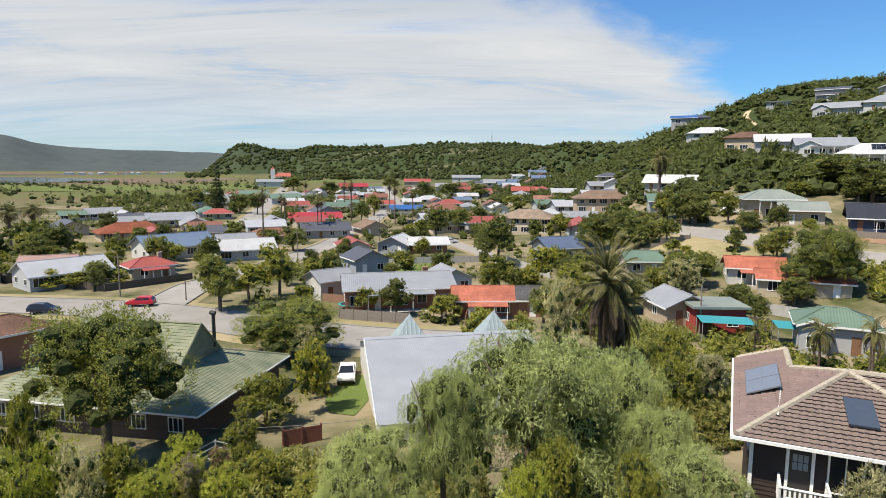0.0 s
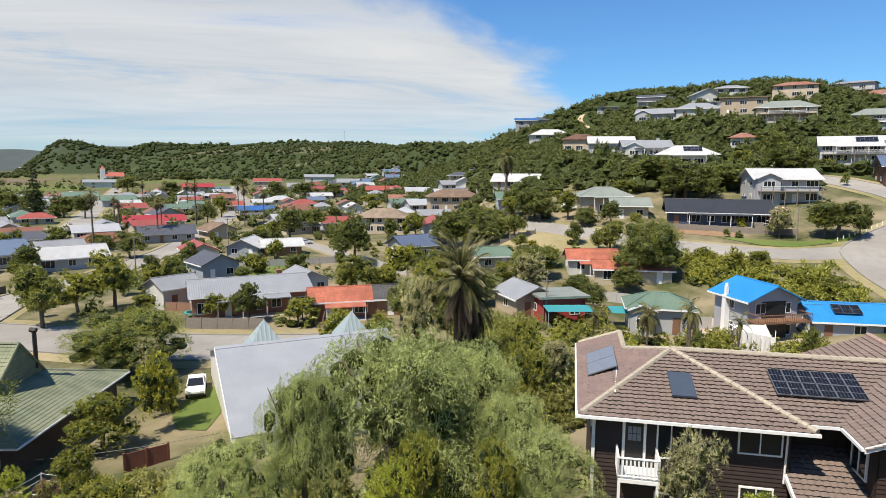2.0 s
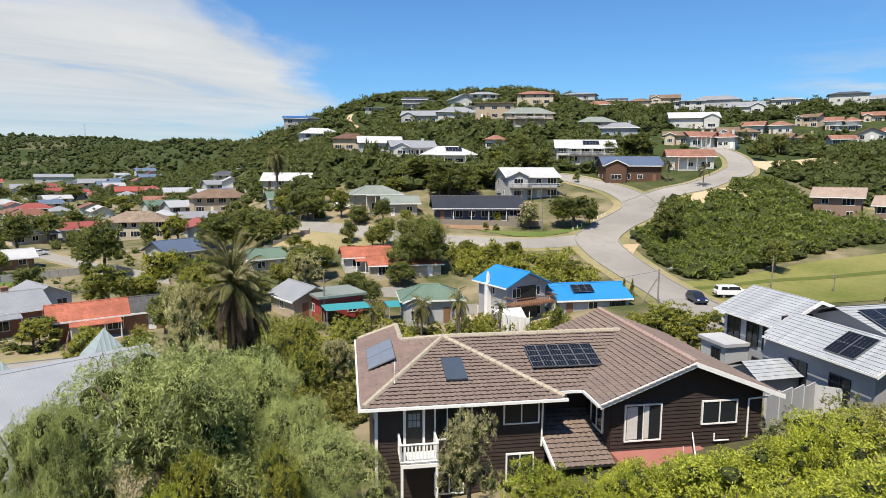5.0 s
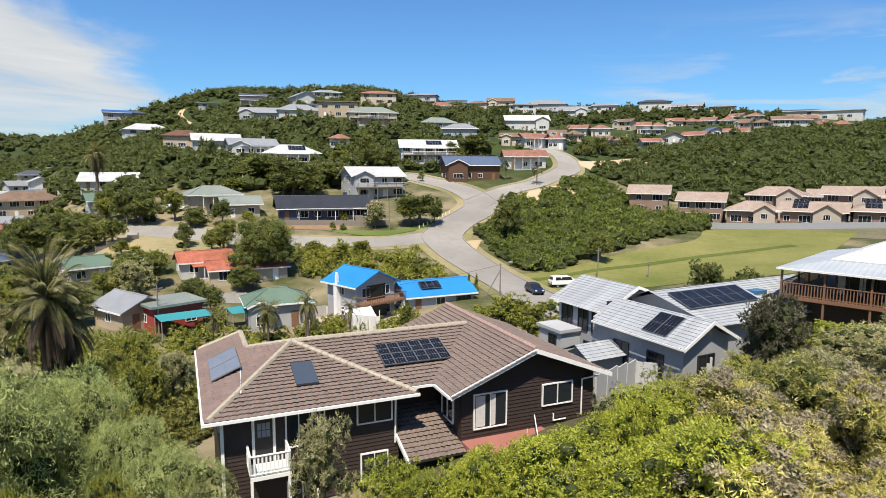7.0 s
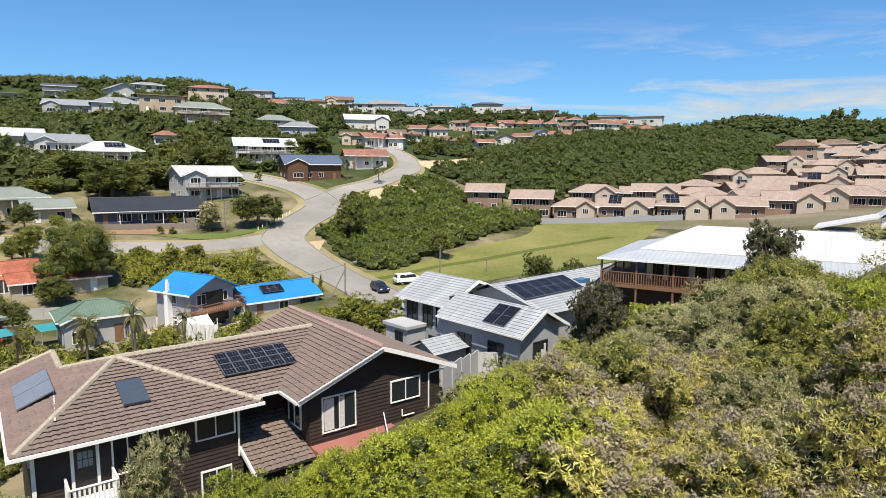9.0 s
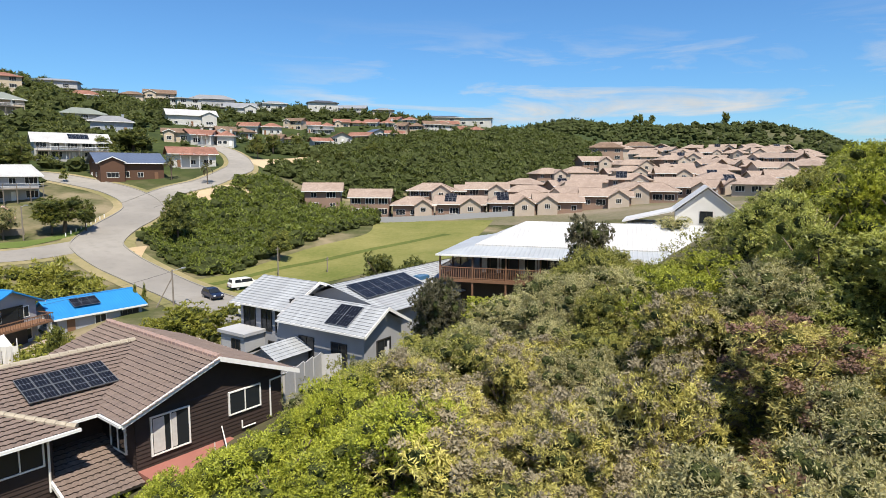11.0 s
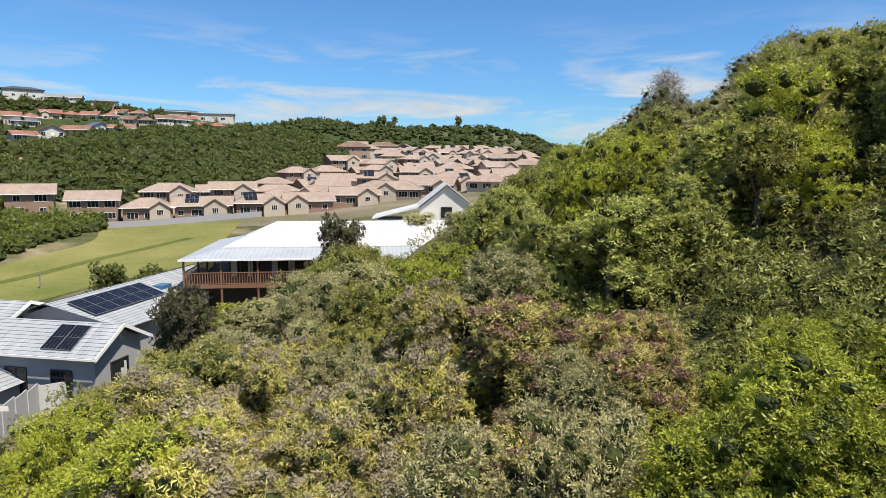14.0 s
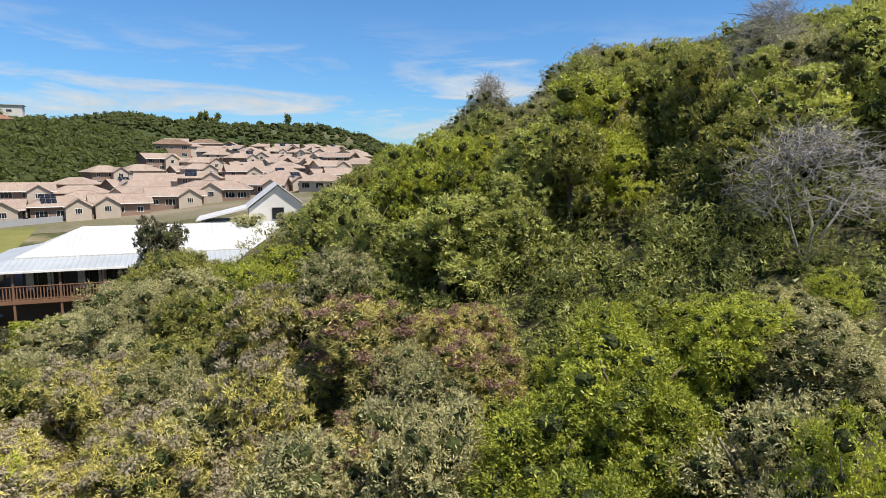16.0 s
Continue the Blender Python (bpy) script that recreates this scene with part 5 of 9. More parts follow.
def blue_house():
    r = 86.0
    x, y = polar(39.6, r)
    z = 3.6
    ob = house(x, y - 1.6, z, -39.6 + 38, 6.6, 6.4, 5.3, 1.5, "gable", BLUE_Y, BGREY, "two-storey grey house with bright blue roof and balcony", along="y", over=0.7, seed=3, front=False)
    b = Shape().box(-3.6, 3.6, -6.9, -4.8, 2.75, 2.95).box(-3.6, 3.6, -6.9, -6.8, 3.75, 3.85).box(-3.6, -3.5, -6.9, -4.8, 3.75, 3.85).box(3.5, 3.6, -6.9, -4.8, 3.75, 3.85)
    for i in range(25):
        b.box(-3.58 + i * 0.297, -3.54 + i * 0.297, -6.88, -6.84, 2.95, 3.75)
    back = pose(0, 1.6, 0)
    part("balcony", b, WOOD, ob, "brown timber balcony", at=back)
    part("balcony_door", Shape().box(-1.6, 1.6, -4.86, -4.78, 3.0, 5.0), GLASS, ob, at=back)
    # Black sheet on the wall paints the shade inside the open patio doors.
    part("patio_opening", Shape().box(-1.8, 1.9, -4.87, -4.78, 0.1, 2.3), BLACK, ob, "black sheet in place of the shade in open patio doors", at=back)
    for px in (-3.3, 3.3):
        part("post", Shape().box(px - 0.14, px + 0.14, -6.8, -6.5, -0.5, 2.75), WHITE, ob, at=back)
    part("chimney", Shape().box(-4.0, -3.35, 0.2, 0.9, -1, 5.2).box(-3.85, -3.5, 0.35, 0.75, 5.2, 6.3).rod((-3.67, 0.55, 6.3), (-3.67, 0.55, 6.65), 0.2), WHITE, ob, "white stepped chimney")
    x, y = polar(47.0, 88.5)
    ob = house(x, y, 4.0, -47 + 24, 10.2, 6.4, 2.6, 1.5, "gable", BLUE_X, BGREY, "low grey garage wing with bright blue roof", seed=5)
    add_panels(ob, 3, 1, pose(-1.2, -1.7, 3.75, 25, 0, 0), 1.0, 1.7)
    # The garage's dark inside is a black sheet set on the wall.
    part("garage_door", Shape().box(2.3, 4.6, -3.26, -3.19, 0.05, 2.1), BLACK, ob, "black sheet in place of the shade in an open garage")
    # canvas shade and wall on the court
    x, y = polar(40.2, 75.5)
    ob = thing("shade_sail", x, y, height(x, y), -20, "white canvas shade over a patio", "shade sail")
    s = Shape()
    for i in range(8):
        for j in range(5):
            def p(i, j):
                u, v = i / 8, j / 5
                return (-2 + 4 * u, -1.5 + 3 * v, 2.7 - 0.7 * math.sin(u * 3.1) * math.sin(v * 3.1) - 1.4 * u * (1 - v))
            s.face(p(i, j), p(i + 1, j), p(i + 1, j + 1), p(i, j + 1))
    for i in range(8):
        s.face((-2 + i * 0.5, -1.55 - 0.12 * (i % 2), 0), (-1.5 + i * 0.5, -1.43 - 0.12 * (i % 2), 0), (-1.5 + i * 0.5, -1.5, 2.7 - 0.09 * i), (-2 + i * 0.5, -1.5, 2.7 - 0.09 * i))
    part("canvas", s, plain((0.70, 0.69, 0.66), "canvas", 0.9), ob)
    for px, py in ((-1.95, -1.45), (1.95, -1.45), (-1.95, 1.45), (1.95, 1.45)):
        part("pole", Shape().rod((px, py, -0.5), (px, py, 2.8), 0.05), WHITE, ob)


blue_house()


def grey_house():
    """Grey house with white metal tile roofs and many panels."""
    ob = thing("house", 43.5, 19.0, 9.4, -20.4, "two-storey grey house with white metal tile roofs and solar panels", "house")
    FOOT.extend([(45, 21, 6), (42, 15.5, 5), (51, 16, 7), (55, 14.5, 6)])
    wt = tile_roof((0.35, 0.37, 0.395), (0.30, 0.32, 0.345), "X", 60.0)
    wt2 = tile_roof((0.35, 0.37, 0.395), (0.30, 0.32, 0.345), "Y", 60.0)
    # local x runs along the long ridge, y away from the camera
    fx, fy = Shape(), Shape()
    courses(fx, [(0.4, 0, 5.7), (17.6, 0, 5.7), (18.8, -5.3, 3.9), (1.5, -5.0, 3.95)], (1, 0, 0))
    courses(fx, [(0.6, 0, 5.7), (17.6, 0, 5.7), (18.8, 5.0, 4.0), (0.6, 5.0, 4.0)], (1, 0, 0))
    courses(fy, [(-2.1, 8.6, 3.85), (-2.1, 2.0, 3.85), (1.4, 2.0, 5.55), (1.4, 8.6, 5.55)], (0, 1, 0))
    courses(fy, [(1.4, 2.0, 5.55), (1.4, 8.6, 5.55), (4.95, 8.6, 4.3), (4.95, 2.0, 4.3)], (0, 1, 0))
    courses(fy, [(-3.2, 2.0, 3.4), (-3.2, -6.6, 3.4), (-0.6, -6.6, 4.9), (-0.6, 2.0, 4.9)], (0, 1, 0))
    courses(fy, [(-0.6, -6.6, 4.9), (-0.6, 0.0, 4.9), (2.0, 0.0, 3.5), (2.0, -6.6, 3.5)], (0, 1, 0))
    roof = part("roof", fx, wt, ob)
    part("side_slope", fy, wt2, roof, "white metal tiled side slopes")
    g = paint((0.34, 0.345, 0.365))
    part("wall", gable_block(Shape(), -1.6, 4.4, 2.5, 8.0, -3.0, 3.9, 1.5, "y"), g, ob)
    part("wall", gable_block(Shape(), -2.7, 1.5, -6.1, 2.497, -3.0, 3.55, 1.2, "y"), g, ob)
    part("wall", gable_block(Shape(), 1.503, 17.2, -4.4, 4.4, -3.0, 3.95, 1.55, "x"), g, ob)
    for x, ww in ((-0.9, 0.95), (0.6, 1.1)):
        add_window(ob, ww, 1.2, pose(x, 2.48, 4.0), BLACK, 1)
    for y, ww in ((3.4, 0.9), (4.9, 1.2), (6.9, 1.4)):
        add_window(ob, ww, 1.8, pose(-1.62, y, 2.7, 0, 0, -90), BLACK, 1)
    for y, z in ((-3.8, 1.6), (-0.6, 1.6), (4.0, 0.2)):
        add_window(ob, 1.5, 1.7, pose(-2.72 if y < 2 else -1.62, y, z, 0, 0, -90), BLACK, 1)
    add_window(ob, 1.6, 1.5, pose(-0.6, -6.12, 1.9), BLACK, 1)
    for a, b in (((-2.15, 1.93, 3.9), (1.4, 1.93, 5.63)), ((1.4, 1.93, 5.63), (5.0, 1.93, 4.36)), ((-3.25, -6.67, 3.46), (-0.6, -6.67, 4.98)), ((-0.6, -6.67, 4.98), (2.05, -6.67, 3.56))):
        va, vb = Vector(a), Vector(b)
        part("barge_board", Shape().slab([va, vb, vb + Vector((0, 0.06, 0)), va + Vector((0, 0.06, 0))], 0.24), WHITE, ob, "white scalloped barge board")
    for y0, y1, x, z in ((2.0, 8.6, -2.15, 3.85), (-6.6, 2.0, -3.26, 3.4)):
        part("gutter", Shape().box(x - 0.08, x, y0, y1, z - 0.1, z + 0.03), WHITE, ob)
    # small porch gable and the bay beside it
    pg = courses(courses(Shape(), [(-6.2, -1.2, 1.5), (-6.2, 0.4, 2.3), (-2.72, 0.4, 2.3), (-2.72, -1.2, 1.5)], (1, 0, 0)), [(-6.2, 2.0, 1.5), (-6.2, 0.4, 2.3), (-2.72, 0.4, 2.3), (-2.72, 2.0, 1.5)], (1, 0, 0))
    part("porch_roof", pg, wt, ob)
    part("porch_wall", gable_block(Shape(), -5.8, -2.72, -0.8, 1.6, -3.0, 1.5, 0.65, "x"), g, ob)
    part("bay", Shape().box(-3.6, -1.62, 5.2, 8.0, -3.0, 1.7).box(-3.8, -1.62, 5.0, 8.2, 1.7, 1.95), paint((0.40, 0.41, 0.43)), ob, "pale grey bay with a flat top")
    add_window(ob, 1.0, 1.8, pose(-3.62, 6.2, 0.5, 0, 0, -90), BLACK, 1)
    t = math.degrees(math.atan2(1.8, 5.15))
    add_panels(ob, 6, 1, pose(5.2, -1.85, 5.20, t, 0, 0), 1.22, 2.3)
    t = math.degrees(math.atan2(1.5, 2.6))
    add_panels(ob, 2, 1, pose(-1.9, -3.6, 4.25, 0, -t, 0) @ pose(0, 0, 0, 0, 0, 90), 1.05, 2.1)
    part("skylight", Shape().box(9.6, 10.9, -2.2, -1.0, 4.9, 5.25), plain((0.05, 0.14, 0.25), "blue_skylight", 0.2), ob, "blue flat skylight")
    s = Shape()
    for i in range(12):
        for k in range(3):
            def q(i, k):
                a, rr = 6.283 * i / 12, 0.42 * k / 3
                return (rr * math.cos(a), -0.12 * (k / 3) ** 2, rr * math.sin(a))
            s.face(q(i, k), q(i + 1, k), q(i + 1, k + 1), q(i, k + 1))
    part("satellite_dish", s, WHITE, ob, "round white satellite dish", at=pose(2.6, 2.3, 3.8, 10, 0, -30))
    part("lean_to", Shape().slab([(18.4, -5.2, 3.2), (21.0, -5.2, 2.8), (21.0, -1.0, 2.8), (18.4, -1.0, 3.2)], 0.1), metal_roof((0.06, 0.065, 0.075), "X"), ob, "dark lean-to roof")


grey_house()


def deck_house():
    ob = thing("house", 59.6, 0.2, 14.6, -93.0, "house with broad white metal roof and timber deck on stilts", "house")
    FOOT.extend([(58, 6, 9), (58, -6, 9)])
    white = metal_roof((0.56, 0.56, 0.56), "X", 0.4)
    X, Y = 11.0, 8.0
    rs = Shape()
    rs.slab([(-X + 2.2, -5.6, 2.75), (X, -5.6, 2.75), (X, 0, 4.5), (-X + 6.0, 0, 4.5)], 0.1)
    rs.slab([(X, 6, 2.7), (-X + 2.2, 6, 2.7), (-X + 6.0, 0, 4.5), (X, 0, 4.5)], 0.1)
    rs.slab([(-X + 2.2, 6, 2.75), (-X + 2.2, -5.6, 2.75), (-X + 6.0, 0, 4.5)], 0.1)
    roof = part("roof", rs, white, ob)
    part("verandah_roof", Shape().slab([(-X - 0.6, -Y - 0.6, 2.15), (X, -Y - 0.6, 2.15), (X, -5.4, 2.68), (-X + 2.4, -5.4, 2.68)], 0.09).slab([(-X - 0.6, 6, 2.15), (-X - 0.6, -Y - 0.6, 2.15), (-X + 2.4, -5.4, 2.68), (-X + 2.4, 6, 2.68)], 0.09), metal_roof((0.40, 0.43, 0.46), "X", 0.4), roof, "pale verandah roof")
    # Near-black block stands in for the shade below the deck.
    part("plinth", Shape().box(-X + 1.2, X - 0.4, -Y + 1.2, 5.0, -6.0, -0.26), plain((0.06, 0.045, 0.035), "dark_plinth", 0.9), ob, "dark timber skirting under the deck")
    part("wall", Shape().box(-X + 2.6, X - 0.2, -5.4, 5.6, -1.0, 2.7), plain((0.035, 0.035, 0.04), "dark_wall", 0.6), ob)
    part("gutter", Shape().box(-X - 0.6, X, -Y - 0.72, -Y - 0.6, 2.02, 2.16), WHITE, ob)
    for i in range(5):
        x = -7.0 + i * 3.4
        add_window(ob, 2.6, 2.1, pose(x, -5.42, 1.15), plain((0.10, 0.06, 0.04), "dark_timber", 0.6), 2)
        part("curtain", Shape().box(x - 1.2, x - 0.7, -5.47, -5.46, 0.2, 2.1).box(x + 0.2, x + 0.6, -5.47, -5.46, 0.2, 2.1), CURTAIN, ob)
    fl = part("deck", Shape().box(-X - 0.4, X, -Y - 0.4, -5.42, -0.25, 0.0).box(-X - 0.4, -X + 2.6, -5.42, 6, -0.25, 0.0), WOOD, ob, "red-brown timber deck")
    for i in range(8):
        x = -X - 0.3 + i * 2.9
        part("post", Shape().box(x - 0.07, x + 0.07, -Y - 0.35, -Y - 0.21, -4.5, 2.1), WOOD, ob, "dark timber post")
    for i in range(4):
        y = -4 + i * 3
        part("post", Shape().box(-X - 0.36, -X - 0.22, y, y + 0.14, -4.5, 2.1), WOOD, ob, "dark timber post")
    rail = Shape().box(-X - 0.4, X, -Y - 0.36, -Y - 0.26, 0.98, 1.04).box(-X - 0.4, -X - 0.3, -Y - 0.3, 6, 0.98, 1.04).box(-X - 0.4, X, -Y - 0.34, -Y - 0.28, 0.08, 0.14)
    part("rail", rail, WOOD, fl)
    me = Shape().box(-0.035, 0.035, -0.015, 0.015, -0.1, 0.98).mesh("baluster", WOOD)
    for i in range(105):
        part("baluster", me, None, fl, at=pose(-X - 0.3 + i * 0.207, -Y - 0.31, 0))
    for i in range(60):
        part("baluster", me, None, fl, at=pose(-X - 0.35, -Y - 0.2 + i * 0.23, 0, 0, 0, 90))


deck_house()


def white_house():
    """White house with steep roofs that step up the slope."""
    x, y = polar(97.5, 66.0)
    ob = thing("house", x, y, 16.0, -97.5, "white house with steep white metal roofs that step up the slope", "house")
    FOOT.extend([(*polar(96.5, 64.0), 4.5), (*polar(99.5, 68.0), 5.0)])
    white, wall = metal_roof((0.60, 0.60, 0.60), "Y", 0.4), paint((0.66, 0.65, 0.62))
    part("wall", gable_block(Shape(), 0.5, 6.3, 0.4, 8.0, -4.0, 3.9, 2.35, "y"), wall, ob)
    tall = Shape().slab([(0.1, 0, 3.9), (3.4, 0, 6.5), (3.4, 8.4, 6.5), (0.1, 8.4, 3.9)][::-1], 0.12)
    tall.slab([(6.7, 0, 3.9), (3.4, 0, 6.5), (3.4, 8.4, 6.5), (6.7, 8.4, 3.9)], 0.12)
    part("roof", tall, white, ob, "steep white gable roof")
    part("wall", Shape().box(-4.2, 0.497, 0.6, 6.0, -4.0, 2.6), wall, ob)
    part("roof", Shape().slab([(-4.6, 0.2, 2.85), (0.48, 0.2, 4.1), (0.48, 6.4, 4.1), (-4.6, 6.4, 2.85)], 0.16), white, ob, "low white lean-to roof")
    part("wall", gable_block(Shape(), -3.0, 2.6, -4.8, 0.397, -4.0, -0.3, 2.2, "y"), wall, ob)
    front = Shape().slab([(-3.5, -5.3, -0.35), (-0.2, -5.3, 2.3), (-0.2, 0.18, 2.3), (-3.5, 0.18, -0.35)][::-1], 0.12)
    front.slab([(3.1, -5.3, -0.35), (-0.2, -5.3, 2.3), (-0.2, 0.18, 2.3), (3.1, 0.18, -0.35)], 0.12)
    part("roof", front, white, ob, "steep white gable roof")
    add_window(ob, 1.4, 1.1, pose(-0.2, -4.82, -0.6), BLACK, 1)
    add_window(ob, 1.2, 1.2, pose(3.4, 0.38, 3.4), BLACK, 1)
    add_window(ob, 2.2, 1.0, pose(-2.2, 0.58, 1.9), BLACK, 2)
    for sg in (-1, 1):
        a, b = Vector((-0.2, -5.36, 2.36)), Vector((-0.2 + sg * 3.35, -5.36, -0.3))
        q = [a, b, b + Vector((0, 0.05, 0)), a + Vector((0, 0.05, 0))]
        part("barge_board", Shape().slab(q[::sg], 0.24), WHITE, ob)


white_house()


# ---- houses of the town and the hill ----
house(-95.9, 186.6, 2.8, 39, 18.8, 10.5, 2.4, 2.6, "hip", tile_roof((0.256, 0.08, 0.042), (0.159, 0.05, 0.026), "X"), paint((0.447, 0.387, 0.292)), "house with terracotta hipped tile roof among garden trees", seed=0)
house(-65.9, 147.2, 3.0, 48, 15.8, 9.8, 2.7, 3.5, "gable", metal_roof((0.128, 0.179, 0.256), "X"), paint((0.533, 0.533, 0.507)), "long white house with faded blue metal roof", seed=1)
house(-57.7, 117.7, 3.0, 44, 7.9, 5.5, 2.4, 2.0, "hip", metal_roof((0.333, 0.077, 0.058), "X"), paint((0.447, 0.387, 0.292)), "red-roofed house with pale walls beside a fence", seed=2, porch=2.0, chimney=True)
house(-78.4, 120.0, 3.0, 18, 8.8, 5.5, 2.4, 1.6, "gable", metal_roof((0.333, 0.211, 0.179), "X"), paint((0.533, 0.533, 0.507)), "low white house with faded pink metal roof", seed=3)
house(-56.1, 162.2, 3.0, 34, 9.0, 5.6, 2.4, 1.9, "gable", metal_roof((0.259, 0.266, 0.281), "X"), paint((0.378, 0.387, 0.396)), "small house with grey metal roof", seed=4)
house(-19.5, 100.8, 3.0, 39, 6.0, 5.5, 3.1, 1.6, "gable", metal_roof((0.259, 0.266, 0.281), "X"), paint((0.533, 0.533, 0.507)), "white house with grey metal roof and dark garage", seed=5)
house(-16.9, 126.0, 3.0, 30, 7.1, 7.8, 2.8, 2.6, "gable", metal_roof((0.08, 0.084, 0.1), "Y"), paint((0.292, 0.327, 0.37)), "blue-grey house with dark gabled roof on a lawn", seed=6, along="y")
house(-7.9, 95.9, 3.1, 11, 16.4, 10.2, 3.2, 1.5, "gable", metal_roof((0.266, 0.277, 0.295), "X"), paint((0.284, 0.146, 0.095)), "long brick house with pale ribbed metal roof", seed=7, porch=2.0, chimney=True)
house(0.2, 106.6, 3.1, 20, 6.1, 7.0, 2.4, 2.2, "gable", metal_roof((0.266, 0.277, 0.295), "Y"), paint((0.533, 0.533, 0.507)), "house wing with pale grey gabled roof", seed=8, along="y")
house(5.6, 88.5, 3.2, 2, 9.1, 5.7, 2.4, 2.0, "gable", tile_roof((0.44, 0.145, 0.092), (0.273, 0.09, 0.057), "X"), paint((0.284, 0.146, 0.095)), "brick house with bright orange tile roof", seed=9, porch=2.0)
house(13.8, 88.1, 3.3, -3, 6.9, 5.5, 2.4, 2.0, "gable", tile_roof((0.088, 0.086, 0.086), (0.055, 0.053, 0.053), "X"), paint((0.284, 0.146, 0.095)), "brick house with charcoal tile roof", seed=10)
house(-24.9, 199.6, 2.9, 27, 8.5, 9.4, 2.4, 3.0, "gable", tile_roof((0.23, 0.157, 0.112), (0.143, 0.097, 0.069), "Y"), paint((0.447, 0.387, 0.292)), "yellow cream gabled house", seed=11, along="y")
house(-38.2, 192.3, 2.9, 17, 14.1, 8.8, 2.5, 2.2, "gable", metal_roof((0.08, 0.084, 0.1), "X"), paint((0.327, 0.327, 0.327)), "grey house with dark metal roof", seed=12, chimney=True)
house(-52.2, 243.2, 2.8, 16, 19.3, 10.5, 2.4, 1.8, "gable", metal_roof((0.352, 0.038, 0.045), "X"), paint((0.447, 0.387, 0.292)), "house with bright red metal roof", seed=13)
house(-12.7, 156.8, 3.0, -15, 7.5, 8.3, 2.4, 2.3, "gable", metal_roof((0.496, 0.496, 0.492), "Y"), paint((0.292, 0.327, 0.37)), "house with white gabled metal roof", seed=14, along="y")
house(-4.9, 156.7, 3.0, 12, 8.9, 5.5, 2.4, 1.8, "gable", metal_roof((0.496, 0.496, 0.492), "X"), paint((0.284, 0.146, 0.095)), "low house with white metal roof", seed=15)
house(25.8, 195.5, 4.2, -20, 16.5, 10.2, 4.9, 3.0, "hip", tile_roof((0.294, 0.224, 0.166), (0.182, 0.139, 0.103), "X"), paint((0.516, 0.43, 0.327)), "raised house with beige hipped tile roof", seed=16)
house(27.4, 142.7, 3.6, 21, 12.9, 8.0, 2.9, 2.9, "gable", metal_roof((0.096, 0.128, 0.2), "X"), paint((0.378, 0.387, 0.396)), "pale house with slate blue metal roof", seed=17, chimney=True)
house(34.4, 109.0, 5.8, 0, 6.0, 5.5, 2.6, 1.5, "gable", metal_roof((0.128, 0.192, 0.141), "X"), paint((0.447, 0.387, 0.292)), "small cream house with green metal roof", seed=18)
house(48.8, 97.4, 6.5, -17, 8.1, 5.5, 2.4, 2.0, "gable", tile_roof((0.44, 0.145, 0.092), (0.273, 0.09, 0.057), "X"), paint((0.533, 0.533, 0.507)), "white house with bright orange tile roof", seed=19, porch=2.0)
house(52.8, 91.1, 5.9, -22, 11.8, 7.3, 2.4, 0.9, "gable", tile_roof((0.44, 0.145, 0.092), (0.273, 0.09, 0.057), "X"), paint((0.447, 0.387, 0.292)), "low wing with orange roof under a tree", seed=20)
house(30.6, 80.8, 4.2, 7, 6.0, 7.0, 2.4, 2.2, "gable", metal_roof((0.266, 0.277, 0.295), "Y"), paint((0.43, 0.344, 0.249)), "grey-roofed house with shallow gable", seed=21, along="y")
house(54.4, 218.8, 9.2, -4, 18.3, 10.5, 5.1, 3.1, "hip", tile_roof((0.23, 0.157, 0.112), (0.143, 0.097, 0.069), "X"), paint((0.43, 0.344, 0.249)), "wide tan face-brick house with flat tile roof", seed=22, chimney=True)
house(66.3, 184.1, 18.3, -30, 13.5, 8.4, 2.4, 2.2, "gable", metal_roof((0.496, 0.496, 0.492), "X"), paint((0.378, 0.387, 0.396)), "house with white metal roof on the slope", seed=23)
house(52.8, 152.8, 14.3, -9, 6.0, 5.5, 2.4, 2.0, "gable", metal_roof((0.128, 0.192, 0.141), "X"), paint((0.378, 0.387, 0.396)), "small house with green roof below the tall palm", seed=24)
house(66.7, 128.4, 14.2, -13, 10.2, 6.4, 4.2, 2.3, "hip", metal_roof((0.23, 0.256, 0.224), "X"), paint((0.447, 0.387, 0.292)), "two-storey cream house with grey-green roof", seed=25, porch=2.0)
house(69.8, 122.2, 13.6, -20, 7.3, 5.5, 2.9, 2.0, "gable", metal_roof((0.23, 0.256, 0.224), "X"), paint((0.447, 0.387, 0.292)), "cream house with grey-green low roof", seed=26)
house(85.7, 114.4, 12.8, -29, 19.3, 10.5, 2.9, 2.2, "gable", metal_roof((0.036, 0.038, 0.044), "X"), paint((0.06, 0.077, 0.12)), "long dark blue house with black roof and red stoep", seed=27, porch=2.0, chimney=True)
house(105.9, 120.1, 16.9, -19, 13.5, 8.4, 5.3, 3.0, "gable", metal_roof((0.496, 0.496, 0.492), "X"), paint((0.378, 0.387, 0.396)), "two-storey grey house with white roof and timber deck", seed=28, wing=-1, deck=True)
house(117.7, 282.4, 38.0, -15, 18.6, 10.5, 2.4, 3.8, "hip", metal_roof((0.496, 0.496, 0.492), "X"), paint((0.533, 0.533, 0.507)), "white house with white hipped roof in the bush", seed=29)
house(102.5, 215.5, 30.6, -35, 12.3, 7.6, 4.6, 2.5, "hip", tile_roof((0.16, 0.09, 0.064), (0.099, 0.056, 0.04), "X"), paint((0.43, 0.344, 0.249)), "tan house with brown hipped tile roof", seed=30, deck=True)
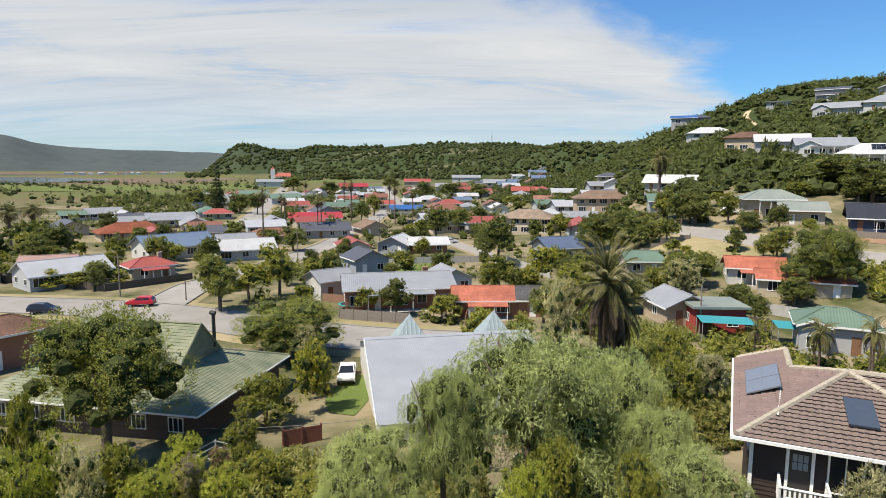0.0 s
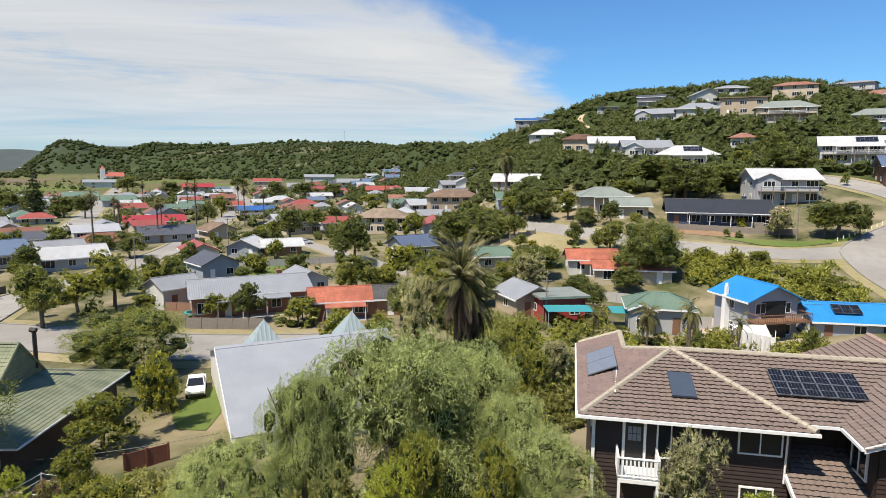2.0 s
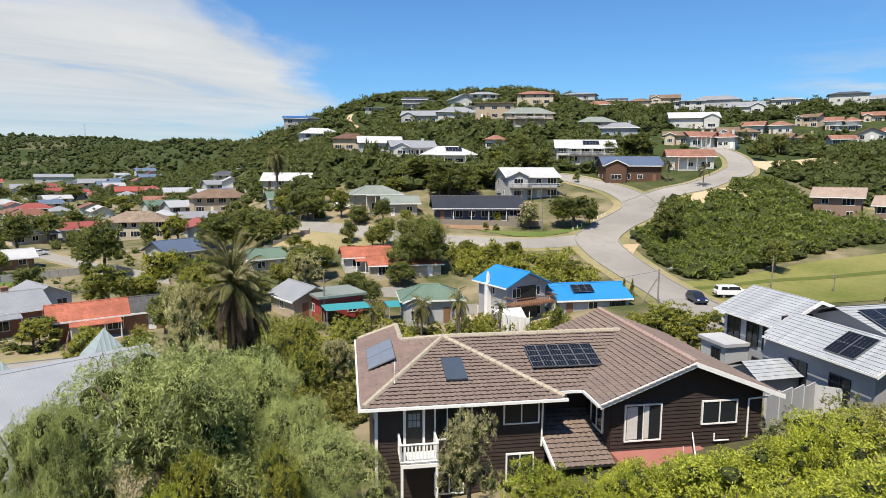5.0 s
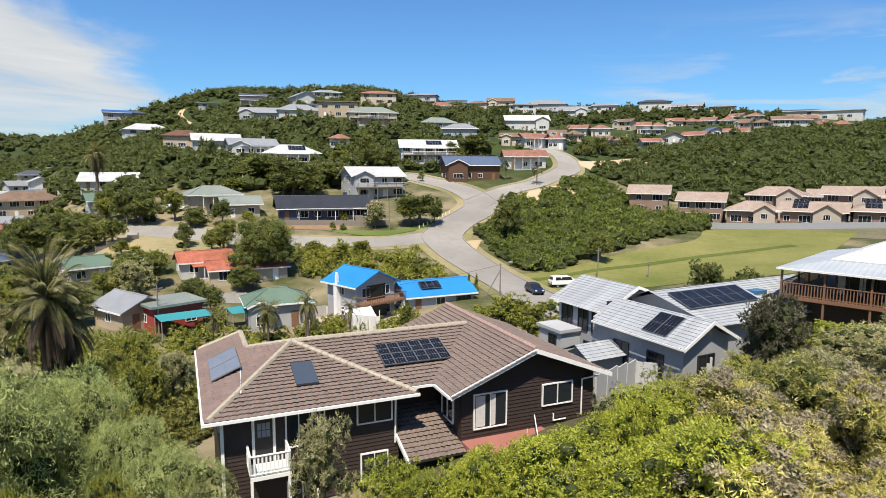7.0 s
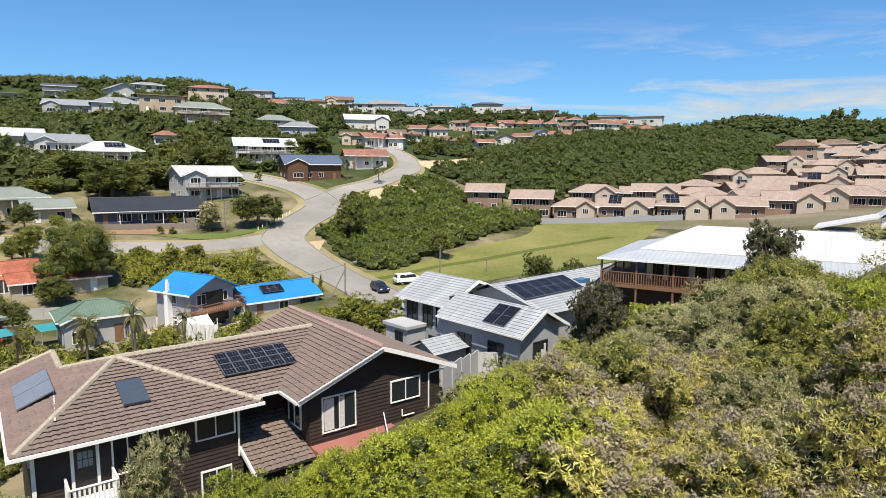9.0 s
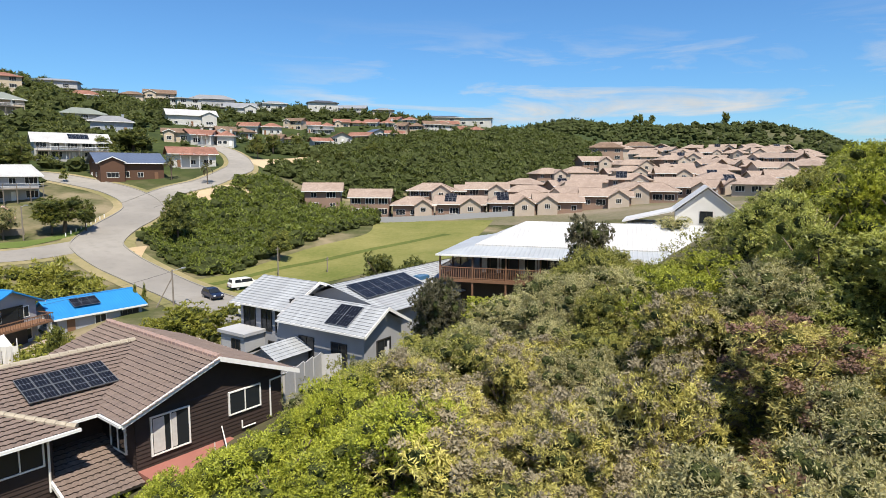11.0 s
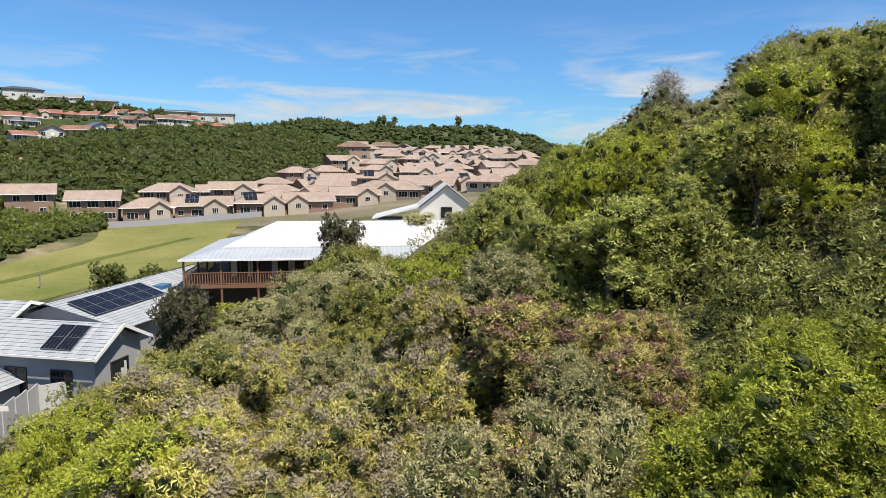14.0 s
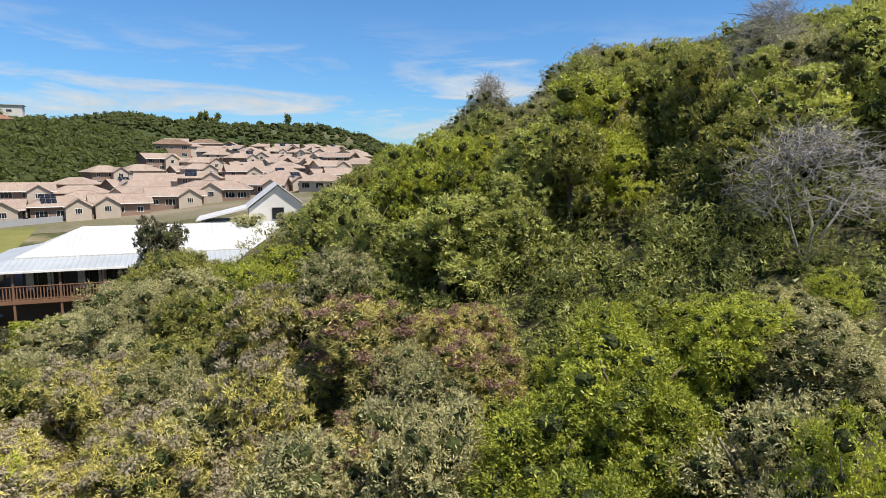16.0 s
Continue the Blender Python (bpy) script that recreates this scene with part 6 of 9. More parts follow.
house(103.2, 194.4, 29.5, -23, 14.2, 8.8, 3.6, 2.6, "gable", metal_roof((0.496, 0.496, 0.492), "X"), paint((0.378, 0.387, 0.396)), "grey house with pale low roof in the bush", seed=31, deck=True)
house(107.6, 180.0, 28.0, -19, 14.4, 8.9, 3.1, 3.2, "gable", metal_roof((0.266, 0.277, 0.295), "X"), paint((0.533, 0.533, 0.507)), "two-storey white house with pale blue-grey gables", seed=32, porch=2.0, wing=-1, deck=True, chimney=True)
house(112.4, 165.3, 25.2, -29, 16.3, 10.1, 3.7, 2.6, "hip", metal_roof((0.496, 0.496, 0.492), "X"), paint((0.533, 0.533, 0.507)), "white house with white hipped roof and verandah", seed=33, porch=2.0, deck=True, panels=5)
house(143.6, 180.1, 31.5, -39, 7.3, 5.5, 3.4, 2.0, "hip", tile_roof((0.32, 0.157, 0.115), (0.198, 0.097, 0.071), "X"), paint((0.533, 0.533, 0.507)), "white house with red tile roof in the bush", seed=34)
house(152.3, 144.6, 26.2, -40, 18.3, 10.5, 4.8, 3.6, "gable", metal_roof((0.496, 0.496, 0.492), "X"), paint((0.533, 0.533, 0.507)), "long white two-storey house with white roof", seed=35, porch=2.0, deck=True, panels=5)
house(142.3, 117.8, 20.8, -36, 15.6, 9.7, 4.5, 3.0, "gable", metal_roof((0.096, 0.128, 0.2), "X"), paint((0.112, 0.06, 0.039)), "dark timber house with blue-black metal roof", seed=36, wing=-1)
house(164.7, 114.1, 24.3, -45, 12.6, 7.8, 3.8, 2.8, "gable", tile_roof((0.32, 0.157, 0.115), (0.198, 0.097, 0.071), "X"), paint((0.533, 0.533, 0.507)), "white house with salmon tile roof beside the road", seed=37, porch=2.0, chimney=True)
house(154.2, 248.3, 44.8, -40, 17.2, 10.5, 3.4, 3.4, "gable", metal_roof((0.266, 0.277, 0.295), "X"), paint((0.378, 0.387, 0.396)), "grey house with pale roof on the ridge", seed=38, wing=-1)
house(166.4, 237.8, 46.5, -30, 17.8, 10.5, 3.2, 3.7, "hip", metal_roof((0.266, 0.277, 0.295), "X"), paint((0.533, 0.533, 0.507)), "pale house with grey roof on the ridge", seed=39)
house(177.0, 222.9, 46.4, -38, 17.0, 10.5, 6.5, 0.1, "flat", tile_roof((0.294, 0.224, 0.166), (0.182, 0.139, 0.103), "X"), paint((0.43, 0.344, 0.249)), "flat-roofed tan apartment block on the ridge", seed=40)
house(178.0, 201.6, 42.2, -35, 20.0, 10.5, 5.1, 3.5, "hip", metal_roof((0.23, 0.256, 0.224), "X"), paint((0.516, 0.43, 0.327)), "large beige house with grey hipped roof on the ridge", seed=41, porch=2.0, deck=True)
house(185.1, 261.1, 54.8, -15, 10.8, 11.9, 3.7, 3.9, "gable", metal_roof((0.266, 0.277, 0.295), "Y"), paint((0.533, 0.533, 0.507)), "white gabled house on the skyline", seed=42, chimney=True, along="y")
house(210.9, 232.2, 55.1, -42, 15.1, 9.4, 2.9, 3.4, "hip", tile_roof((0.23, 0.157, 0.112), (0.143, 0.097, 0.069), "X"), paint((0.516, 0.43, 0.327)), "tan house on the skyline", seed=43)
house(247.9, 239.8, 57.9, -46, 15.3, 9.5, 3.2, 0.1, "flat", metal_roof((0.259, 0.266, 0.281), "X"), paint((0.378, 0.387, 0.396)), "flat-roofed grey house on the skyline", seed=44, front=False)
house(239.0, 217.6, 52.5, -48, 13.4, 8.3, 3.3, 3.0, "hip", tile_roof((0.32, 0.157, 0.115), (0.198, 0.097, 0.071), "X"), paint((0.447, 0.387, 0.292)), "cream house with red-brown roof near the skyline", seed=45)
house(199.0, 183.0, 41.1, -37, 15.2, 9.4, 2.4, 3.4, "hip", metal_roof((0.23, 0.256, 0.224), "X"), paint((0.327, 0.327, 0.327)), "grey house with low hipped roof", seed=46, deck=True)
house(189.1, 161.7, 35.9, -49, 13.0, 8.0, 3.9, 2.9, "hip", metal_roof((0.259, 0.266, 0.281), "X"), paint((0.292, 0.327, 0.37)), "blue-grey house with hipped roof", seed=47, deck=True, chimney=True)
house(307.9, 230.9, 58.6, -53, 15.7, 9.8, 5.9, 3.5, "gable", tile_roof((0.23, 0.157, 0.112), (0.143, 0.097, 0.069), "X"), paint((0.516, 0.43, 0.327)), "beige two-storey house on the skyline", seed=48, wing=-1, deck=True, front=False)
house(240.9, 166.1, 41.6, -47, 19.5, 10.5, 4.5, 3.8, "gable", metal_roof((0.496, 0.496, 0.492), "X"), paint((0.533, 0.533, 0.507)), "white modern house of stacked blocks", seed=49, wing=1, deck=True)
house(323.8, 208.8, 58.4, -57, 23.8, 10.5, 4.3, 3.8, "hip", metal_roof((0.259, 0.266, 0.281), "X"), paint((0.378, 0.387, 0.396)), "grey house with broad roof on the skyline", seed=50, deck=True, front=False)
house(333.4, 193.1, 56.9, -60, 20.2, 10.5, 3.9, 0.1, "flat", metal_roof((0.496, 0.496, 0.492), "X"), paint((0.533, 0.533, 0.507)), "white house on the skyline", seed=51, front=False)
house(174.7, 284.3, 55.0, -32, 15.8, 9.8, 2.7, 3.5, "gable", metal_roof((0.08, 0.084, 0.1), "X"), paint((0.327, 0.327, 0.327)), "dark-roofed house on the skyline", seed=53)
house(126.2, 328.0, 44.9, -21, 13.3, 8.2, 2.4, 3.0, "gable", metal_roof((0.08, 0.084, 0.1), "X"), paint((0.112, 0.06, 0.039)), "dark house on the shoulder of the hill", seed=55, front=False)
house(194.4, 139.6, 33.0, -52, 9.2, 5.7, 3.3, 2.1, "gable", tile_roof((0.23, 0.157, 0.112), (0.143, 0.097, 0.069), "X"), paint((0.516, 0.43, 0.327)), "townhouse with tan tile roof", seed=56, wing=-1)
house(200.2, 132.1, 31.8, -78, 5.7, 7.0, 3.7, 2.7, "gable", tile_roof((0.32, 0.157, 0.115), (0.198, 0.097, 0.071), "X"), paint((0.533, 0.533, 0.507)), "townhouse with salmon tile roof", seed=57, chimney=True)
house(204.6, 126.7, 31.8, -66, 5.7, 7.0, 3.7, 2.7, "hip", tile_roof((0.32, 0.157, 0.115), (0.198, 0.097, 0.071), "X"), paint((0.533, 0.533, 0.507)), "townhouse with salmon tile roof", seed=257, chimney=True)
house(229.5, 142.6, 36.1, -49, 7.0, 7.0, 2.6, 3.3, "gable", tile_roof((0.23, 0.157, 0.112), (0.143, 0.097, 0.069), "X"), paint((0.533, 0.533, 0.507)), "townhouse with tan tile roof and white gable", seed=58, wing=-1)
house(237.1, 138.8, 36.1, -37, 7.0, 7.0, 2.6, 3.3, "hip", tile_roof((0.23, 0.157, 0.112), (0.143, 0.097, 0.069), "X"), paint((0.533, 0.533, 0.507)), "townhouse with tan tile roof and white gable", seed=258)
house(261.3, 150.1, 39.4, -74, 8.6, 7.0, 3.3, 3.8, "gable", tile_roof((0.32, 0.157, 0.115), (0.198, 0.097, 0.071), "X"), paint((0.533, 0.533, 0.507)), "townhouse with red tile roof", seed=59)
house(267.3, 141.9, 39.4, -62, 8.6, 7.0, 3.3, 3.8, "hip", tile_roof((0.32, 0.157, 0.115), (0.198, 0.097, 0.071), "X"), paint((0.533, 0.533, 0.507)), "townhouse with red tile roof", seed=259)
house(294.1, 142.9, 42.9, -94, 9.4, 5.8, 4.9, 2.1, "gable", tile_roof((0.23, 0.157, 0.112), (0.143, 0.097, 0.069), "X"), paint((0.516, 0.43, 0.327)), "tall townhouse with tan roof", seed=60, wing=-1)
house(290.9, 131.7, 41.2, -65, 5.9, 7.0, 4.0, 2.8, "gable", tile_roof((0.32, 0.157, 0.115), (0.198, 0.097, 0.071), "X"), paint((0.533, 0.533, 0.507)), "townhouse with orange tile roof", seed=61)
house(296.5, 127.1, 41.2, -53, 5.9, 7.0, 4.0, 2.8, "hip", tile_roof((0.32, 0.157, 0.115), (0.198, 0.097, 0.071), "X"), paint((0.533, 0.533, 0.507)), "townhouse with orange tile roof", seed=261)
house(240.6, 125.5, 33.2, -85, 5.7, 7.0, 3.0, 2.7, "gable", tile_roof((0.23, 0.157, 0.112), (0.143, 0.097, 0.069), "X"), paint((0.516, 0.43, 0.327)), "townhouse with tan tile roof above a bare bank", seed=62, wing=-1, chimney=True)
house(244.2, 119.5, 33.2, -73, 5.7, 7.0, 3.0, 2.7, "hip", tile_roof((0.23, 0.157, 0.112), (0.143, 0.097, 0.069), "X"), paint((0.516, 0.43, 0.327)), "townhouse with tan tile roof above a bare bank", seed=262, chimney=True)
house(252.2, 111.1, 33.3, -45, 8.2, 5.5, 2.5, 2.0, "gable", tile_roof((0.32, 0.157, 0.115), (0.198, 0.097, 0.071), "X"), paint((0.533, 0.533, 0.507)), "townhouse with orange roof above a bare bank", seed=63)
house(268.7, 108.6, 35.3, -60, 9.3, 10.2, 2.6, 3.1, "gable", tile_roof((0.32, 0.157, 0.115), (0.198, 0.097, 0.071), "Y"), paint((0.533, 0.533, 0.507)), "white gabled townhouse in a row", seed=64, along="y")
house(278.2, 101.9, 36.7, -95, 10.3, 6.4, 2.6, 2.3, "gable", tile_roof((0.32, 0.157, 0.115), (0.198, 0.097, 0.071), "X"), paint((0.533, 0.533, 0.507)), "townhouse with salmon roof", seed=65)
house(313.4, 125.8, 45.0, -63, 7.8, 7.0, 3.0, 3.5, "gable", tile_roof((0.32, 0.157, 0.115), (0.198, 0.097, 0.071), "X"), paint((0.516, 0.43, 0.327)), "townhouse with red-brown roof", seed=66, wing=-1, front=False)
house(320.2, 119.6, 45.0, -51, 7.8, 7.0, 3.0, 3.5, "hip", tile_roof((0.32, 0.157, 0.115), (0.198, 0.097, 0.071), "X"), paint((0.516, 0.43, 0.327)), "townhouse with red-brown roof", seed=266, front=False)
house(323.5, 112.2, 45.7, -89, 7.1, 7.0, 2.7, 3.4, "gable", tile_roof((0.32, 0.157, 0.115), (0.198, 0.097, 0.071), "X"), paint((0.533, 0.533, 0.507)), "townhouse with orange roof", seed=67, chimney=True, front=False)
house(326.9, 104.4, 45.7, -77, 7.1, 7.0, 2.7, 3.4, "hip", tile_roof((0.32, 0.157, 0.115), (0.198, 0.097, 0.071), "X"), paint((0.533, 0.533, 0.507)), "townhouse with orange roof", seed=267, chimney=True, front=False)
house(292.6, 99.6, 38.9, -45, 7.2, 7.9, 2.5, 2.6, "gable", metal_roof((0.096, 0.128, 0.2), "Y"), paint((0.533, 0.533, 0.507)), "grey gabled townhouse in a row", seed=68, along="y")
house(293.3, 90.4, 38.7, -70, 8.9, 5.5, 2.4, 2.0, "gable", tile_roof((0.32, 0.157, 0.115), (0.198, 0.097, 0.071), "X"), paint((0.533, 0.533, 0.507)), "white townhouse with orange roof", seed=69)
house(303.7, 89.1, 40.3, -100, 5.6, 7.0, 5.0, 2.7, "gable", tile_roof((0.23, 0.157, 0.112), (0.143, 0.097, 0.069), "X"), paint((0.516, 0.43, 0.327)), "large townhouse with tan roof", seed=70, wing=-1)
house(305.7, 82.5, 40.3, -88, 5.6, 7.0, 5.0, 2.7, "hip", tile_roof((0.23, 0.157, 0.112), (0.143, 0.097, 0.069), "X"), paint((0.516, 0.43, 0.327)), "large townhouse with tan roof", seed=270)
house(317.6, 78.4, 41.8, -66, 7.4, 7.0, 5.0, 3.5, "gable", tile_roof((0.23, 0.157, 0.112), (0.143, 0.097, 0.069), "X"), paint((0.533, 0.533, 0.507)), "white townhouse with tan roof", seed=71)
house(324.0, 72.2, 41.8, -54, 7.4, 7.0, 5.0, 3.5, "hip", tile_roof((0.23, 0.157, 0.112), (0.143, 0.097, 0.069), "X"), paint((0.533, 0.533, 0.507)), "white townhouse with tan roof", seed=271)
house(329.8, 65.9, 41.8, -91, 7.8, 7.0, 3.0, 3.1, "gable", tile_roof((0.32, 0.157, 0.115), (0.198, 0.097, 0.071), "X"), paint((0.516, 0.43, 0.327)), "townhouse with red-brown roof at the edge of the bush", seed=72, wing=-1, chimney=True, front=False)
house(333.0, 57.1, 41.8, -79, 7.8, 7.0, 3.0, 3.1, "hip", tile_roof((0.32, 0.157, 0.115), (0.198, 0.097, 0.071), "X"), paint((0.516, 0.43, 0.327)), "townhouse with red-brown roof at the edge of the bush", seed=272, chimney=True, front=False)
house(351.6, 107.2, 49.8, -109, 7.0, 7.0, 2.4, 2.7, "gable", tile_roof((0.32, 0.157, 0.115), (0.198, 0.097, 0.071), "X"), paint((0.533, 0.533, 0.507)), "townhouse with red roof on the crest", seed=73, front=False)
house(352.2, 98.8, 49.8, -97, 7.0, 7.0, 2.4, 2.7, "hip", tile_roof((0.32, 0.157, 0.115), (0.198, 0.097, 0.071), "X"), paint((0.533, 0.533, 0.507)), "townhouse with red roof on the crest", seed=273, front=False)
house(-151.3, 270.3, 2.0, 41, 14.0, 8.7, 2.5, 2.4, "gable", metal_roof((0.259, 0.266, 0.281), "X"), paint((0.378, 0.387, 0.396)), "house with grey metal roof near the marsh", seed=75)
house(-158.3, 259.1, 2.0, 41, 9.3, 5.8, 2.4, 1.7, "gable", metal_roof((0.128, 0.192, 0.141), "X"), paint((0.447, 0.387, 0.292)), "house with green metal roof near the marsh", seed=76)
house(-98.7, 265.4, 2.6, 20, 11.1, 6.9, 2.4, 2.2, "hip", metal_roof((0.333, 0.077, 0.058), "X"), paint((0.447, 0.387, 0.292)), "house with dull red roof", seed=77, chimney=True)
house(-115.7, 224.9, 2.4, 37, 9.8, 6.1, 2.4, 2.2, "gable", metal_roof((0.259, 0.266, 0.281), "X"), paint((0.533, 0.533, 0.507)), "white house with grey roof", seed=78)
house(-103.9, 230.4, 2.5, 32, 16.1, 10.0, 2.9, 2.1, "gable", metal_roof((0.266, 0.277, 0.295), "X"), paint((0.533, 0.533, 0.507)), "white house with pale grey roof", seed=79)
house(-100.6, 383.1, 2.3, 21, 16.8, 10.4, 3.8, 2.9, "gable", metal_roof((0.128, 0.192, 0.141), "X"), paint((0.378, 0.387, 0.396)), "house with green metal roof", seed=80, front=False)
house(-53.7, 268.4, 2.7, 31, 9.8, 10.7, 2.9, 3.3, "gable", metal_roof((0.08, 0.084, 0.1), "Y"), paint((0.378, 0.387, 0.396)), "house with dark gabled roof", seed=81, along="y")
house(-81.5, 538.6, 3.5, 14, 23.3, 10.5, 5.3, 3.8, "gable", metal_roof((0.352, 0.038, 0.045), "X"), paint((0.447, 0.387, 0.292)), "house with red roof in the far town", seed=82, chimney=True, front=False)
house(-29.4, 605.3, 6.1, 3, 24.9, 10.5, 6.0, 3.8, "gable", metal_roof((0.333, 0.077, 0.058), "X"), paint((0.447, 0.387, 0.292)), "house with red roof in the far town", seed=83, front=False)
house(-19.8, 296.8, 3.0, 4, 14.4, 8.9, 2.4, 1.6, "gable", metal_roof((0.032, 0.109, 0.307), "X"), paint((0.447, 0.387, 0.292)), "house with blue roof in the far town", seed=84)
house(-0.3, 505.9, 6.0, 0, 18.3, 10.5, 4.1, 3.8, "gable", metal_roof((0.259, 0.266, 0.281), "X"), paint((0.533, 0.533, 0.507)), "white house in the far town", seed=85, front=False)
house(19.8, 655.0, 11.4, -2, 28.8, 10.5, 4.1, 3.8, "gable", metal_roof((0.266, 0.277, 0.295), "X"), paint((0.533, 0.533, 0.507)), "pale house in the far town", seed=86, front=False)
house(-34.0, 325.2, 2.9, 14, 11.5, 7.1, 3.0, 2.6, "gable", metal_roof((0.333, 0.077, 0.058), "X"), paint((0.447, 0.387, 0.292)), "house with red roof among trees", seed=87, chimney=True)
house(-7.2, 216.8, 3.0, 22, 6.0, 7.0, 2.4, 1.9, "gable", metal_roof((0.266, 0.277, 0.295), "Y"), paint((0.533, 0.533, 0.507)), "small white gabled house", seed=88, along="y")
house(-208.6, 741.3, 1.9, 16, 37.6, 10.5, 6.7, 3.8, "gable", metal_roof((0.266, 0.277, 0.295), "X"), paint((0.533, 0.533, 0.507)), "pale house beside the long street", seed=89, front=False)
house(47.1, 377.1, 9.2, -7, 15.1, 9.4, 2.4, 2.6, "gable", metal_roof((0.333, 0.077, 0.058), "X"), paint((0.43, 0.344, 0.249)), "house with red roof near the hill", seed=90, front=False)
house(39.5, 505.4, 10.8, -4, 19.7, 10.5, 2.7, 3.5, "gable", metal_roof((0.259, 0.266, 0.281), "X"), paint((0.533, 0.533, 0.507)), "pale house near the hill", seed=91, front=False)
house(46.6, 294.2, 7.9, -9, 9.8, 6.0, 2.4, 2.0, "gable", tile_roof((0.32, 0.157, 0.115), (0.198, 0.097, 0.071), "X"), paint((0.43, 0.344, 0.249)), "house with red-tan roof near the hill", seed=92, chimney=True)
house(-144.6, 462.5, 1.9, 17, 20.1, 10.5, 3.4, 3.2, "gable", metal_roof((0.128, 0.192, 0.141), "X"), paint((0.447, 0.387, 0.292)), "green-roofed house near the pine", seed=93, front=False)
house(-47.7, 64.3, 3.0, 57, 7.3, 5.5, 3.8, 1.5, "hip", tile_roof((0.16, 0.09, 0.064), (0.099, 0.056, 0.04), "X"), paint((0.284, 0.146, 0.095)), "brick house with brown hipped tile roof beside the street", seed=94)
house(33.6, 76.8, 4.2, -2, 6.0, 5.5, 3.0, 0.1, "flat", metal_roof((0.23, 0.256, 0.224), "X"), paint((0.361, 0.06, 0.052)), "red-walled house with flat grey-green roof", seed=95)
house(43.5, 68.0, 4.2, -25, 7.5, 5.5, 3.1, 2.0, "hip", metal_roof((0.128, 0.192, 0.141), "X"), paint((0.378, 0.387, 0.396)), "grey house with mossy green gabled roof", seed=96, wing=-1)
house(318.3, -10.6, 28.7, -92, 16.2, 10.0, 6.1, 3.6, "hip", tile_roof((0.23, 0.157, 0.112), (0.143, 0.097, 0.069), "X"), paint((0.361, 0.249, 0.189)), "tall tan apartment block on the rise", seed=98)
house(400.1, -32.2, 32.1, -95, 18.4, 10.5, 6.3, 3.8, "hip", tile_roof((0.23, 0.157, 0.112), (0.143, 0.097, 0.069), "X"), paint((0.361, 0.249, 0.189)), "tan apartment block on the rise", seed=99, front=False)
house(178.5, 239.7, 50.7, -37, 8.4, 5.5, 2.5, 0.1, "flat", metal_roof((0.266, 0.277, 0.295), "X"), paint((0.533, 0.533, 0.507)), "pale terrace house on the ridge", seed=100)
house(286.0, 229.6, 56.2, -51, 10.4, 6.4, 2.5, 2.3, "hip", metal_roof((0.23, 0.256, 0.224), "X"), paint((0.447, 0.387, 0.292)), "small cream house with a deck on the ridge", seed=101, deck=True, front=False)
house(294.6, 210.0, 54.8, -55, 7.6, 5.5, 5.3, 0.1, "flat", metal_roof((0.496, 0.496, 0.492), "X"), paint((0.533, 0.533, 0.507)), "white boxy house on the ridge", seed=102, chimney=True, front=False)
house(313.5, 185.0, 53.3, -59, 16.2, 10.0, 3.4, 3.6, "gable", metal_roof((0.266, 0.277, 0.295), "X"), paint((0.533, 0.533, 0.507)), "pale house with grey roof on the ridge", seed=103, wing=1, front=False)
house(160.3, 303.9, 54.1, -28, 13.1, 8.1, 2.4, 0.1, "flat", metal_roof((0.23, 0.256, 0.224), "X"), paint((0.378, 0.387, 0.396)), "low flat-roofed house in the hilltop bush", seed=106, front=False)
house(197.5, 134.1, 32.2, -30, 7.8, 7.0, 3.3, 3.2, "gable", tile_roof((0.32, 0.157, 0.115), (0.198, 0.097, 0.071), "X"), paint((0.533, 0.533, 0.507)), "long townhouse with salmon roof and verandah", seed=107, porch=2.0, chimney=True)
house(206.7, 132.7, 32.2, -18, 7.8, 7.0, 3.3, 3.2, "hip", tile_roof((0.32, 0.157, 0.115), (0.198, 0.097, 0.071), "X"), paint((0.533, 0.533, 0.507)), "long townhouse with salmon roof and verandah", seed=307, porch=2.0, chimney=True)
house(289.8, 126.5, 40.5, -66, 7.3, 5.5, 2.4, 0.1, "flat", metal_roof((0.496, 0.496, 0.492), "X"), paint((0.533, 0.533, 0.507)), "small white flat-roofed outbuilding", seed=108)
house(309.4, 82.4, 40.9, -92, 6.0, 7.0, 3.5, 2.2, "gable", tile_roof((0.23, 0.157, 0.112), (0.143, 0.097, 0.069), "Y"), paint((0.533, 0.533, 0.507)), "white gabled townhouse in the row", seed=109, wing=1, along="y")
house(352.6, 76.3, 46.5, -58, 10.3, 6.4, 3.3, 2.3, "gable", tile_roof((0.32, 0.157, 0.115), (0.198, 0.097, 0.071), "X"), paint((0.533, 0.533, 0.507)), "white townhouse with salmon roof", seed=110, wing=-1, deck=True, front=False)
house(244.2, 236.6, 59.6, -56, 17.7, 9.5, 3.5, 1.2, "hip", metal_roof((0.266, 0.277, 0.295), "X"), paint((0.378, 0.387, 0.396)), "low grey-roofed house on the skyline", seed=120, front=False, deck=True)
house(272.3, 235.5, 58.6, -52, 9.9, 5.9, 3.4, 1.2, "gable", metal_roof((0.08, 0.084, 0.1), "X"), paint((0.533, 0.533, 0.507)), "small white house with dark roof on the skyline", seed=121, front=False)
house(357.5, 155.9, 58.9, -62, 17.5, 9.5, 4.7, 1.4, "hip", metal_roof((0.08, 0.084, 0.1), "X"), paint((0.533, 0.533, 0.507)), "white house with dark roof on the crest", seed=122, front=False)
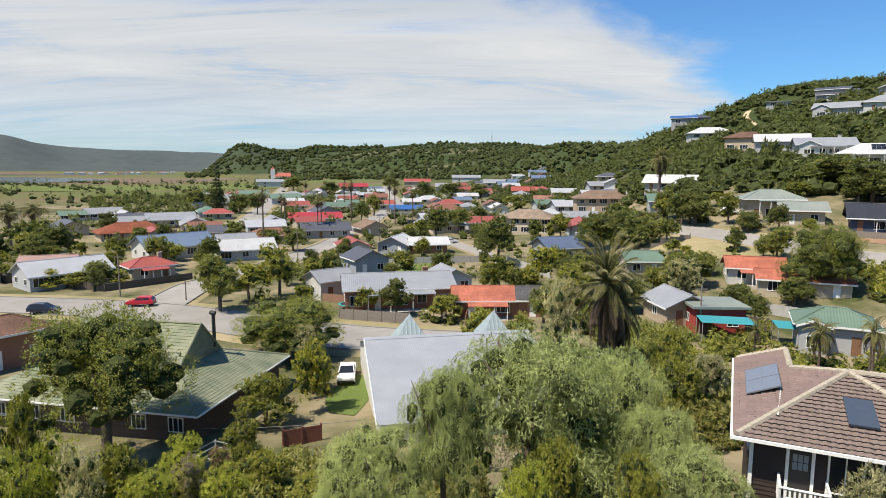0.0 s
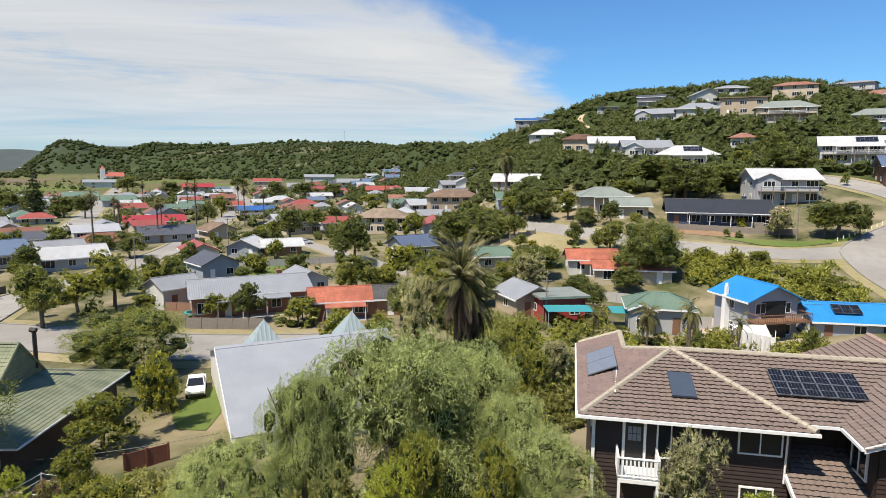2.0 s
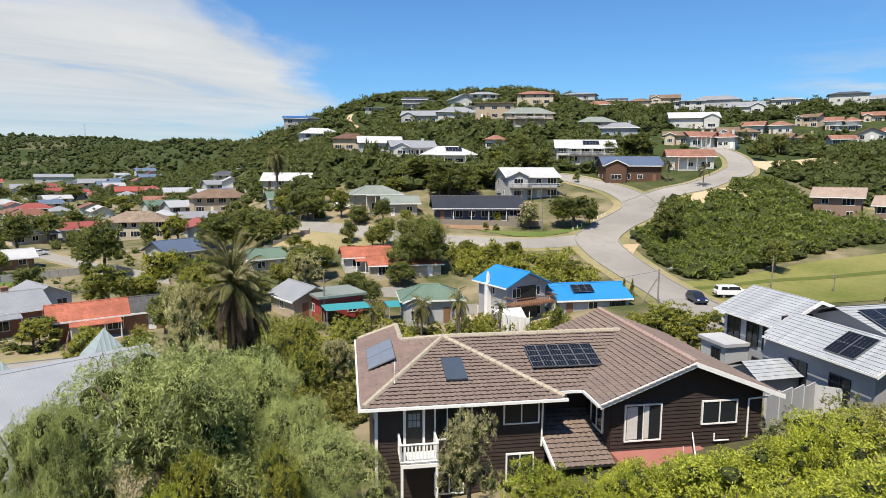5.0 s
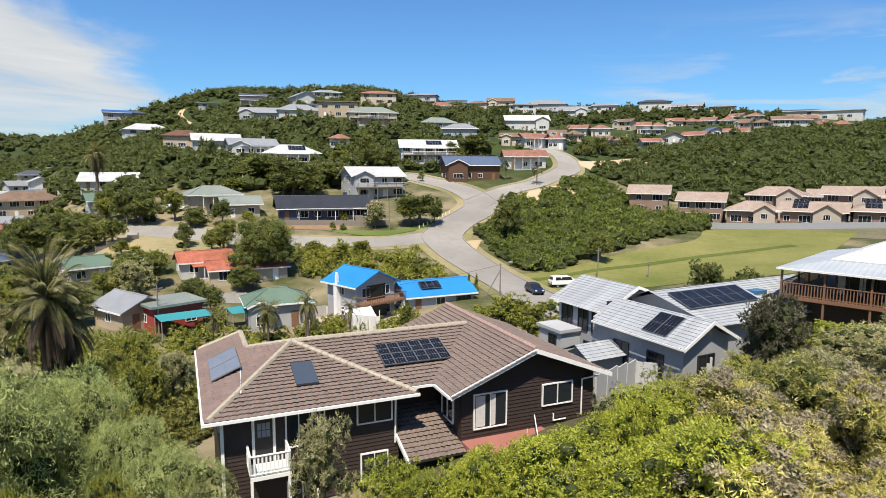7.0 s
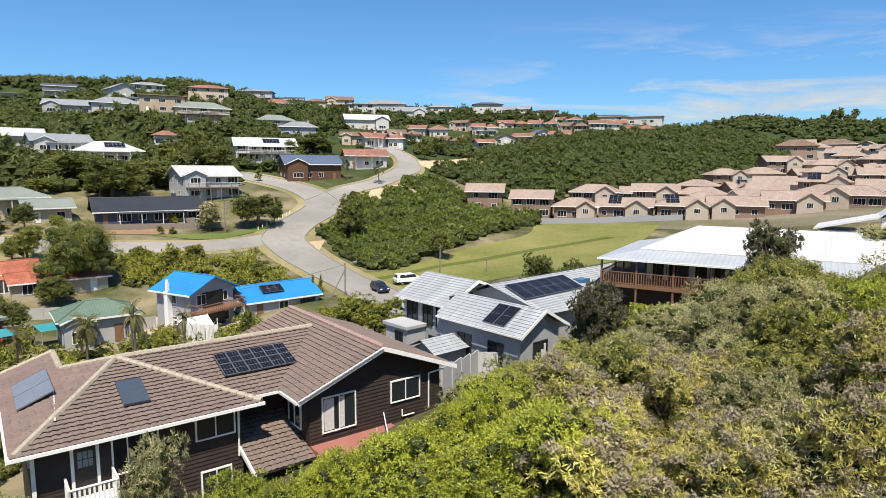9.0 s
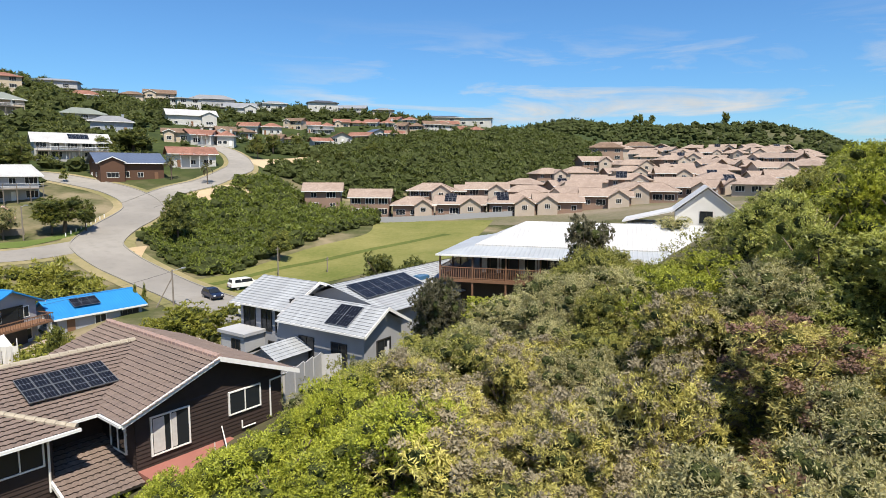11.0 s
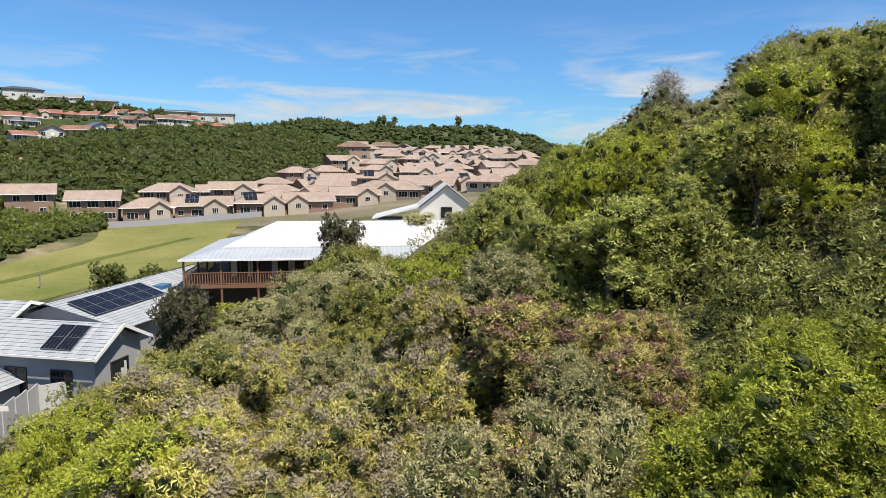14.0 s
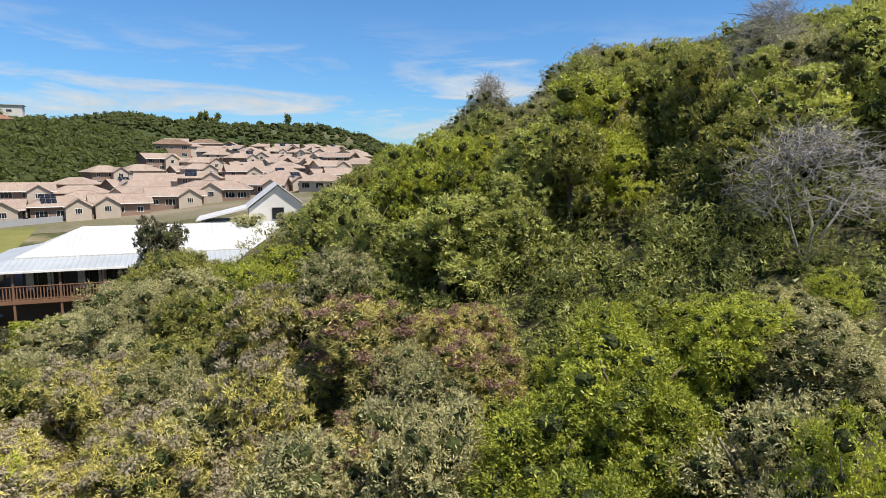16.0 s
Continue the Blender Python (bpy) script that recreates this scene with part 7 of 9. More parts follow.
house(373.4, 143.5, 58.7, -78, 18.7, 9.5, 3.0, 1.8, "gable", metal_roof((0.266, 0.277, 0.295), "X"), paint((0.533, 0.533, 0.507)), "white house with grey gables on the crest", seed=123, front=False, deck=True)
house(380.1, 124.6, 57.2, -74, 12.8, 7.7, 3.6, 1.2, "hip", metal_roof((0.266, 0.277, 0.295), "X"), paint((0.516, 0.43, 0.327)), "beige house with grey roof on the crest", seed=124, front=False)
house(399.6, 91.7, 54.4, -72, 27.4, 9.5, 3.1, 1.0, "hip", metal_roof((0.08, 0.084, 0.1), "X"), paint((0.516, 0.43, 0.327)), "long dark-roofed house on the crest", seed=125, front=False)
house(403.9, 70.6, 52.3, -88, 23.3, 9.5, 4.4, 0.1, "flat", metal_roof((0.496, 0.496, 0.492), "X"), paint((0.533, 0.533, 0.507)), "low white house on the crest", seed=126, front=False)
house(123.2, 328.7, 44.3, -22, 11.9, 7.1, 6.8, 1.2, "gable", metal_roof((0.032, 0.109, 0.307), "X"), paint((0.327, 0.327, 0.327)), "dark house with bright blue roof on the shoulder of the hill", seed=127, front=False)
house(132.1, 330.6, 47.8, -16, 9.5, 5.7, 3.8, 1.1, "hip", metal_roof((0.08, 0.084, 0.1), "X"), paint((0.378, 0.387, 0.396)), "grey house with dark roof on the shoulder of the hill", seed=128, front=False)
house(173.9, 286.3, 56.1, -38, 12.9, 7.7, 4.3, 1.2, "gable", metal_roof((0.08, 0.084, 0.1), "X"), paint((0.378, 0.387, 0.396)), "house with solar panels on the skyline", seed=129, front=False, deck=True)
house(207.0, 229.4, 54.8, -42, 17.0, 9.5, 5.2, 1.6, "hip", tile_roof((0.32, 0.157, 0.115), (0.198, 0.097, 0.071), "X"), paint((0.516, 0.43, 0.327)), "cream house with pinkish hipped roof on the skyline", seed=130, front=False)
house(198.0, 259.0, 59.4, -30, 13.4, 8.1, 2.9, 1.3, "hip", metal_roof((0.266, 0.277, 0.295), "X"), paint((0.533, 0.533, 0.507)), "white house with grey roof behind the flats", seed=131, front=False)
house(272.3, 219.8, 56.2, -57, 10.3, 6.2, 4.1, 1.3, "hip", tile_roof((0.23, 0.157, 0.112), (0.143, 0.097, 0.069), "X"), paint((0.516, 0.43, 0.327)), "cream house with tan roof on the skyline", seed=132, front=False, deck=True)
house(336.4, 176.6, 57.8, -61, 13.9, 8.4, 3.6, 1.3, "hip", metal_roof((0.266, 0.277, 0.295), "X"), paint((0.533, 0.533, 0.507)), "pale house with grey roof on the crest", seed=133, front=False)
house(287.7, 199.3, 54.1, -47, 11.5, 6.9, 5.0, 0.1, "flat", metal_roof((0.496, 0.496, 0.492), "X"), paint((0.533, 0.533, 0.507)), "white boxy house with white roof on the skyline", seed=134, front=False)

# ---- the estate of alike townhouses beyond the field ----
PINKTILE = tile_roof((0.37, 0.29, 0.24), (0.29, 0.22, 0.18), "X")
PINKTILE_Y = tile_roof((0.37, 0.29, 0.24), (0.29, 0.22, 0.18), "Y")
PINKWALL, PALEWALL = paint((0.26, 0.175, 0.135)), paint((0.46, 0.39, 0.325))


def townhouse(x, y, turn, w, d, h, rise, label, wall, wing=True, panels=0, seed=0):
    z = height(x, y)
    ob = house(x, y, z, turn, w, d, h, rise, "gable" if seed % 2 else "hip", PINKTILE, wall, label, seed=seed, group="estate townhouses", front=False)
    if wing:
        k = w * 0.24 * (1 if seed % 3 else -1)
        ww, dd = w * 0.42, d * 0.5
        g = Shape()
        hw = ww / 2 + 0.4
        r2 = min(rise * 0.85, ww * 0.34)
        y0, y1 = -d / 2 - dd * 0.4, 0.0
        g.slab([(k - hw, y0 - 0.4, h - 0.2), (k, y0 - 0.4, h + r2), (k, y1, h + r2), (k - hw, y1, h - 0.2)][::-1], 0.12)
        g.slab([(k + hw, y0 - 0.4, h - 0.2), (k, y0 - 0.4, h + r2), (k, y1, h + r2), (k + hw, y1, h - 0.2)], 0.12)
        part("wing_roof", g, PINKTILE_Y, ob)
        b = gable_block(Shape(), k - ww / 2, k + ww / 2, y0, -d / 2 - 0.003, -1.5, h - 0.1, r2 - 0.1, "y")
        part("wing_wall", b, PALEWALL, ob)
        add_window(ob, 1.5, 1.3, pose(k, y0, min(h - 1.1, 4.2)), bars=2)
        if h > 4:
            add_window(ob, 1.5, 1.3, pose(k, y0, 1.5), bars=2)
    if panels:
        add_panels(ob, 3, 2, pose(-w * 0.2, -d / 4, h + rise / 2 + 0.3, math.degrees(math.atan2(rise, d / 2)), 0, 0), 1.05, 1.7)
    return ob


def make_estate():
    rng = random.Random(4)
    for b, r, w, h, s in ((66.4, 168, 9.4, 5.2, 1), (70.7, 168, 10.5, 5.2, 3), (74.6, 166, 11.0, 3.4, 2), (76.3, 182, 13.0, 5.2, 4), (79.0, 165, 13.0, 3.2, 5), (81.4, 186, 12.0, 5.0, 7), (83.6, 166, 12.5, 3.2, 8), (87.8, 168, 12.5, 3.0, 9), (92.0, 172, 13.0, 3.0, 11), (96.0, 176, 13.0, 3.0, 12)):
        x, y = polar(b, r + 4)
        townhouse(x, y, -b + rng.uniform(-8, 8), w, 7.6, h, 2.9, "two-storey pinkish townhouse with tan tile roof" if h > 4 else "single-storey pinkish house with tan tile roof", PINKWALL, s not in (1, 3), s in (5, 8), s)
    k = 20
    for r, b0 in ((190, 84.5), (204, 80), (218, 83.5), (233, 86.5), (248, 88.5), (264, 90.5), (281, 92), (299, 93.5), (318, 94.5), (338, 94), (360, 93), (384, 92), (410, 91.5)):
        b = b0 + rng.uniform(0, 1.5)
        while b < 108:
            rr = r + rng.uniform(-4, 4)
            x, y = polar(b, rr)
            w = rng.uniform(10, 14)
            h = rng.choice((2.7, 2.7, 2.9, 5.0)) if r < 330 else rng.choice((2.8, 5.0, 5.2))
            townhouse(x, y, -b + rng.choice((-35, -15, 0, 10, 25, 80)), w, rng.uniform(7, 9), h, rng.uniform(2.2, 3.0), "pinkish estate house with tan tile roof in a dense row", rng.choice((PINKWALL, PALEWALL)), rng.random() < 0.6, rng.random() < 0.12, k)
            k += 1
            b += math.degrees((w + rng.uniform(2.0, 5.0)) / r)


make_estate()
between("estate_yard", [polar(67, 164), polar(80, 196), polar(90, 250), polar(94, 330), polar(92, 430)], [polar(104, 150), polar(106, 200), polar(108, 250), polar(108, 330), polar(106, 430)], 0.06, YARD, "paved yards and dry grass between the estate houses, darkened for their shade", "yard", 6)


def fill_town():
    """More small houses between those of the near streets."""
    rng = random.Random(8)
    roofs = [(0.38, 0.39, 0.41), (0.26, 0.265, 0.28), (0.30, 0.075, 0.06), (0.12, 0.18, 0.135), (0.45, 0.45, 0.45), (0.12, 0.165, 0.24), (0.22, 0.095, 0.06), (0.085, 0.09, 0.105)]
    names = ["pale grey", "grey", "dull red", "green", "white", "faded blue", "rust-brown", "charcoal"]
    k, n = 0, 0
    while n < 112 and k < 7000:
        k += 1
        b, r = rng.uniform(-33, 15), math.sqrt(rng.uniform(130 ** 2, 560 ** 2))
        if b < -22 and r > 290 or b > 9 and r > 330:
            continue
        x, y = polar(b, r)
        if not free_of(np.array([x]), np.array([y]), 5.2)[0]:
            continue
        i = rng.randrange(len(roofs))
        w = rng.uniform(9, 14)
        house(x, y, height(x, y), -b + rng.choice((8, 12, 20, 95, 100)), w, w * 0.62, rng.uniform(2.5, 2.9), rng.uniform(1.5, 2.2), rng.choice(("gable", "gable", "hip")), metal_roof(roofs[i], "X"),
              paint(rng.choice(((0.58, 0.58, 0.55), (0.48, 0.42, 0.33), (0.42, 0.43, 0.44)))), "small house with %s metal roof among garden trees" % names[i], seed=n, front=False)
        n += 1


def free_of(x, y, pad=0.0):
    """True where no house or road stands."""
    ok = np.ones(len(x), bool)
    for fx, fy, r in FOOT:
        ok &= np.hypot(x - fx, y - fy) > r + pad
    for p, w in ROADS:
        for i in range(0, len(p), 2):
            ok &= np.hypot(x - p[i, 0], y - p[i, 1]) > w + pad
    return ok


fill_town()
# ---- cars, poles, fences ----
RUBBER = plain((0.02, 0.02, 0.02), "tyre_rubber", 0.9)


def car(x, y, turn, colour, label, kind="hatch", name="car", category="car"):
    """A car that faces +x of its own: body, cabin glass, four wheels, lights, bumpers."""
    ob = thing(name, x, y, height(x, y) + 0.14, turn, label, category)
    col = surface("car_paint", lambda k: (colour, None, 0), 0.25, spec=0.6)
    if kind == "pickup":
        L, prof = 5.2, [(-2.6, 0.45), (-2.6, 1.0), (-2.55, 1.02), (0.0, 1.05), (1.3, 1.05), (2.45, 0.95), (2.6, 0.8), (2.6, 0.4)]
        cab = [(-2.45, 1.02), (-2.35, 1.68), (0.35, 1.72), (0.75, 1.62), (1.35, 1.05)]
    elif kind == "small_pickup":
        L, prof = 4.4, [(-2.2, 0.4), (-2.2, 0.9), (-0.85, 0.92), (1.1, 0.92), (2.1, 0.82), (2.2, 0.66), (2.2, 0.36)]
        cab = [(-0.95, 0.90), (-0.8, 1.40), (-0.5, 1.46), (0.35, 1.44), (1.15, 0.92)]
    else:
        L, prof = 4.0, [(-2.0, 0.4), (-2.0, 0.85), (-1.9, 0.95), (1.0, 0.95), (1.85, 0.8), (2.0, 0.65), (2.0, 0.35)]
        cab = [(-1.95, 0.93), (-1.65, 1.40), (-0.9, 1.48), (0.2, 1.45), (1.05, 0.95)]

    def loft(pr, w0, w1, zsplit):
        s = Shape()
        q = [(x, w0 if z < zsplit else w1, z) for x, z in pr]
        s.face(*[(x, -w, z) for x, w, z in q])
        s.face(*[(x, w, z) for x, w, z in q][::-1])
        for i in range(len(q)):
            a, b = q[i], q[(i + 1) % len(q)]
            s.face((a[0], a[1], a[2]), (b[0], b[1], b[2]), (b[0], -b[1], b[2]), (a[0], -a[1], a[2]))
        return s

    part("body", loft(prof, 0.84, 0.80, 0.9), col, ob)
    part("cabin", loft(cab, 0.79, 0.66, 1.2), col, ob)
    zt, zb = cab[1][1] - 0.08, cab[0][1] + 0.1
    for s in (-1, 1):
        for x0, x1 in ((cab[0][0] + 0.45, cab[0][0] + 1.35), (cab[0][0] + 1.5, cab[-1][0] - 0.65)) if kind != "small_pickup" else ((cab[0][0] + 0.4, cab[0][0] + 1.25),):
            y0, y1 = s * 0.80, s * 0.705
            g = Shape().face((x0, y0, zb), (x1 + 0.25, y0, zb), (x1, y1, zt), (x0 + 0.1, y1, zt))
            part("side_window", g if s < 0 else Shape().face(*g.v[::-1]), GLASS, ob)
    a, b = cab[-1], cab[-2]
    part("windscreen", Shape().face((a[0] + 0.02, -0.72, a[1] + 0.03), (a[0] + 0.02, 0.72, a[1] + 0.03), (b[0] + 0.03, 0.60, b[1] - 0.02), (b[0] + 0.03, -0.60, b[1] - 0.02)), GLASS, ob)
    a, b = cab[0], cab[1]
    part("rear_window", Shape().face((a[0] - 0.0, 0.7, a[1] + 0.12), (a[0] - 0.0, -0.7, a[1] + 0.12), (b[0] - 0.03, -0.58, b[1] - 0.06), (b[0] - 0.03, 0.58, b[1] - 0.06)), GLASS, ob)
    for fx in (-L * 0.31, L * 0.31):
        for s in (-1, 1):
            wh = part("wheel", Shape().rod((fx, s * 0.66, 0.16), (fx, s * 0.87, 0.16), 0.31, None, 14), RUBBER, ob)
            part("rim", Shape().rod((fx, s * 0.80, 0.16), (fx, s * 0.885, 0.16), 0.18, None, 10), PVLINE, wh)
    for s in (-1, 1):
        part("headlight", Shape().box(L / 2 - 0.1, L / 2 + 0.015, s * 0.55 - 0.16, s * 0.55 + 0.16, 0.62, 0.76), plain((0.75, 0.76, 0.78), "lamp_glass", 0.2), ob)
        part("tail_light", Shape().box(-L / 2 - 0.015, -L / 2 + 0.1, s * 0.62 - 0.1, s * 0.62 + 0.1, 0.62, 0.84), plain((0.4, 0.02, 0.02), "red_lamp_glass", 0.25), ob)
    part("bumper", Shape().box(L / 2 - 0.15, L / 2 + 0.06, -0.78, 0.78, 0.34, 0.52), BLACK, ob)
    part("bumper", Shape().box(-L / 2 - 0.06, -L / 2 + 0.15, -0.78, 0.78, 0.34, 0.52), BLACK, ob)
    return ob


car(-46.7, 92.1, 188, (0.45, 0.015, 0.03), "red hatchback parked on the tar street")
car(-58.2, 87.0, 5, (0.02, 0.025, 0.05), "dark blue hatchback on the tar street")
car(-9.9, 59.4, -84, (0.78, 0.78, 0.77), "small white pickup parked on a green lawn", "small_pickup", "pickup", "pickup")
car(86.5, 51.3, -35, (0.78, 0.78, 0.77), "white pickup with canopy parked on the field edge", "pickup", "pickup", "pickup")
car(78.1, 51.6, 236, (0.012, 0.018, 0.045), "dark blue sedan driving down the tar road")
car(68.1, 40.4, 236, (0.72, 0.72, 0.71), "white hatchback on the tar road behind a house")
car(1.1, 175.5, 20, (0.7, 0.7, 0.7), "white car parked in the gravel lane")
car(61.0, 133.2, -10, (0.75, 0.75, 0.74), "white car parked below the hill houses")
car(-140, 520, 70, (0.75, 0.75, 0.74), "white car on the long street")
car(-155, 585, 70, (0.05, 0.05, 0.06), "dark car on the long street")


def pole(x, y, h, label="weathered wooden utility pole", lamp=0, brace=None):
    ob = thing("utility_pole", x, y, height(x, y), 0, label, "pole")
    part("shaft", Shape().rod((0, 0, -0.5), (0, 0, h), 0.12, 0.09, 8), OLDWOOD, ob)
    if lamp:
        part("lamp_arm", Shape().rod((0, 0, h - 0.2), (lamp * 0.7, -lamp * 0.6, h + 0.1), 0.035, None, 6), GREY, ob)
        part("lamp_head", Shape().box(lamp * 0.7 - 0.35, lamp * 0.7 + 0.35, -lamp * 0.6 - 0.14, -lamp * 0.6 + 0.14, h + 0.02, h + 0.18), GREY, ob)
    else:
        part("cross_arm", Shape().box(-0.7, 0.7, -0.05, 0.05, h - 0.5, h - 0.38), OLDWOOD, ob)
    if brace:
        part("brace", Shape().rod((*brace, -0.4), (0, 0, h * 0.8), 0.09, 0.08, 8), OLDWOOD, ob)
    return ob


pole(72.2, 53.7, 5.0, "street lamp pole with a leaning timber brace", 1.6, (-1.8, 1.6))
pole(96.2, 50.7, 5.2, "thin dark pole on the field")
pole(101.0, 43.7, 2.8, "short pole with a box on the field")
pole(-53.8, 99.5, 7.0)
pole(-41.6, 96.4, 3.2, "thin road sign pole on the verge")
pole(88.0, 94.5, 6.0, "thin street lamp pole beside the lawn", 0.8)
pole(31.0, 74.0, 6.0, "dark wooden pole beside the carport")
pole(-19, 172, 8.0)
pole(-64, 158, 8.0)
pole(-33, 135, 7.5)


def panel_fence(a, b, h=1.5, material=None, label="grey precast panel wall between gardens", length=1.5, name="panel_wall"):
    """A wall of posts and panels that steps with the ground."""
    (x0, y0), (x1, y1) = a, b
    n = max(1, int(math.hypot(x1 - x0, y1 - y0) / length))
    turn = math.degrees(math.atan2(y1 - y0, x1 - x0))
    ob = thing(name, x0, y0, height(x0, y0), turn, label, "fence")
    l = math.hypot(x1 - x0, y1 - y0) / n
    material = material or CONCRETE
    pm = Shape().box(0.05, l - 0.05, -0.025, 0.025, -0.6, h).mesh("panel", material)
    po = Shape().box(-0.07, 0.07, -0.07, 0.07, -0.6, h + 0.08).mesh("post", material)
    base = height(x0, y0)
    for i in range(n + 1):
        t = i / n
        dz = height(x0 + (x1 - x0) * t, y0 + (y1 - y0) * t) - base
        part("post", po, None, ob, at=pose(l * i, 0, dz))
        if i < n:
            part("panel", pm, None, ob, at=pose(l * i, 0, dz))
    return ob


DARKFENCE = plain((0.09, 0.075, 0.06), "dark_fence_timber", 0.9, vary=0.4)
panel_fence((-82, 111.5), (-58.5, 103.5), 1.3, DARKFENCE, "dark timber fence along the street", 2.0, "timber_fence")
panel_fence((-58.5, 103.5), (-48.5, 115.5), 1.3, DARKFENCE, "dark timber fence at the street corner", 2.0, "timber_fence")
panel_fence((-15.1, 84.7), (-5.0, 81.8), 1.5, OLDWOOD, "weathered timber fence along the street", 2.0, "timber_fence")
panel_fence((-11.5, 136), (12.8, 140.3), 1.5, None, "pale precast panel wall round a lawn")
panel_fence((12.8, 140.3), (20, 118), 1.5)
panel_fence((-26, 119), (-24, 141), 1.3)
panel_fence((-19.8, 96.5), (-12, 93.5), 1.3, plain((0.28, 0.16, 0.11), "brick_wall", 0.9), "low brown brick garden wall", 1.5, "brick_wall")
panel_fence((2.5, 80.5), (3.0, 86), 1.3, plain((0.28, 0.16, 0.11), "brick_wall", 0.9), "low brown brick garden wall", 1.5, "brick_wall")
panel_fence((70.6, 111.4), (80, 106), 1.2, OLDWOOD, "wire and timber fence below a dark house", 1.8, "timber_fence")
panel_fence((80, 106), (91, 97.5), 1.2, OLDWOOD, "wire and timber fence below a dark house", 1.8, "timber_fence")
panel_fence((37.3, 117.8), (47, 119), 1.1, OLDWOOD, "old timber fence round a dry plot", 1.8, "timber_fence")
panel_fence((37.3, 117.8), (36, 105), 1.1, OLDWOOD, "old timber fence round a dry plot", 1.8, "timber_fence")
panel_fence((149.6, 51.1), (164.1, 18.1), 1.5, GREY, "grey fence between the field and the estate", 2.2, "estate_fence")
panel_fence((149.6, 51.1), (152, 66), 1.5, GREY, "grey fence between the field and the estate", 2.2, "estate_fence")
panel_fence((32.4, 16.9), (38.9, 17.4), 1.9, plain((0.46, 0.46, 0.47), "pale_concrete", 0.9), "pale grey precast wall beside the dark house", 1.6)
panel_fence((38.9, 17.4), (41.0, 13.2), 1.9, plain((0.46, 0.46, 0.47), "pale_concrete", 0.9), "pale grey precast wall beside the dark house", 1.6)


def more_walls():
    rng = random.Random(3)
    k = 0
    for fx, fy, r in list(FOOT):
        d = math.hypot(fx, fy)
        if 110 < d < 330 and -34 < math.degrees(math.atan2(fx, fy)) < 16 and k < 30:
            a = rng.uniform(0, 6.28)
            c, s = math.cos(a), math.sin(a)
            p, q = (fx + c * (r + 1.5) - s * 7, fy + s * (r + 1.5) + c * 7), (fx + c * (r + 1.5) + s * 7, fy + s * (r + 1.5) - c * 7)
            mids = np.array([p, q, ((p[0] + q[0]) / 2, (p[1] + q[1]) / 2)])
            if free_of(mids[:, 0], mids[:, 1], 0.0).all():
                panel_fence(p, q, rng.uniform(1.2, 1.7), rng.choice((CONCRETE, OLDWOOD, DARKFENCE, None)), "garden wall between neighbouring plots", 2.4, "garden_wall")
                k += 1


more_walls()


def carport(x, y, turn):
    ob = thing("carport", x, y, height(x, y), turn, "carport with a faded turquoise shade cloth", "carport")
    s = Shape()
    for i in range(6):
        for j in range(3):
            def p(i, j):
                return (-3 + i, -2 + j * 4 / 3, 2.35 - 0.18 * math.sin(math.pi * i / 6) * math.sin(math.pi * j / 3))
            s.face(p(i, j), p(i + 1, j), p(i + 1, j + 1), p(i, j + 1))
    part("shade_cloth", s, plain((0.03, 0.24, 0.27), "turquoise_cloth", 0.9), ob)
    for px in (-2.9, 2.9):
        for py in (-1.9, 1.9):
            part("post", Shape().rod((px, py, -0.5), (px, py, 2.35), 0.05), GREY, ob)


carport(33.0, 71.5, -12)
carport(40.5, 68.5, -18)


def washing_line(x, y):
    ob = thing("washing_line", x, y, height(x, y), 20, "rotary washing line of pale metal arms", "washing line")
    part("mast", Shape().rod((0, 0, -0.3), (0, 0, 1.9), 0.03), PVLINE, ob)
    for i in range(4):
        a = math.pi / 2 * i
        part("arm", Shape().rod((0, 0, 1.1), (1.6 * math.cos(a), 1.6 * math.sin(a), 1.9), 0.025, None, 5), PVLINE, ob)
    for k in (0.7, 1.1, 1.5):
        for i in range(4):
            a, b = math.pi / 2 * i, math.pi / 2 * (i + 1)
            part("line", Shape().rod((k * math.cos(a), k * math.sin(a), 1.1 + 0.5 * k), (k * math.cos(b), k * math.sin(b), 1.1 + 0.5 * k), 0.012, None, 4), WHITE, ob)
    part("towel", Shape().box(1.15, 1.2, -0.25, 0.25, 0.75, 1.6), WHITE, ob, "white towel on the line")


washing_line(-15.2, 38.5)


def cable(a, b, sag, label):
    ob = thing("cable", 0, 0, 0, 0, label, "cable")
    pts = [(a[0] + (b[0] - a[0]) * t, a[1] + (b[1] - a[1]) * t, a[2] + (b[2] - a[2]) * t - sag * 4 * t * (1 - t)) for t in [i / 14 for i in range(15)]]
    part("wire", Shape().tube(pts, [0.018] * 15, 4), BLACK, ob)


cable((-32.0, 42.0, 6.6), (-5.8, 43.0, 5.9), 0.9, "black service cable slung between two houses")
cable((72.2, 53.7, 10.2), (53.0, 66.0, 7.4), 0.5, "black service cable from pole to house")


def lattice_mast(x, y, h):
    ob = thing("lattice_mast", x, y, height(x, y), 0, "far lattice radio mast on a hill", "mast")
    for a, b in ((-1, -1), (1, -1), (1, 1), (-1, 1)):
        part("leg", Shape().rod((a * 1.5, b * 1.5, -1), (a * 0.5, b * 0.5, h), 0.22, 0.16, 4), GREY, ob)
    for i in range(8):
        z, k = h * i / 8, 1.5 - i / 8
        part("ring", Shape().box(-k, k, -k - 0.1, -k + 0.1, z, z + 0.25).box(-k, k, k - 0.1, k + 0.1, z, z + 0.25).box(-k - 0.1, -k + 0.1, -k, k, z, z + 0.25).box(k - 0.1, k + 0.1, -k, k, z, z + 0.25), GREY, ob)


lattice_mast(110, 1560, 30)


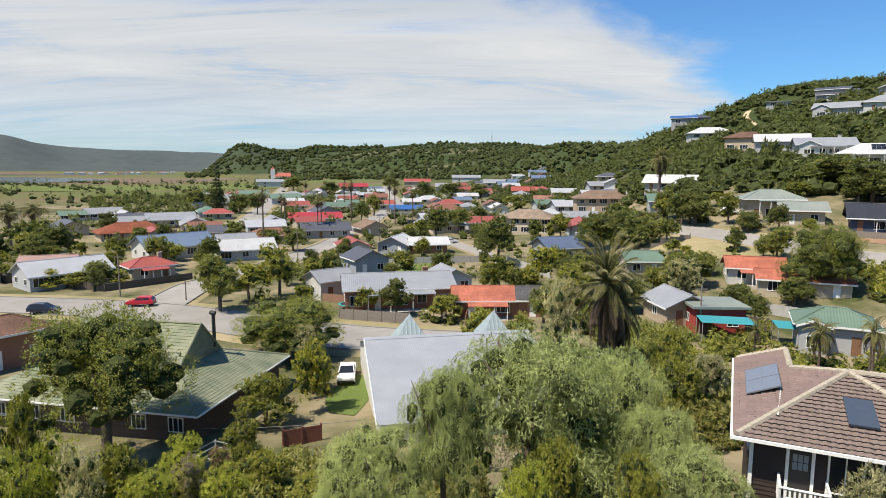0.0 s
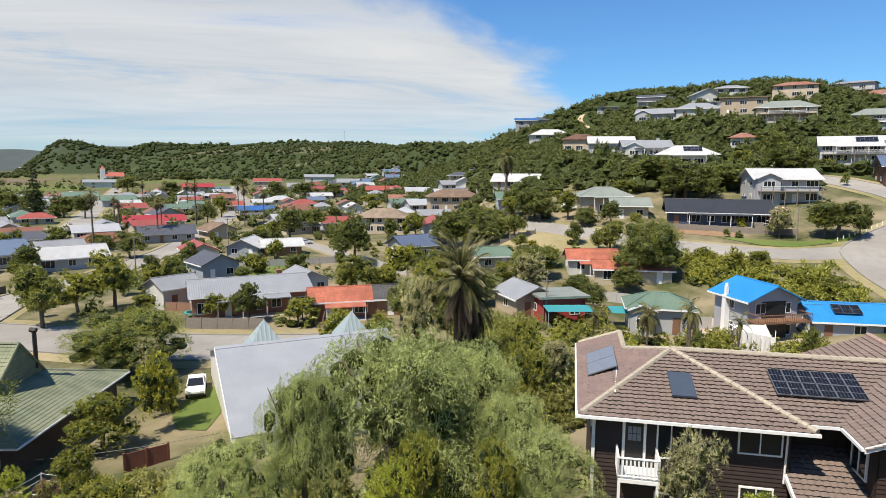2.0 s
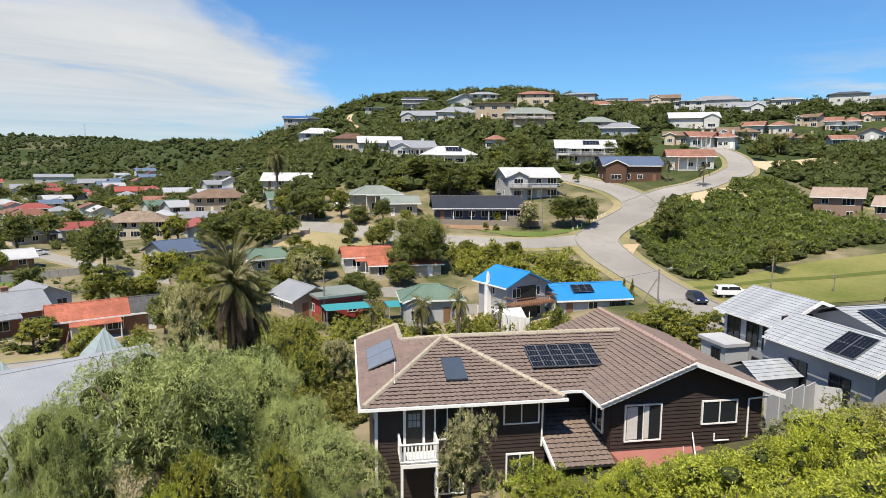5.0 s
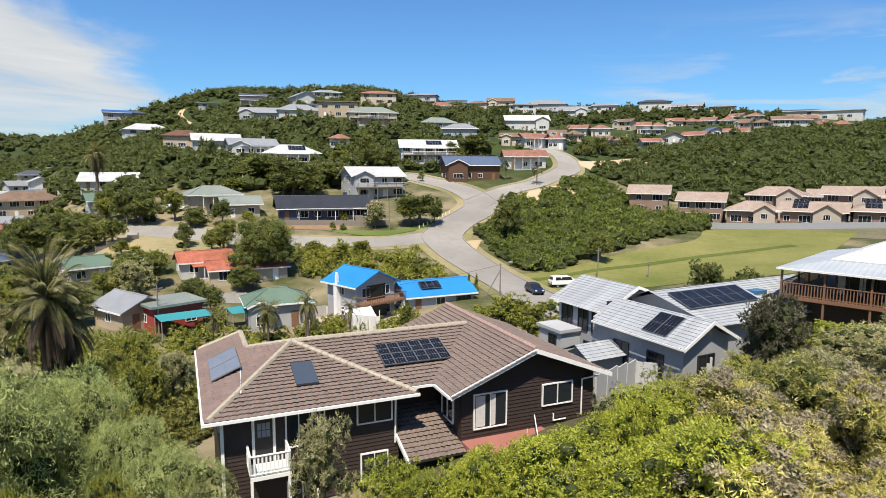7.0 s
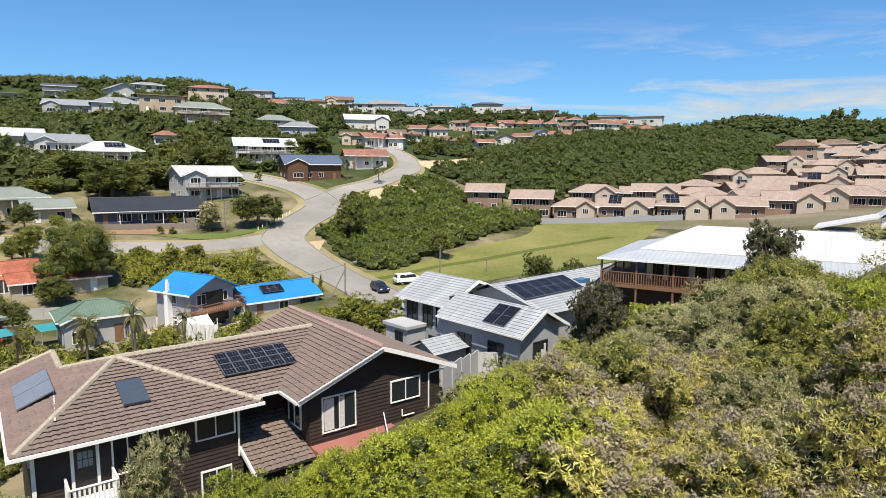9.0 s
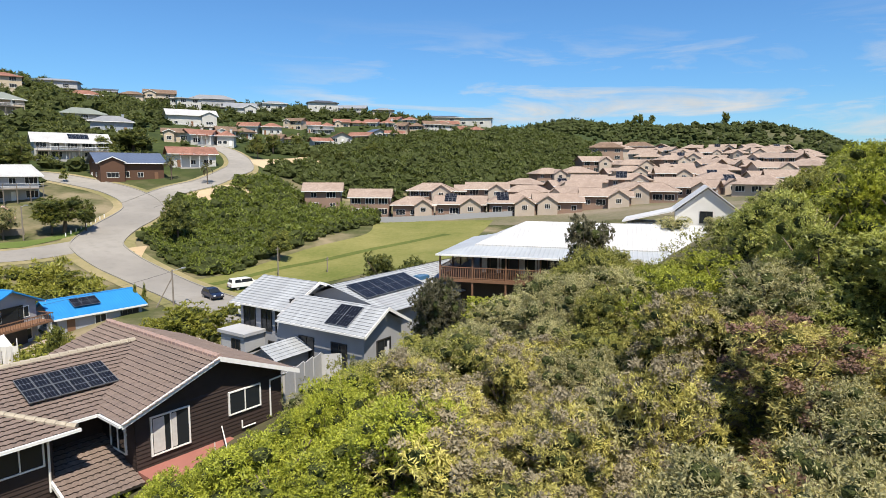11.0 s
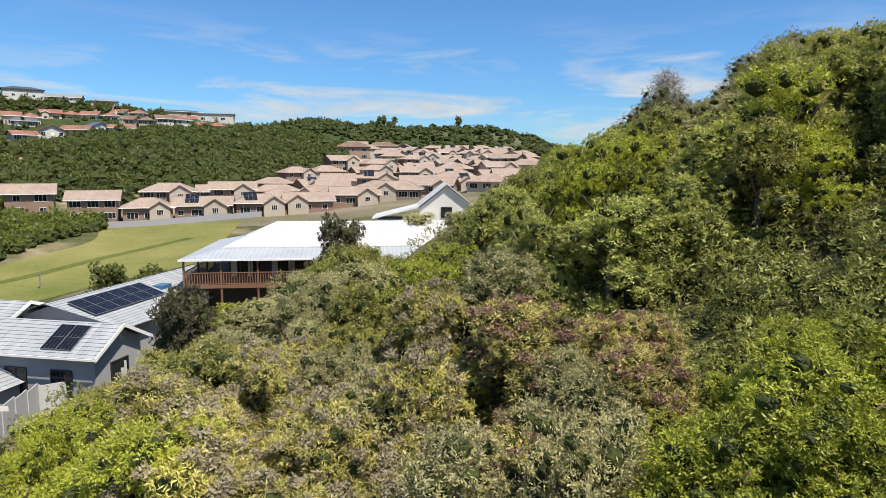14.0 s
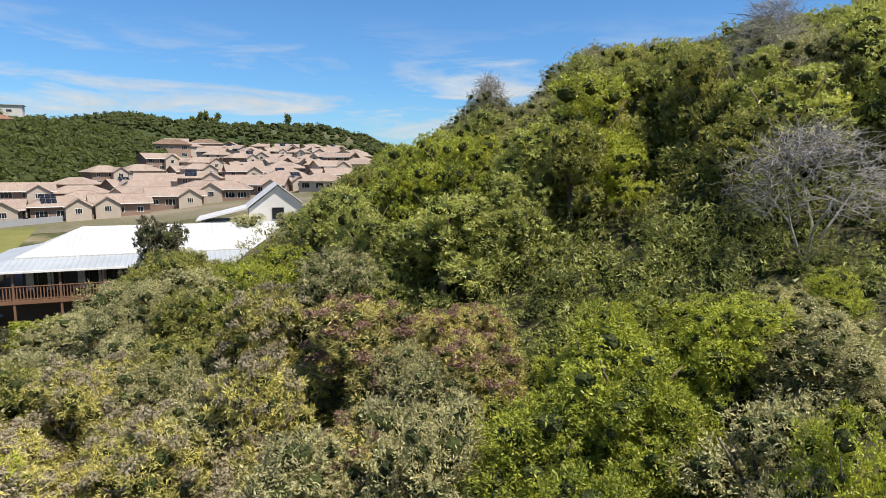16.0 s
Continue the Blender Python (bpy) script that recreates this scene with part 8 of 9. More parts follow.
def church(x, y):
    z = height(x, y)
    ob = thing("church", x, y, z, 20, "far small church with a white tower and red roof", "church")
    part("nave", Shape().box(-11, 16, -6, 6, -2, 7), WHITE, ob)
    part("roof", roof_shape("gable", 27, 12, 6, 0.6), metal_roof((0.45, 0.12, 0.08)), ob, at=pose(2.5, 0, 7))
    part("tower", Shape().box(-18, -11, -3.5, 3.5, -2, 19), WHITE, ob)
    part("spire", Shape().face((-18, -3.5, 19), (-11, -3.5, 19), (-14.5, 0, 24)).face((-11, -3.5, 19), (-11, 3.5, 19), (-14.5, 0, 24)).face((-11, 3.5, 19), (-18, 3.5, 19), (-14.5, 0, 24)).face((-18, 3.5, 19), (-18, -3.5, 19), (-14.5, 0, 24)), metal_roof((0.45, 0.12, 0.08)), ob)


church(-300, 1120)
# ---- banks, bollards, small garden things ----
SOIL = make_grass((0.20, 0.115, 0.07), (0.30, 0.20, 0.125), "reddish_bare_soil")
for a, b, m, lab in (
        ([polar(31.5, 137), polar(35, 136), polar(38.5, 135)], [polar(31.5, 130), polar(35, 129), polar(38.5, 128.5)], SOIL, "bare reddish soil terrace below the dark house"),
        ([polar(20.5, 133), polar(24, 131), polar(28, 128)], [polar(20.5, 119), polar(24, 120), polar(28, 117)], VERGE, "dry sandy plot beside the road"),
        ([polar(49.0, 111), polar(49.6, 116), polar(50.2, 122)], [polar(51.2, 109), polar(51.0, 116), polar(51.6, 124)], SAND, "sandy shoulder of the road"),
        ([polar(18.3, 78), polar(21, 77)], [polar(18.8, 71), polar(21.2, 72)], SAND, "bare sandy garden patch"),
        ([polar(14.5, 43), polar(17.5, 42)], [polar(15, 38), polar(18, 38)], SAND, "bare sandy garden path"),
        ([polar(-12.5, 41), polar(-9, 40)], [polar(-12.5, 37.5), polar(-9, 37)], SAND, "bare sandy garden patch")):
    between("bank", a, b, 0.07, m, lab, "bank")


def bollards():
    me = Shape().rod((0, 0, -0.3), (0, 0, 0.75), 0.10, 0.09, 7).mesh("bollard", WHITE)
    a, b = Vector((107.8, 95.3)), Vector((93.4, 91.0))
    for i in range(9):
        p = a.lerp(b, i / 8)
        ob = new("bollard", me)
        ob.matrix_basis = pose(p.x, p.y, height(p.x, p.y))
        tagged(ob, "short white timber bollard beside the lawn", "bollard", "bollards along the lawn")


bollards()


def trampoline(x, y):
    ob = thing("trampoline", x, y, height(x, y), 0, "round garden trampoline with turquoise edge pad", "trampoline")
    pad = Shape()
    for i in range(20):
        a, b = 6.2832 * i / 20, 6.2832 * (i + 1) / 20
        pad.slab([(1.7 * math.cos(a), 1.7 * math.sin(a), 0.85), (1.7 * math.cos(b), 1.7 * math.sin(b), 0.85), (1.4 * math.cos(b), 1.4 * math.sin(b), 0.85), (1.4 * math.cos(a), 1.4 * math.sin(a), 0.85)][::-1], 0.06)
    part("edge_pad", pad, plain((0.02, 0.30, 0.32), "turquoise_pad", 0.6), ob)
    part("jump_mat", Shape().rod((0, 0, 0.78), (0, 0, 0.80), 1.4, None, 20), BLACK, ob)
    for i in range(5):
        a = 6.2832 * i / 5
        part("leg", Shape().rod((1.55 * math.cos(a), 1.55 * math.sin(a), -0.2), (1.55 * math.cos(a), 1.55 * math.sin(a), 0.8), 0.04), PVLINE, ob)


trampoline(-14.6, 91.0)
panel_fence(polar(-15.5, 45.0), polar(-12.0, 45.5), 1.3, plain((0.20, 0.075, 0.05), "red_brown_fence", 0.85, vary=0.3), "red-brown timber screen fence in the garden", 1.2, "timber_fence")
panel_fence(polar(33, 138.5), polar(40.5, 138.5), 1.1, OLDWOOD, "weathered stoep fence before the dark house", 1.8, "timber_fence")
panel_fence(polar(33, 82), polar(37, 84), 1.6, None, "pale garden wall beside the green-roofed house")
panel_fence(polar(24, 86), polar(28, 85), 1.5, DARKFENCE, "dark timber garden fence", 2.0, "timber_fence")
panel_fence(polar(27, 94), polar(33, 92), 1.5, None, "pale precast garden wall")
panel_fence(polar(62.5, 201), polar(70, 222), 1.4, GREY, "grey fence along the townhouse road", 2.4, "estate_fence")


def far_shore():
    """The small houses of the settlement across the estuary."""
    rng = random.Random(12)
    for i in range(26):
        b, r = rng.uniform(-33, -18), rng.uniform(2560, 2760)
        x, y = polar(b, r)
        w = rng.uniform(12, 24)
        house(x, y, height(x, y), -b + rng.uniform(-20, 20), w, 10, rng.uniform(3, 6), 3.0, rng.choice(("gable", "hip")), metal_roof(rng.choice(((0.40, 0.40, 0.40), (0.22, 0.10, 0.07), (0.25, 0.26, 0.28))), "X"),
              paint((0.58, 0.58, 0.55)), "white house in the settlement across the estuary", seed=i, front=False)


far_shore()
# ---- plants ----
DARK = leafy((0.040, 0.060, 0.016), (0.165, 0.200, 0.052))
MID = leafy((0.055, 0.080, 0.018), (0.225, 0.265, 0.066))
LIGHT = leafy((0.070, 0.098, 0.015), (0.245, 0.275, 0.055))
YELLOW = leafy((0.09, 0.115, 0.016), (0.33, 0.36, 0.055))
OLIVE = leafy((0.075, 0.092, 0.044), (0.40, 0.43, 0.23))
PEPPER = leafy((0.062, 0.094, 0.030), (0.40, 0.51, 0.205))
LIME = leafy((0.042, 0.068, 0.012), (0.35, 0.43, 0.062))
PALM = leafy((0.040, 0.050, 0.018), (0.170, 0.180, 0.070))
DRYFROND = leafy((0.035, 0.030, 0.022), (0.105, 0.090, 0.065))
FLOWER = leafy((0.095, 0.095, 0.065), (0.235, 0.235, 0.155), thin=0.1)
RUST = leafy((0.075, 0.052, 0.038), (0.165, 0.115, 0.085), thin=0.1)
GREYTWIG = plain((0.30, 0.28, 0.26), "dead_grey_twigs", 0.95, vary=0.3)

HILL = leafy((0.034, 0.052, 0.014), (0.105, 0.135, 0.036), each=0.16)
FARGREEN = leafy((0.030, 0.044, 0.016), (0.085, 0.108, 0.038), each=0.16)
GRAND = leafy((0.055, 0.080, 0.017), (0.205, 0.250, 0.055))
DUSKY = leafy((0.046, 0.058, 0.026), (0.44, 0.47, 0.25))
STRAW = leafy((0.050, 0.066, 0.020), (0.52, 0.54, 0.18))
WISPY = leafy((0.042, 0.050, 0.026), (0.28, 0.30, 0.17))
DEEP = leafy((0.045, 0.062, 0.018), (0.34, 0.38, 0.105))
SLOPE = leafy((0.054, 0.078, 0.024), (0.38, 0.455, 0.135))
PROTO = {}


def proto(key, seed, w, h, leaves, size, material, trunk=True, n=14, base=0.3, name="tree", label="", category="tree", core=0.52, slim=0.6, droop=0.0, flat=1.0, flowers=None, fill=0.28, lump=0.30, strands=0, kite=False):
    """A plant to be copied: an Empty with trunk and crown (and flower heads), kept far below the ground."""
    rng = np.random.default_rng(seed)
    ob = thing(name, 0, 0, -500, 0, label, category)
    bl = masses(rng, n, w, h, h * base, flat, lump)
    if trunk:
        part("trunk", trunk_shape(rng, h * 0.85, max(0.06, w * 0.028), 5, w * 0.3), BARK, ob, "rough brown trunk and limbs", smooth=True)
    leafage = leaf_cloud(rng, bl, leaves, size, slim, fill, droop=droop, kite=kite)
    if strands:
        leafage = np.concatenate([weeping(rng, bl, strands, size), leafage])
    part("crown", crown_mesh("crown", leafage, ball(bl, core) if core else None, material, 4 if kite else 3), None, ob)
    if flowers:
        mat, count, fs = flowers
        heads = leaf_cloud(rng, bl, count, 0.1, fill=0.06, tuft=1)[::3]
        heads = heads[np.argsort(-heads[:, 2])][: int(count * 0.75)]
        blobs = [(x, y, z + fs * 0.45, fs * 0.5, fs * 0.5, fs * 0.36) for x, y, z in heads]
        fl = part("blossom", crown_mesh("blossom", leaf_cloud(rng, blobs, len(blobs) * 120, fs * 0.11, 0.8, 0.7, tuft=1), None, mat), None, ob, "fluffy brownish flower heads")
        fl["kind"] = "stuff"
    PROTO.setdefault(key, []).append((ob, w, h))
    return ob


def plant(key, x, y, w, h, i=0, label="", z=None, sink=0.15):
    """A copy of a prototype, scaled to width w and height h."""
    ob, pw, ph = PROTO[key][i % len(PROTO[key])]
    z = height(x, y) if z is None else z
    c = copy_thing(ob, pose(x, y, z - sink, 0, 0, (i * 137.5) % 360))
    c.scale = (w / pw, w / pw, h / ph)
    if label:
        c["label"] = label
    return c


for s in range(3):
    proto("round", 10 + s, 6, 6, 8000, 0.135, DARK, label="dense dark green garden tree", n=22, base=0.16, lump=0.24, core=0.62)
    proto("broad", 20 + s, 7, 6, 8000, 0.145, MID, label="spreading mid-green garden tree", n=22, base=0.26, lump=0.22, core=0.60)
    proto("light", 30 + s, 5, 5, 7000, 0.11, LIGHT, label="light green garden tree", n=20, base=0.18, lump=0.22, core=0.58)
    proto("yellow", 40 + s, 4, 4, 5200, 0.098, YELLOW, trunk=False, label="yellow-green rounded garden shrub", category="shrub", name="shrub", n=16, base=0.0, lump=0.24, core=0.6)
    proto("bush", 50 + s, 3, 2.6, 4200, 0.08, MID, trunk=False, label="rounded green garden shrub", category="shrub", name="shrub", n=12, base=0.0, lump=0.26, core=0.6)
    proto("olive", 60 + s, 4, 4, 9000, 0.080, OLIVE, label="grey-green shrubby small tree", n=26, base=0.10, slim=0.4, core=0.45, lump=0.18)
    proto("far", 70 + s, 6, 5.5, 1100, 0.36, DARK, label="dark green tree in the distance", n=9, base=0.1, core=0.72)
    proto("farlight", 80 + s, 5, 4.5, 900, 0.34, LIGHT, label="light green tree in the distance", n=8, base=0.1, core=0.72)
    # on the slope: further up, then close to the camera
    proto("wild", 100 + s, 5, 5.5, 14000, 0.072, SLOPE, label="wild olive-green thicket tree on the slope", name="thicket_tree", n=26, base=0.08, core=0.52, lump=0.19)
    proto("dark", 105 + s, 5, 5.5, 14000, 0.07, DEEP, label="dark green thicket tree on the slope", name="thicket_tree", n=26, base=0.08, core=0.52, lump=0.19)
    proto("dusk", 110 + s, 5, 5.5, 15000, 0.066, OLIVE, label="grey-green thicket tree on the slope", name="thicket_tree", n=28, base=0.08, core=0.5, slim=0.42, lump=0.18)
    proto("lime", 115 + s, 5, 5.5, 14000, 0.068, LIME, label="bright green thicket tree on the slope", name="thicket_tree", n=28, base=0.08, core=0.52, lump=0.18)
    proto("wispy", 180 + s, 5, 5.5, 11000, 0.085, WISPY, label="wind-bent wispy grey-green tree on the crest", name="thicket_tree", n=34, base=0.10, core=0.42, slim=0.20, lump=0.15, fill=0.45)
for s in range(2):
    proto("grand", 150 + s, 11, 9, 46000, 0.074, GRAND, label="dense spreading dark green tree", n=64, base=0.3, core=0.55, lump=0.16)
    proto("fine", 155 + s, 5, 4.5, 11000, 0.084, LIGHT, label="leafy light green garden tree", n=30, base=0.10, core=0.5, lump=0.18)
    proto("near", 90 + s, 4.5, 5, 27000, 0.05, LIME, label="dense bright green bush on the slope", category="bush", name="bush", n=46, base=0.04, core=0.42, lump=0.14, kite=True)
    proto("nearwild", 95 + s, 4.5, 5, 21000, 0.058, DUSKY, label="grey-green leafy bush on the slope", category="bush", name="bush", n=40, base=0.05, core=0.5, lump=0.15, slim=0.5, kite=True)
    proto("flower", 120 + s, 4, 4.4, 24000, 0.066, STRAW, label="tall shrub with slim yellow-green leaves and fluffy brownish flower heads", category="shrub", name="shrub", n=44, base=0.02, core=0.48, slim=0.34, flowers=(FLOWER, 120, 0.42), lump=0.14, kite=True)
proto("flowering", 160, 5, 5, 5460, 0.118, leafy((0.09, 0.10, 0.05), (0.24, 0.25, 0.14)), label="shrubby tree covered in white and pink blossom", n=26, base=0.06, core=0.6, lump=0.2, flowers=(leafy((0.45, 0.36, 0.35), (0.68, 0.60, 0.58), thin=0.1), 230, 0.34))
proto("dusky", 170, 5, 5.5, 9000, 0.105, leafy((0.030, 0.036, 0.022), (0.125, 0.135, 0.085)), label="dark grey-leaved thicket tree beside a house", n=30, base=0.05, core=0.5, lump=0.17)
proto("dome", 171, 11, 9, 46000, 0.08, GRAND, label="large dense round dark green tree", n=64, base=0.10, core=0.6, lump=0.18)
proto("rust", 131, 4, 4.4, 24000, 0.066, leafy((0.060, 0.076, 0.024), (0.58, 0.58, 0.21)), label="tall shrub with slim leaves and rust-coloured flower heads", category="shrub", name="shrub", n=44, base=0.02, core=0.48, slim=0.34, flowers=(RUST, 90, 0.42), lump=0.14, kite=True)
proto("pepper", 141, 12, 11, 40000, 0.085, PEPPER, label="large weeping pepper tree with feathery grey-green leaves", n=74, base=0.14, core=0.48, slim=0.32, droop=0.35, fill=0.35, lump=0.12, strands=5200)
proto("pepper", 142, 9, 8, 24000, 0.085, PEPPER, label="weeping pepper tree with feathery grey-green leaves", n=46, base=0.06, core=0.48, slim=0.32, droop=0.35, fill=0.35, lump=0.14, strands=3000)


def frond(rng, length, arch, width, n=22, droop=1.0):
    """One feather leaf, along x, as leaflets: corners."""
    out = []
    for i in range(n):
        t = (i + 1) / n
        x, z = length * (t - 0.18 * t * t * droop), arch * (t - 1.35 * t * t * droop)
        l = width * math.sin(0.25 + 2.7 * t) ** 0.7
        for s in (-1, 1):
            tip = (x + l * 0.45, s * l * 0.85, z - l * (0.25 + 0.3 * rng.random()))
            out += [(x - 0.03, 0, z), (x + l * 0.2, s * l * 0.40, z + 0.02), tip, (x + 0.12, s * l * 0.35, z - 0.03)]
        out += [(x - length / n, -0.03, arch * ((t - 1 / n) - 1.35 * (t - 1 / n) ** 2 * droop)), (x - length / n, 0.03, arch * ((t - 1 / n) - 1.35 * (t - 1 / n) ** 2 * droop)), (x, 0.02, z), (x, -0.02, z)]
    return np.array(out)


def palm(key, seed, h, length, count, trunk_r, width=0.5, skirt=0, label="palm", stiff=1.0, bark=None):
    rng = np.random.default_rng(seed)
    ob = thing("palm", 0, 0, -500, 0, label, "palm tree")
    t = Shape()
    n = 10
    for i in range(n):
        t.rod((0, 0, h * i / n - (0.5 if i == 0 else 0)), (0, 0, h * (i + 1) / n), trunk_r * (1.15 - 0.2 * i / n), trunk_r * (0.95 - 0.2 * i / n), 9)
    part("trunk", t, bark or BARK, ob, "ringed palm trunk")

    def head(k, lo, hi, mat, name, z0):
        vs = []
        for i in range(k):
            f = frond(rng, length * rng.uniform(0.8, 1.1), length * rng.uniform(0.3, 0.5), width, droop=rng.uniform(0.9, 1.25) * stiff)
            m = np.array(pose(0, 0, z0, 0, -rng.uniform(lo, hi), i * 137.5 + rng.uniform(-15, 15)).to_3x3())
            vs.append(f @ m.T + np.array([0, 0, z0]))
        part(name, crown_mesh(name, np.concatenate(vs), None, mat, 4), None, ob)
    head(count, -35, 75, PALM, "crown", h)
    if skirt:
        head(skirt, -80, -30, DRYFROND, "dry_fronds", h - 0.3)
    PROTO.setdefault(key, []).append((ob, length * 2, h + length * 0.4))


palm("date_palm", 1, 11.0, 3.6, 80, 0.34, 0.55, 24, "tall date palm with a round dark crown")
palm("queen_palm", 2, 4.0, 2.2, 16, 0.13, 0.42, 3, "small feathery garden palm")
palm("old_palm", 3, 5.0, 3.0, 70, 0.50, 0.42, 30, "big shaggy palm with hanging dry fronds", 0.65, plain((0.045, 0.038, 0.030), "dark_palm_bark", 0.95, vary=0.4))
palm("thin_palm", 4, 13.0, 2.6, 26, 0.22, 0.4, 22, "tall thin palm with a skirt of dry fronds")


def norfolk_pine(x, y, h):
    rng = np.random.default_rng(7)
    ob = thing("norfolk_pine", x, y, height(x, y), 0, "tall dark tiered pine", "pine tree")
    part("trunk", Shape().rod((0, 0, -0.5), (0, 0, h), 0.35, 0.04, 8), BARK, ob)
    blobs = []
    for i in range(15):
        z = h * (0.10 + 0.88 * i / 15)
        r = 4.2 * (1 - i / 15.5) + 0.3
        for k in range(6):
            a = k * 1.047 + i * 0.4
            blobs.append((math.cos(a) * r * 0.55, math.sin(a) * r * 0.55, z, r * 0.42, r * 0.42, 0.32))
    part("crown", crown_mesh("crown", leaf_cloud(rng, blobs, 6500, 0.32, 0.5), ball(blobs, 0.7), leafy((0.012, 0.028, 0.012), (0.045, 0.070, 0.030))), None, ob)


norfolk_pine(-110.5, 296, 25.5)

# ---- bush that covers the slopes ----
def thicket(name, seed, test, count, size, material, label, leaves=52, leaf=0.55, span=None, core=0.52, lumps=3):
    """Low bush over a tract of land, one mesh. test(bearing, r) says where; span: bearing and distance limits."""
    rng = np.random.default_rng(seed)
    b = rng.uniform(span[0], span[1], count * 3)
    r = np.sqrt(rng.uniform(span[2] ** 2, span[3] ** 2, count * 3))
    x, y = r * np.sin(np.radians(b)), r * np.cos(np.radians(b))
    keep = test(b, r) & free_of(x, y, 1.2 if size < 4 else 2.2)
    x, y, r = x[keep][:count], y[keep][:count], r[keep][:count]
    z = heights(x, y)
    kinds = []
    for k in range(8):
        bl = masses(rng, lumps, 1.0, 0.75, 0.0, 1.0, 0.5 if lumps < 4 else 0.38)
        kinds.append((leaf_cloud(rng, bl, leaves, leaf / size, tuft=2, out=0.7, fill=0.15), crumpled(rng, core * 0.98, core * 0.72)))
    s = size * np.clip(np.exp(rng.normal(size=len(x)) * 0.34) * 0.9, 0.5, 1.45)
    a = rng.random(len(x)) * 6.283
    lv, cv, cf, n = [], [], [], 0
    which = rng.integers(0, 8, len(x))
    for k in range(8):
        idx = np.where(which == k)[0]
        for src, dst in ((kinds[k][0], lv), (kinds[k][1][0], cv)):
            c, sn = np.cos(a[idx])[:, None], np.sin(a[idx])[:, None]
            px = (src[None, :, 0] * c - src[None, :, 1] * sn) * s[idx][:, None] + x[idx][:, None]
            py = (src[None, :, 0] * sn + src[None, :, 1] * c) * s[idx][:, None] + y[idx][:, None]
            pz = src[None, :, 2] * s[idx][:, None] * rng.uniform(0.75, 1.15, len(idx))[:, None] + z[idx][:, None] - 0.2
            dst.append(np.stack([px, py, pz], -1).reshape(-1, 3))
        m = len(kinds[k][1][0])
        f = kinds[k][1][1][None] + (np.arange(len(idx)) * m)[:, None, None] + n
        cf.append(f.reshape(-1, 3))
        n += m * len(idx)
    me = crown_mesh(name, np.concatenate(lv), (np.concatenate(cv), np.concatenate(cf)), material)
    return tagged(new(name, me), label, "bush", kind="stuff")


thicket("hillside_bush", 1, lambda b, r: r > np.interp(b, [6, 12, 18, 24, 34, 44, 50], [330, 250, 180, 165, 158, 168, 200]), 4600, 4.8, HILL, "dense green coastal bush over the hill", leaves=120, leaf=0.46, lumps=4, core=0.80, span=(4, 52, 150, 470))
thicket("hillside_bush", 2, lambda b, r: r > np.interp(b, [50, 56, 60, 70], [245, 300, 330, 360]), 1100, 4.2, HILL, "dense green bush between the houses on the ridge", leaves=120, leaf=0.46, lumps=4, core=0.80, span=(50, 76, 240, 460))
thicket("valley_bush", 3, lambda b, r: (r > np.interp(b, [49, 53, 58, 62, 66, 70, 72], [128, 112, 112, 124, 136, 152, 158])) & (r < np.interp(b, [49, 53, 57, 62, 66, 72], [148, 160, 172, 188, 178, 160])), 1500, 3.3, leafy((0.036, 0.062, 0.012), (0.135, 0.185, 0.036), each=0.2), "thick bright green bush above the field", leaves=150, leaf=0.28, span=(49, 71, 108, 190), core=0.76)
thicket("green_hill_bush", 4, lambda b, r: (r > np.interp(b, [60, 66, 72, 80, 88, 93], [205, 192, 186, 205, 245, 300])) & (r < np.interp(b, [60, 66, 73, 80, 88, 93], [250, 262, 300, 345, 360, 340])), 2600, 4.4, leafy((0.032, 0.052, 0.014), (0.098, 0.132, 0.034), each=0.16), "dense green coastal bush over a rounded hill", leaves=120, leaf=0.44, lumps=4, core=0.80, span=(60, 93, 180, 365))
thicket("plateau_bush", 5, lambda b, r: np.ones(len(b), bool), 1500, 7.0, FARGREEN, "dark bush on the far plateau", leaves=30, leaf=0.8, span=(72, 112, 450, 900), core=0.85)
thicket("far_bush", 6, lambda b, r: r > np.interp(b, [-16, 0, 8, 14], [1100, 760, 560, 420]), 3600, 7.0, FARGREEN, "dark bush on far hills", leaves=24, leaf=1.1, span=(-16, 20, 420, 1700), core=0.88)
thicket("far_bush", 19, lambda b, r: np.ones(len(b), bool), 900, 11.0, FARGREEN, "dark bush on the hills beyond the town", leaves=24, leaf=1.6, span=(-23, -6, 1650, 2350), core=0.88)
thicket("marsh_bush", 7, lambda b, r: np.sin(r / 60 + b) > 0.1, 420, 6.0, leafy((0.03, 0.045, 0.015), (0.09, 0.11, 0.04)), "low scrub on the marsh", leaves=30, leaf=0.8, span=(-40, -17, 380, 1200))
thicket("road_bush", 8, lambda b, r: (r > np.interp(b, [30, 36, 44, 48], [103, 101, 98, 97])) & (r < np.interp(b, [30, 36, 44, 48], [112, 112, 110, 106])), 190, 2.6, LIGHT, "light green shrubs on the bank below the road", leaves=160, leaf=0.22, span=(31, 48, 96, 114))
thicket("slope_bush", 9, lambda b, r: (r > 30) & (r < 62), 330, 2.6, leafy((0.05, 0.075, 0.018), (0.19, 0.20, 0.06)), "mixed garden scrub on the slope", leaves=300, leaf=0.17, span=(7, 27, 30, 62), core=0.55)
thicket("slope_bush", 18, lambda b, r: np.ones(len(b), bool), 110, 3.0, MID, "leafy garden scrub round the old palms", leaves=320, leaf=0.16, span=(8, 22, 58, 78), core=0.5)
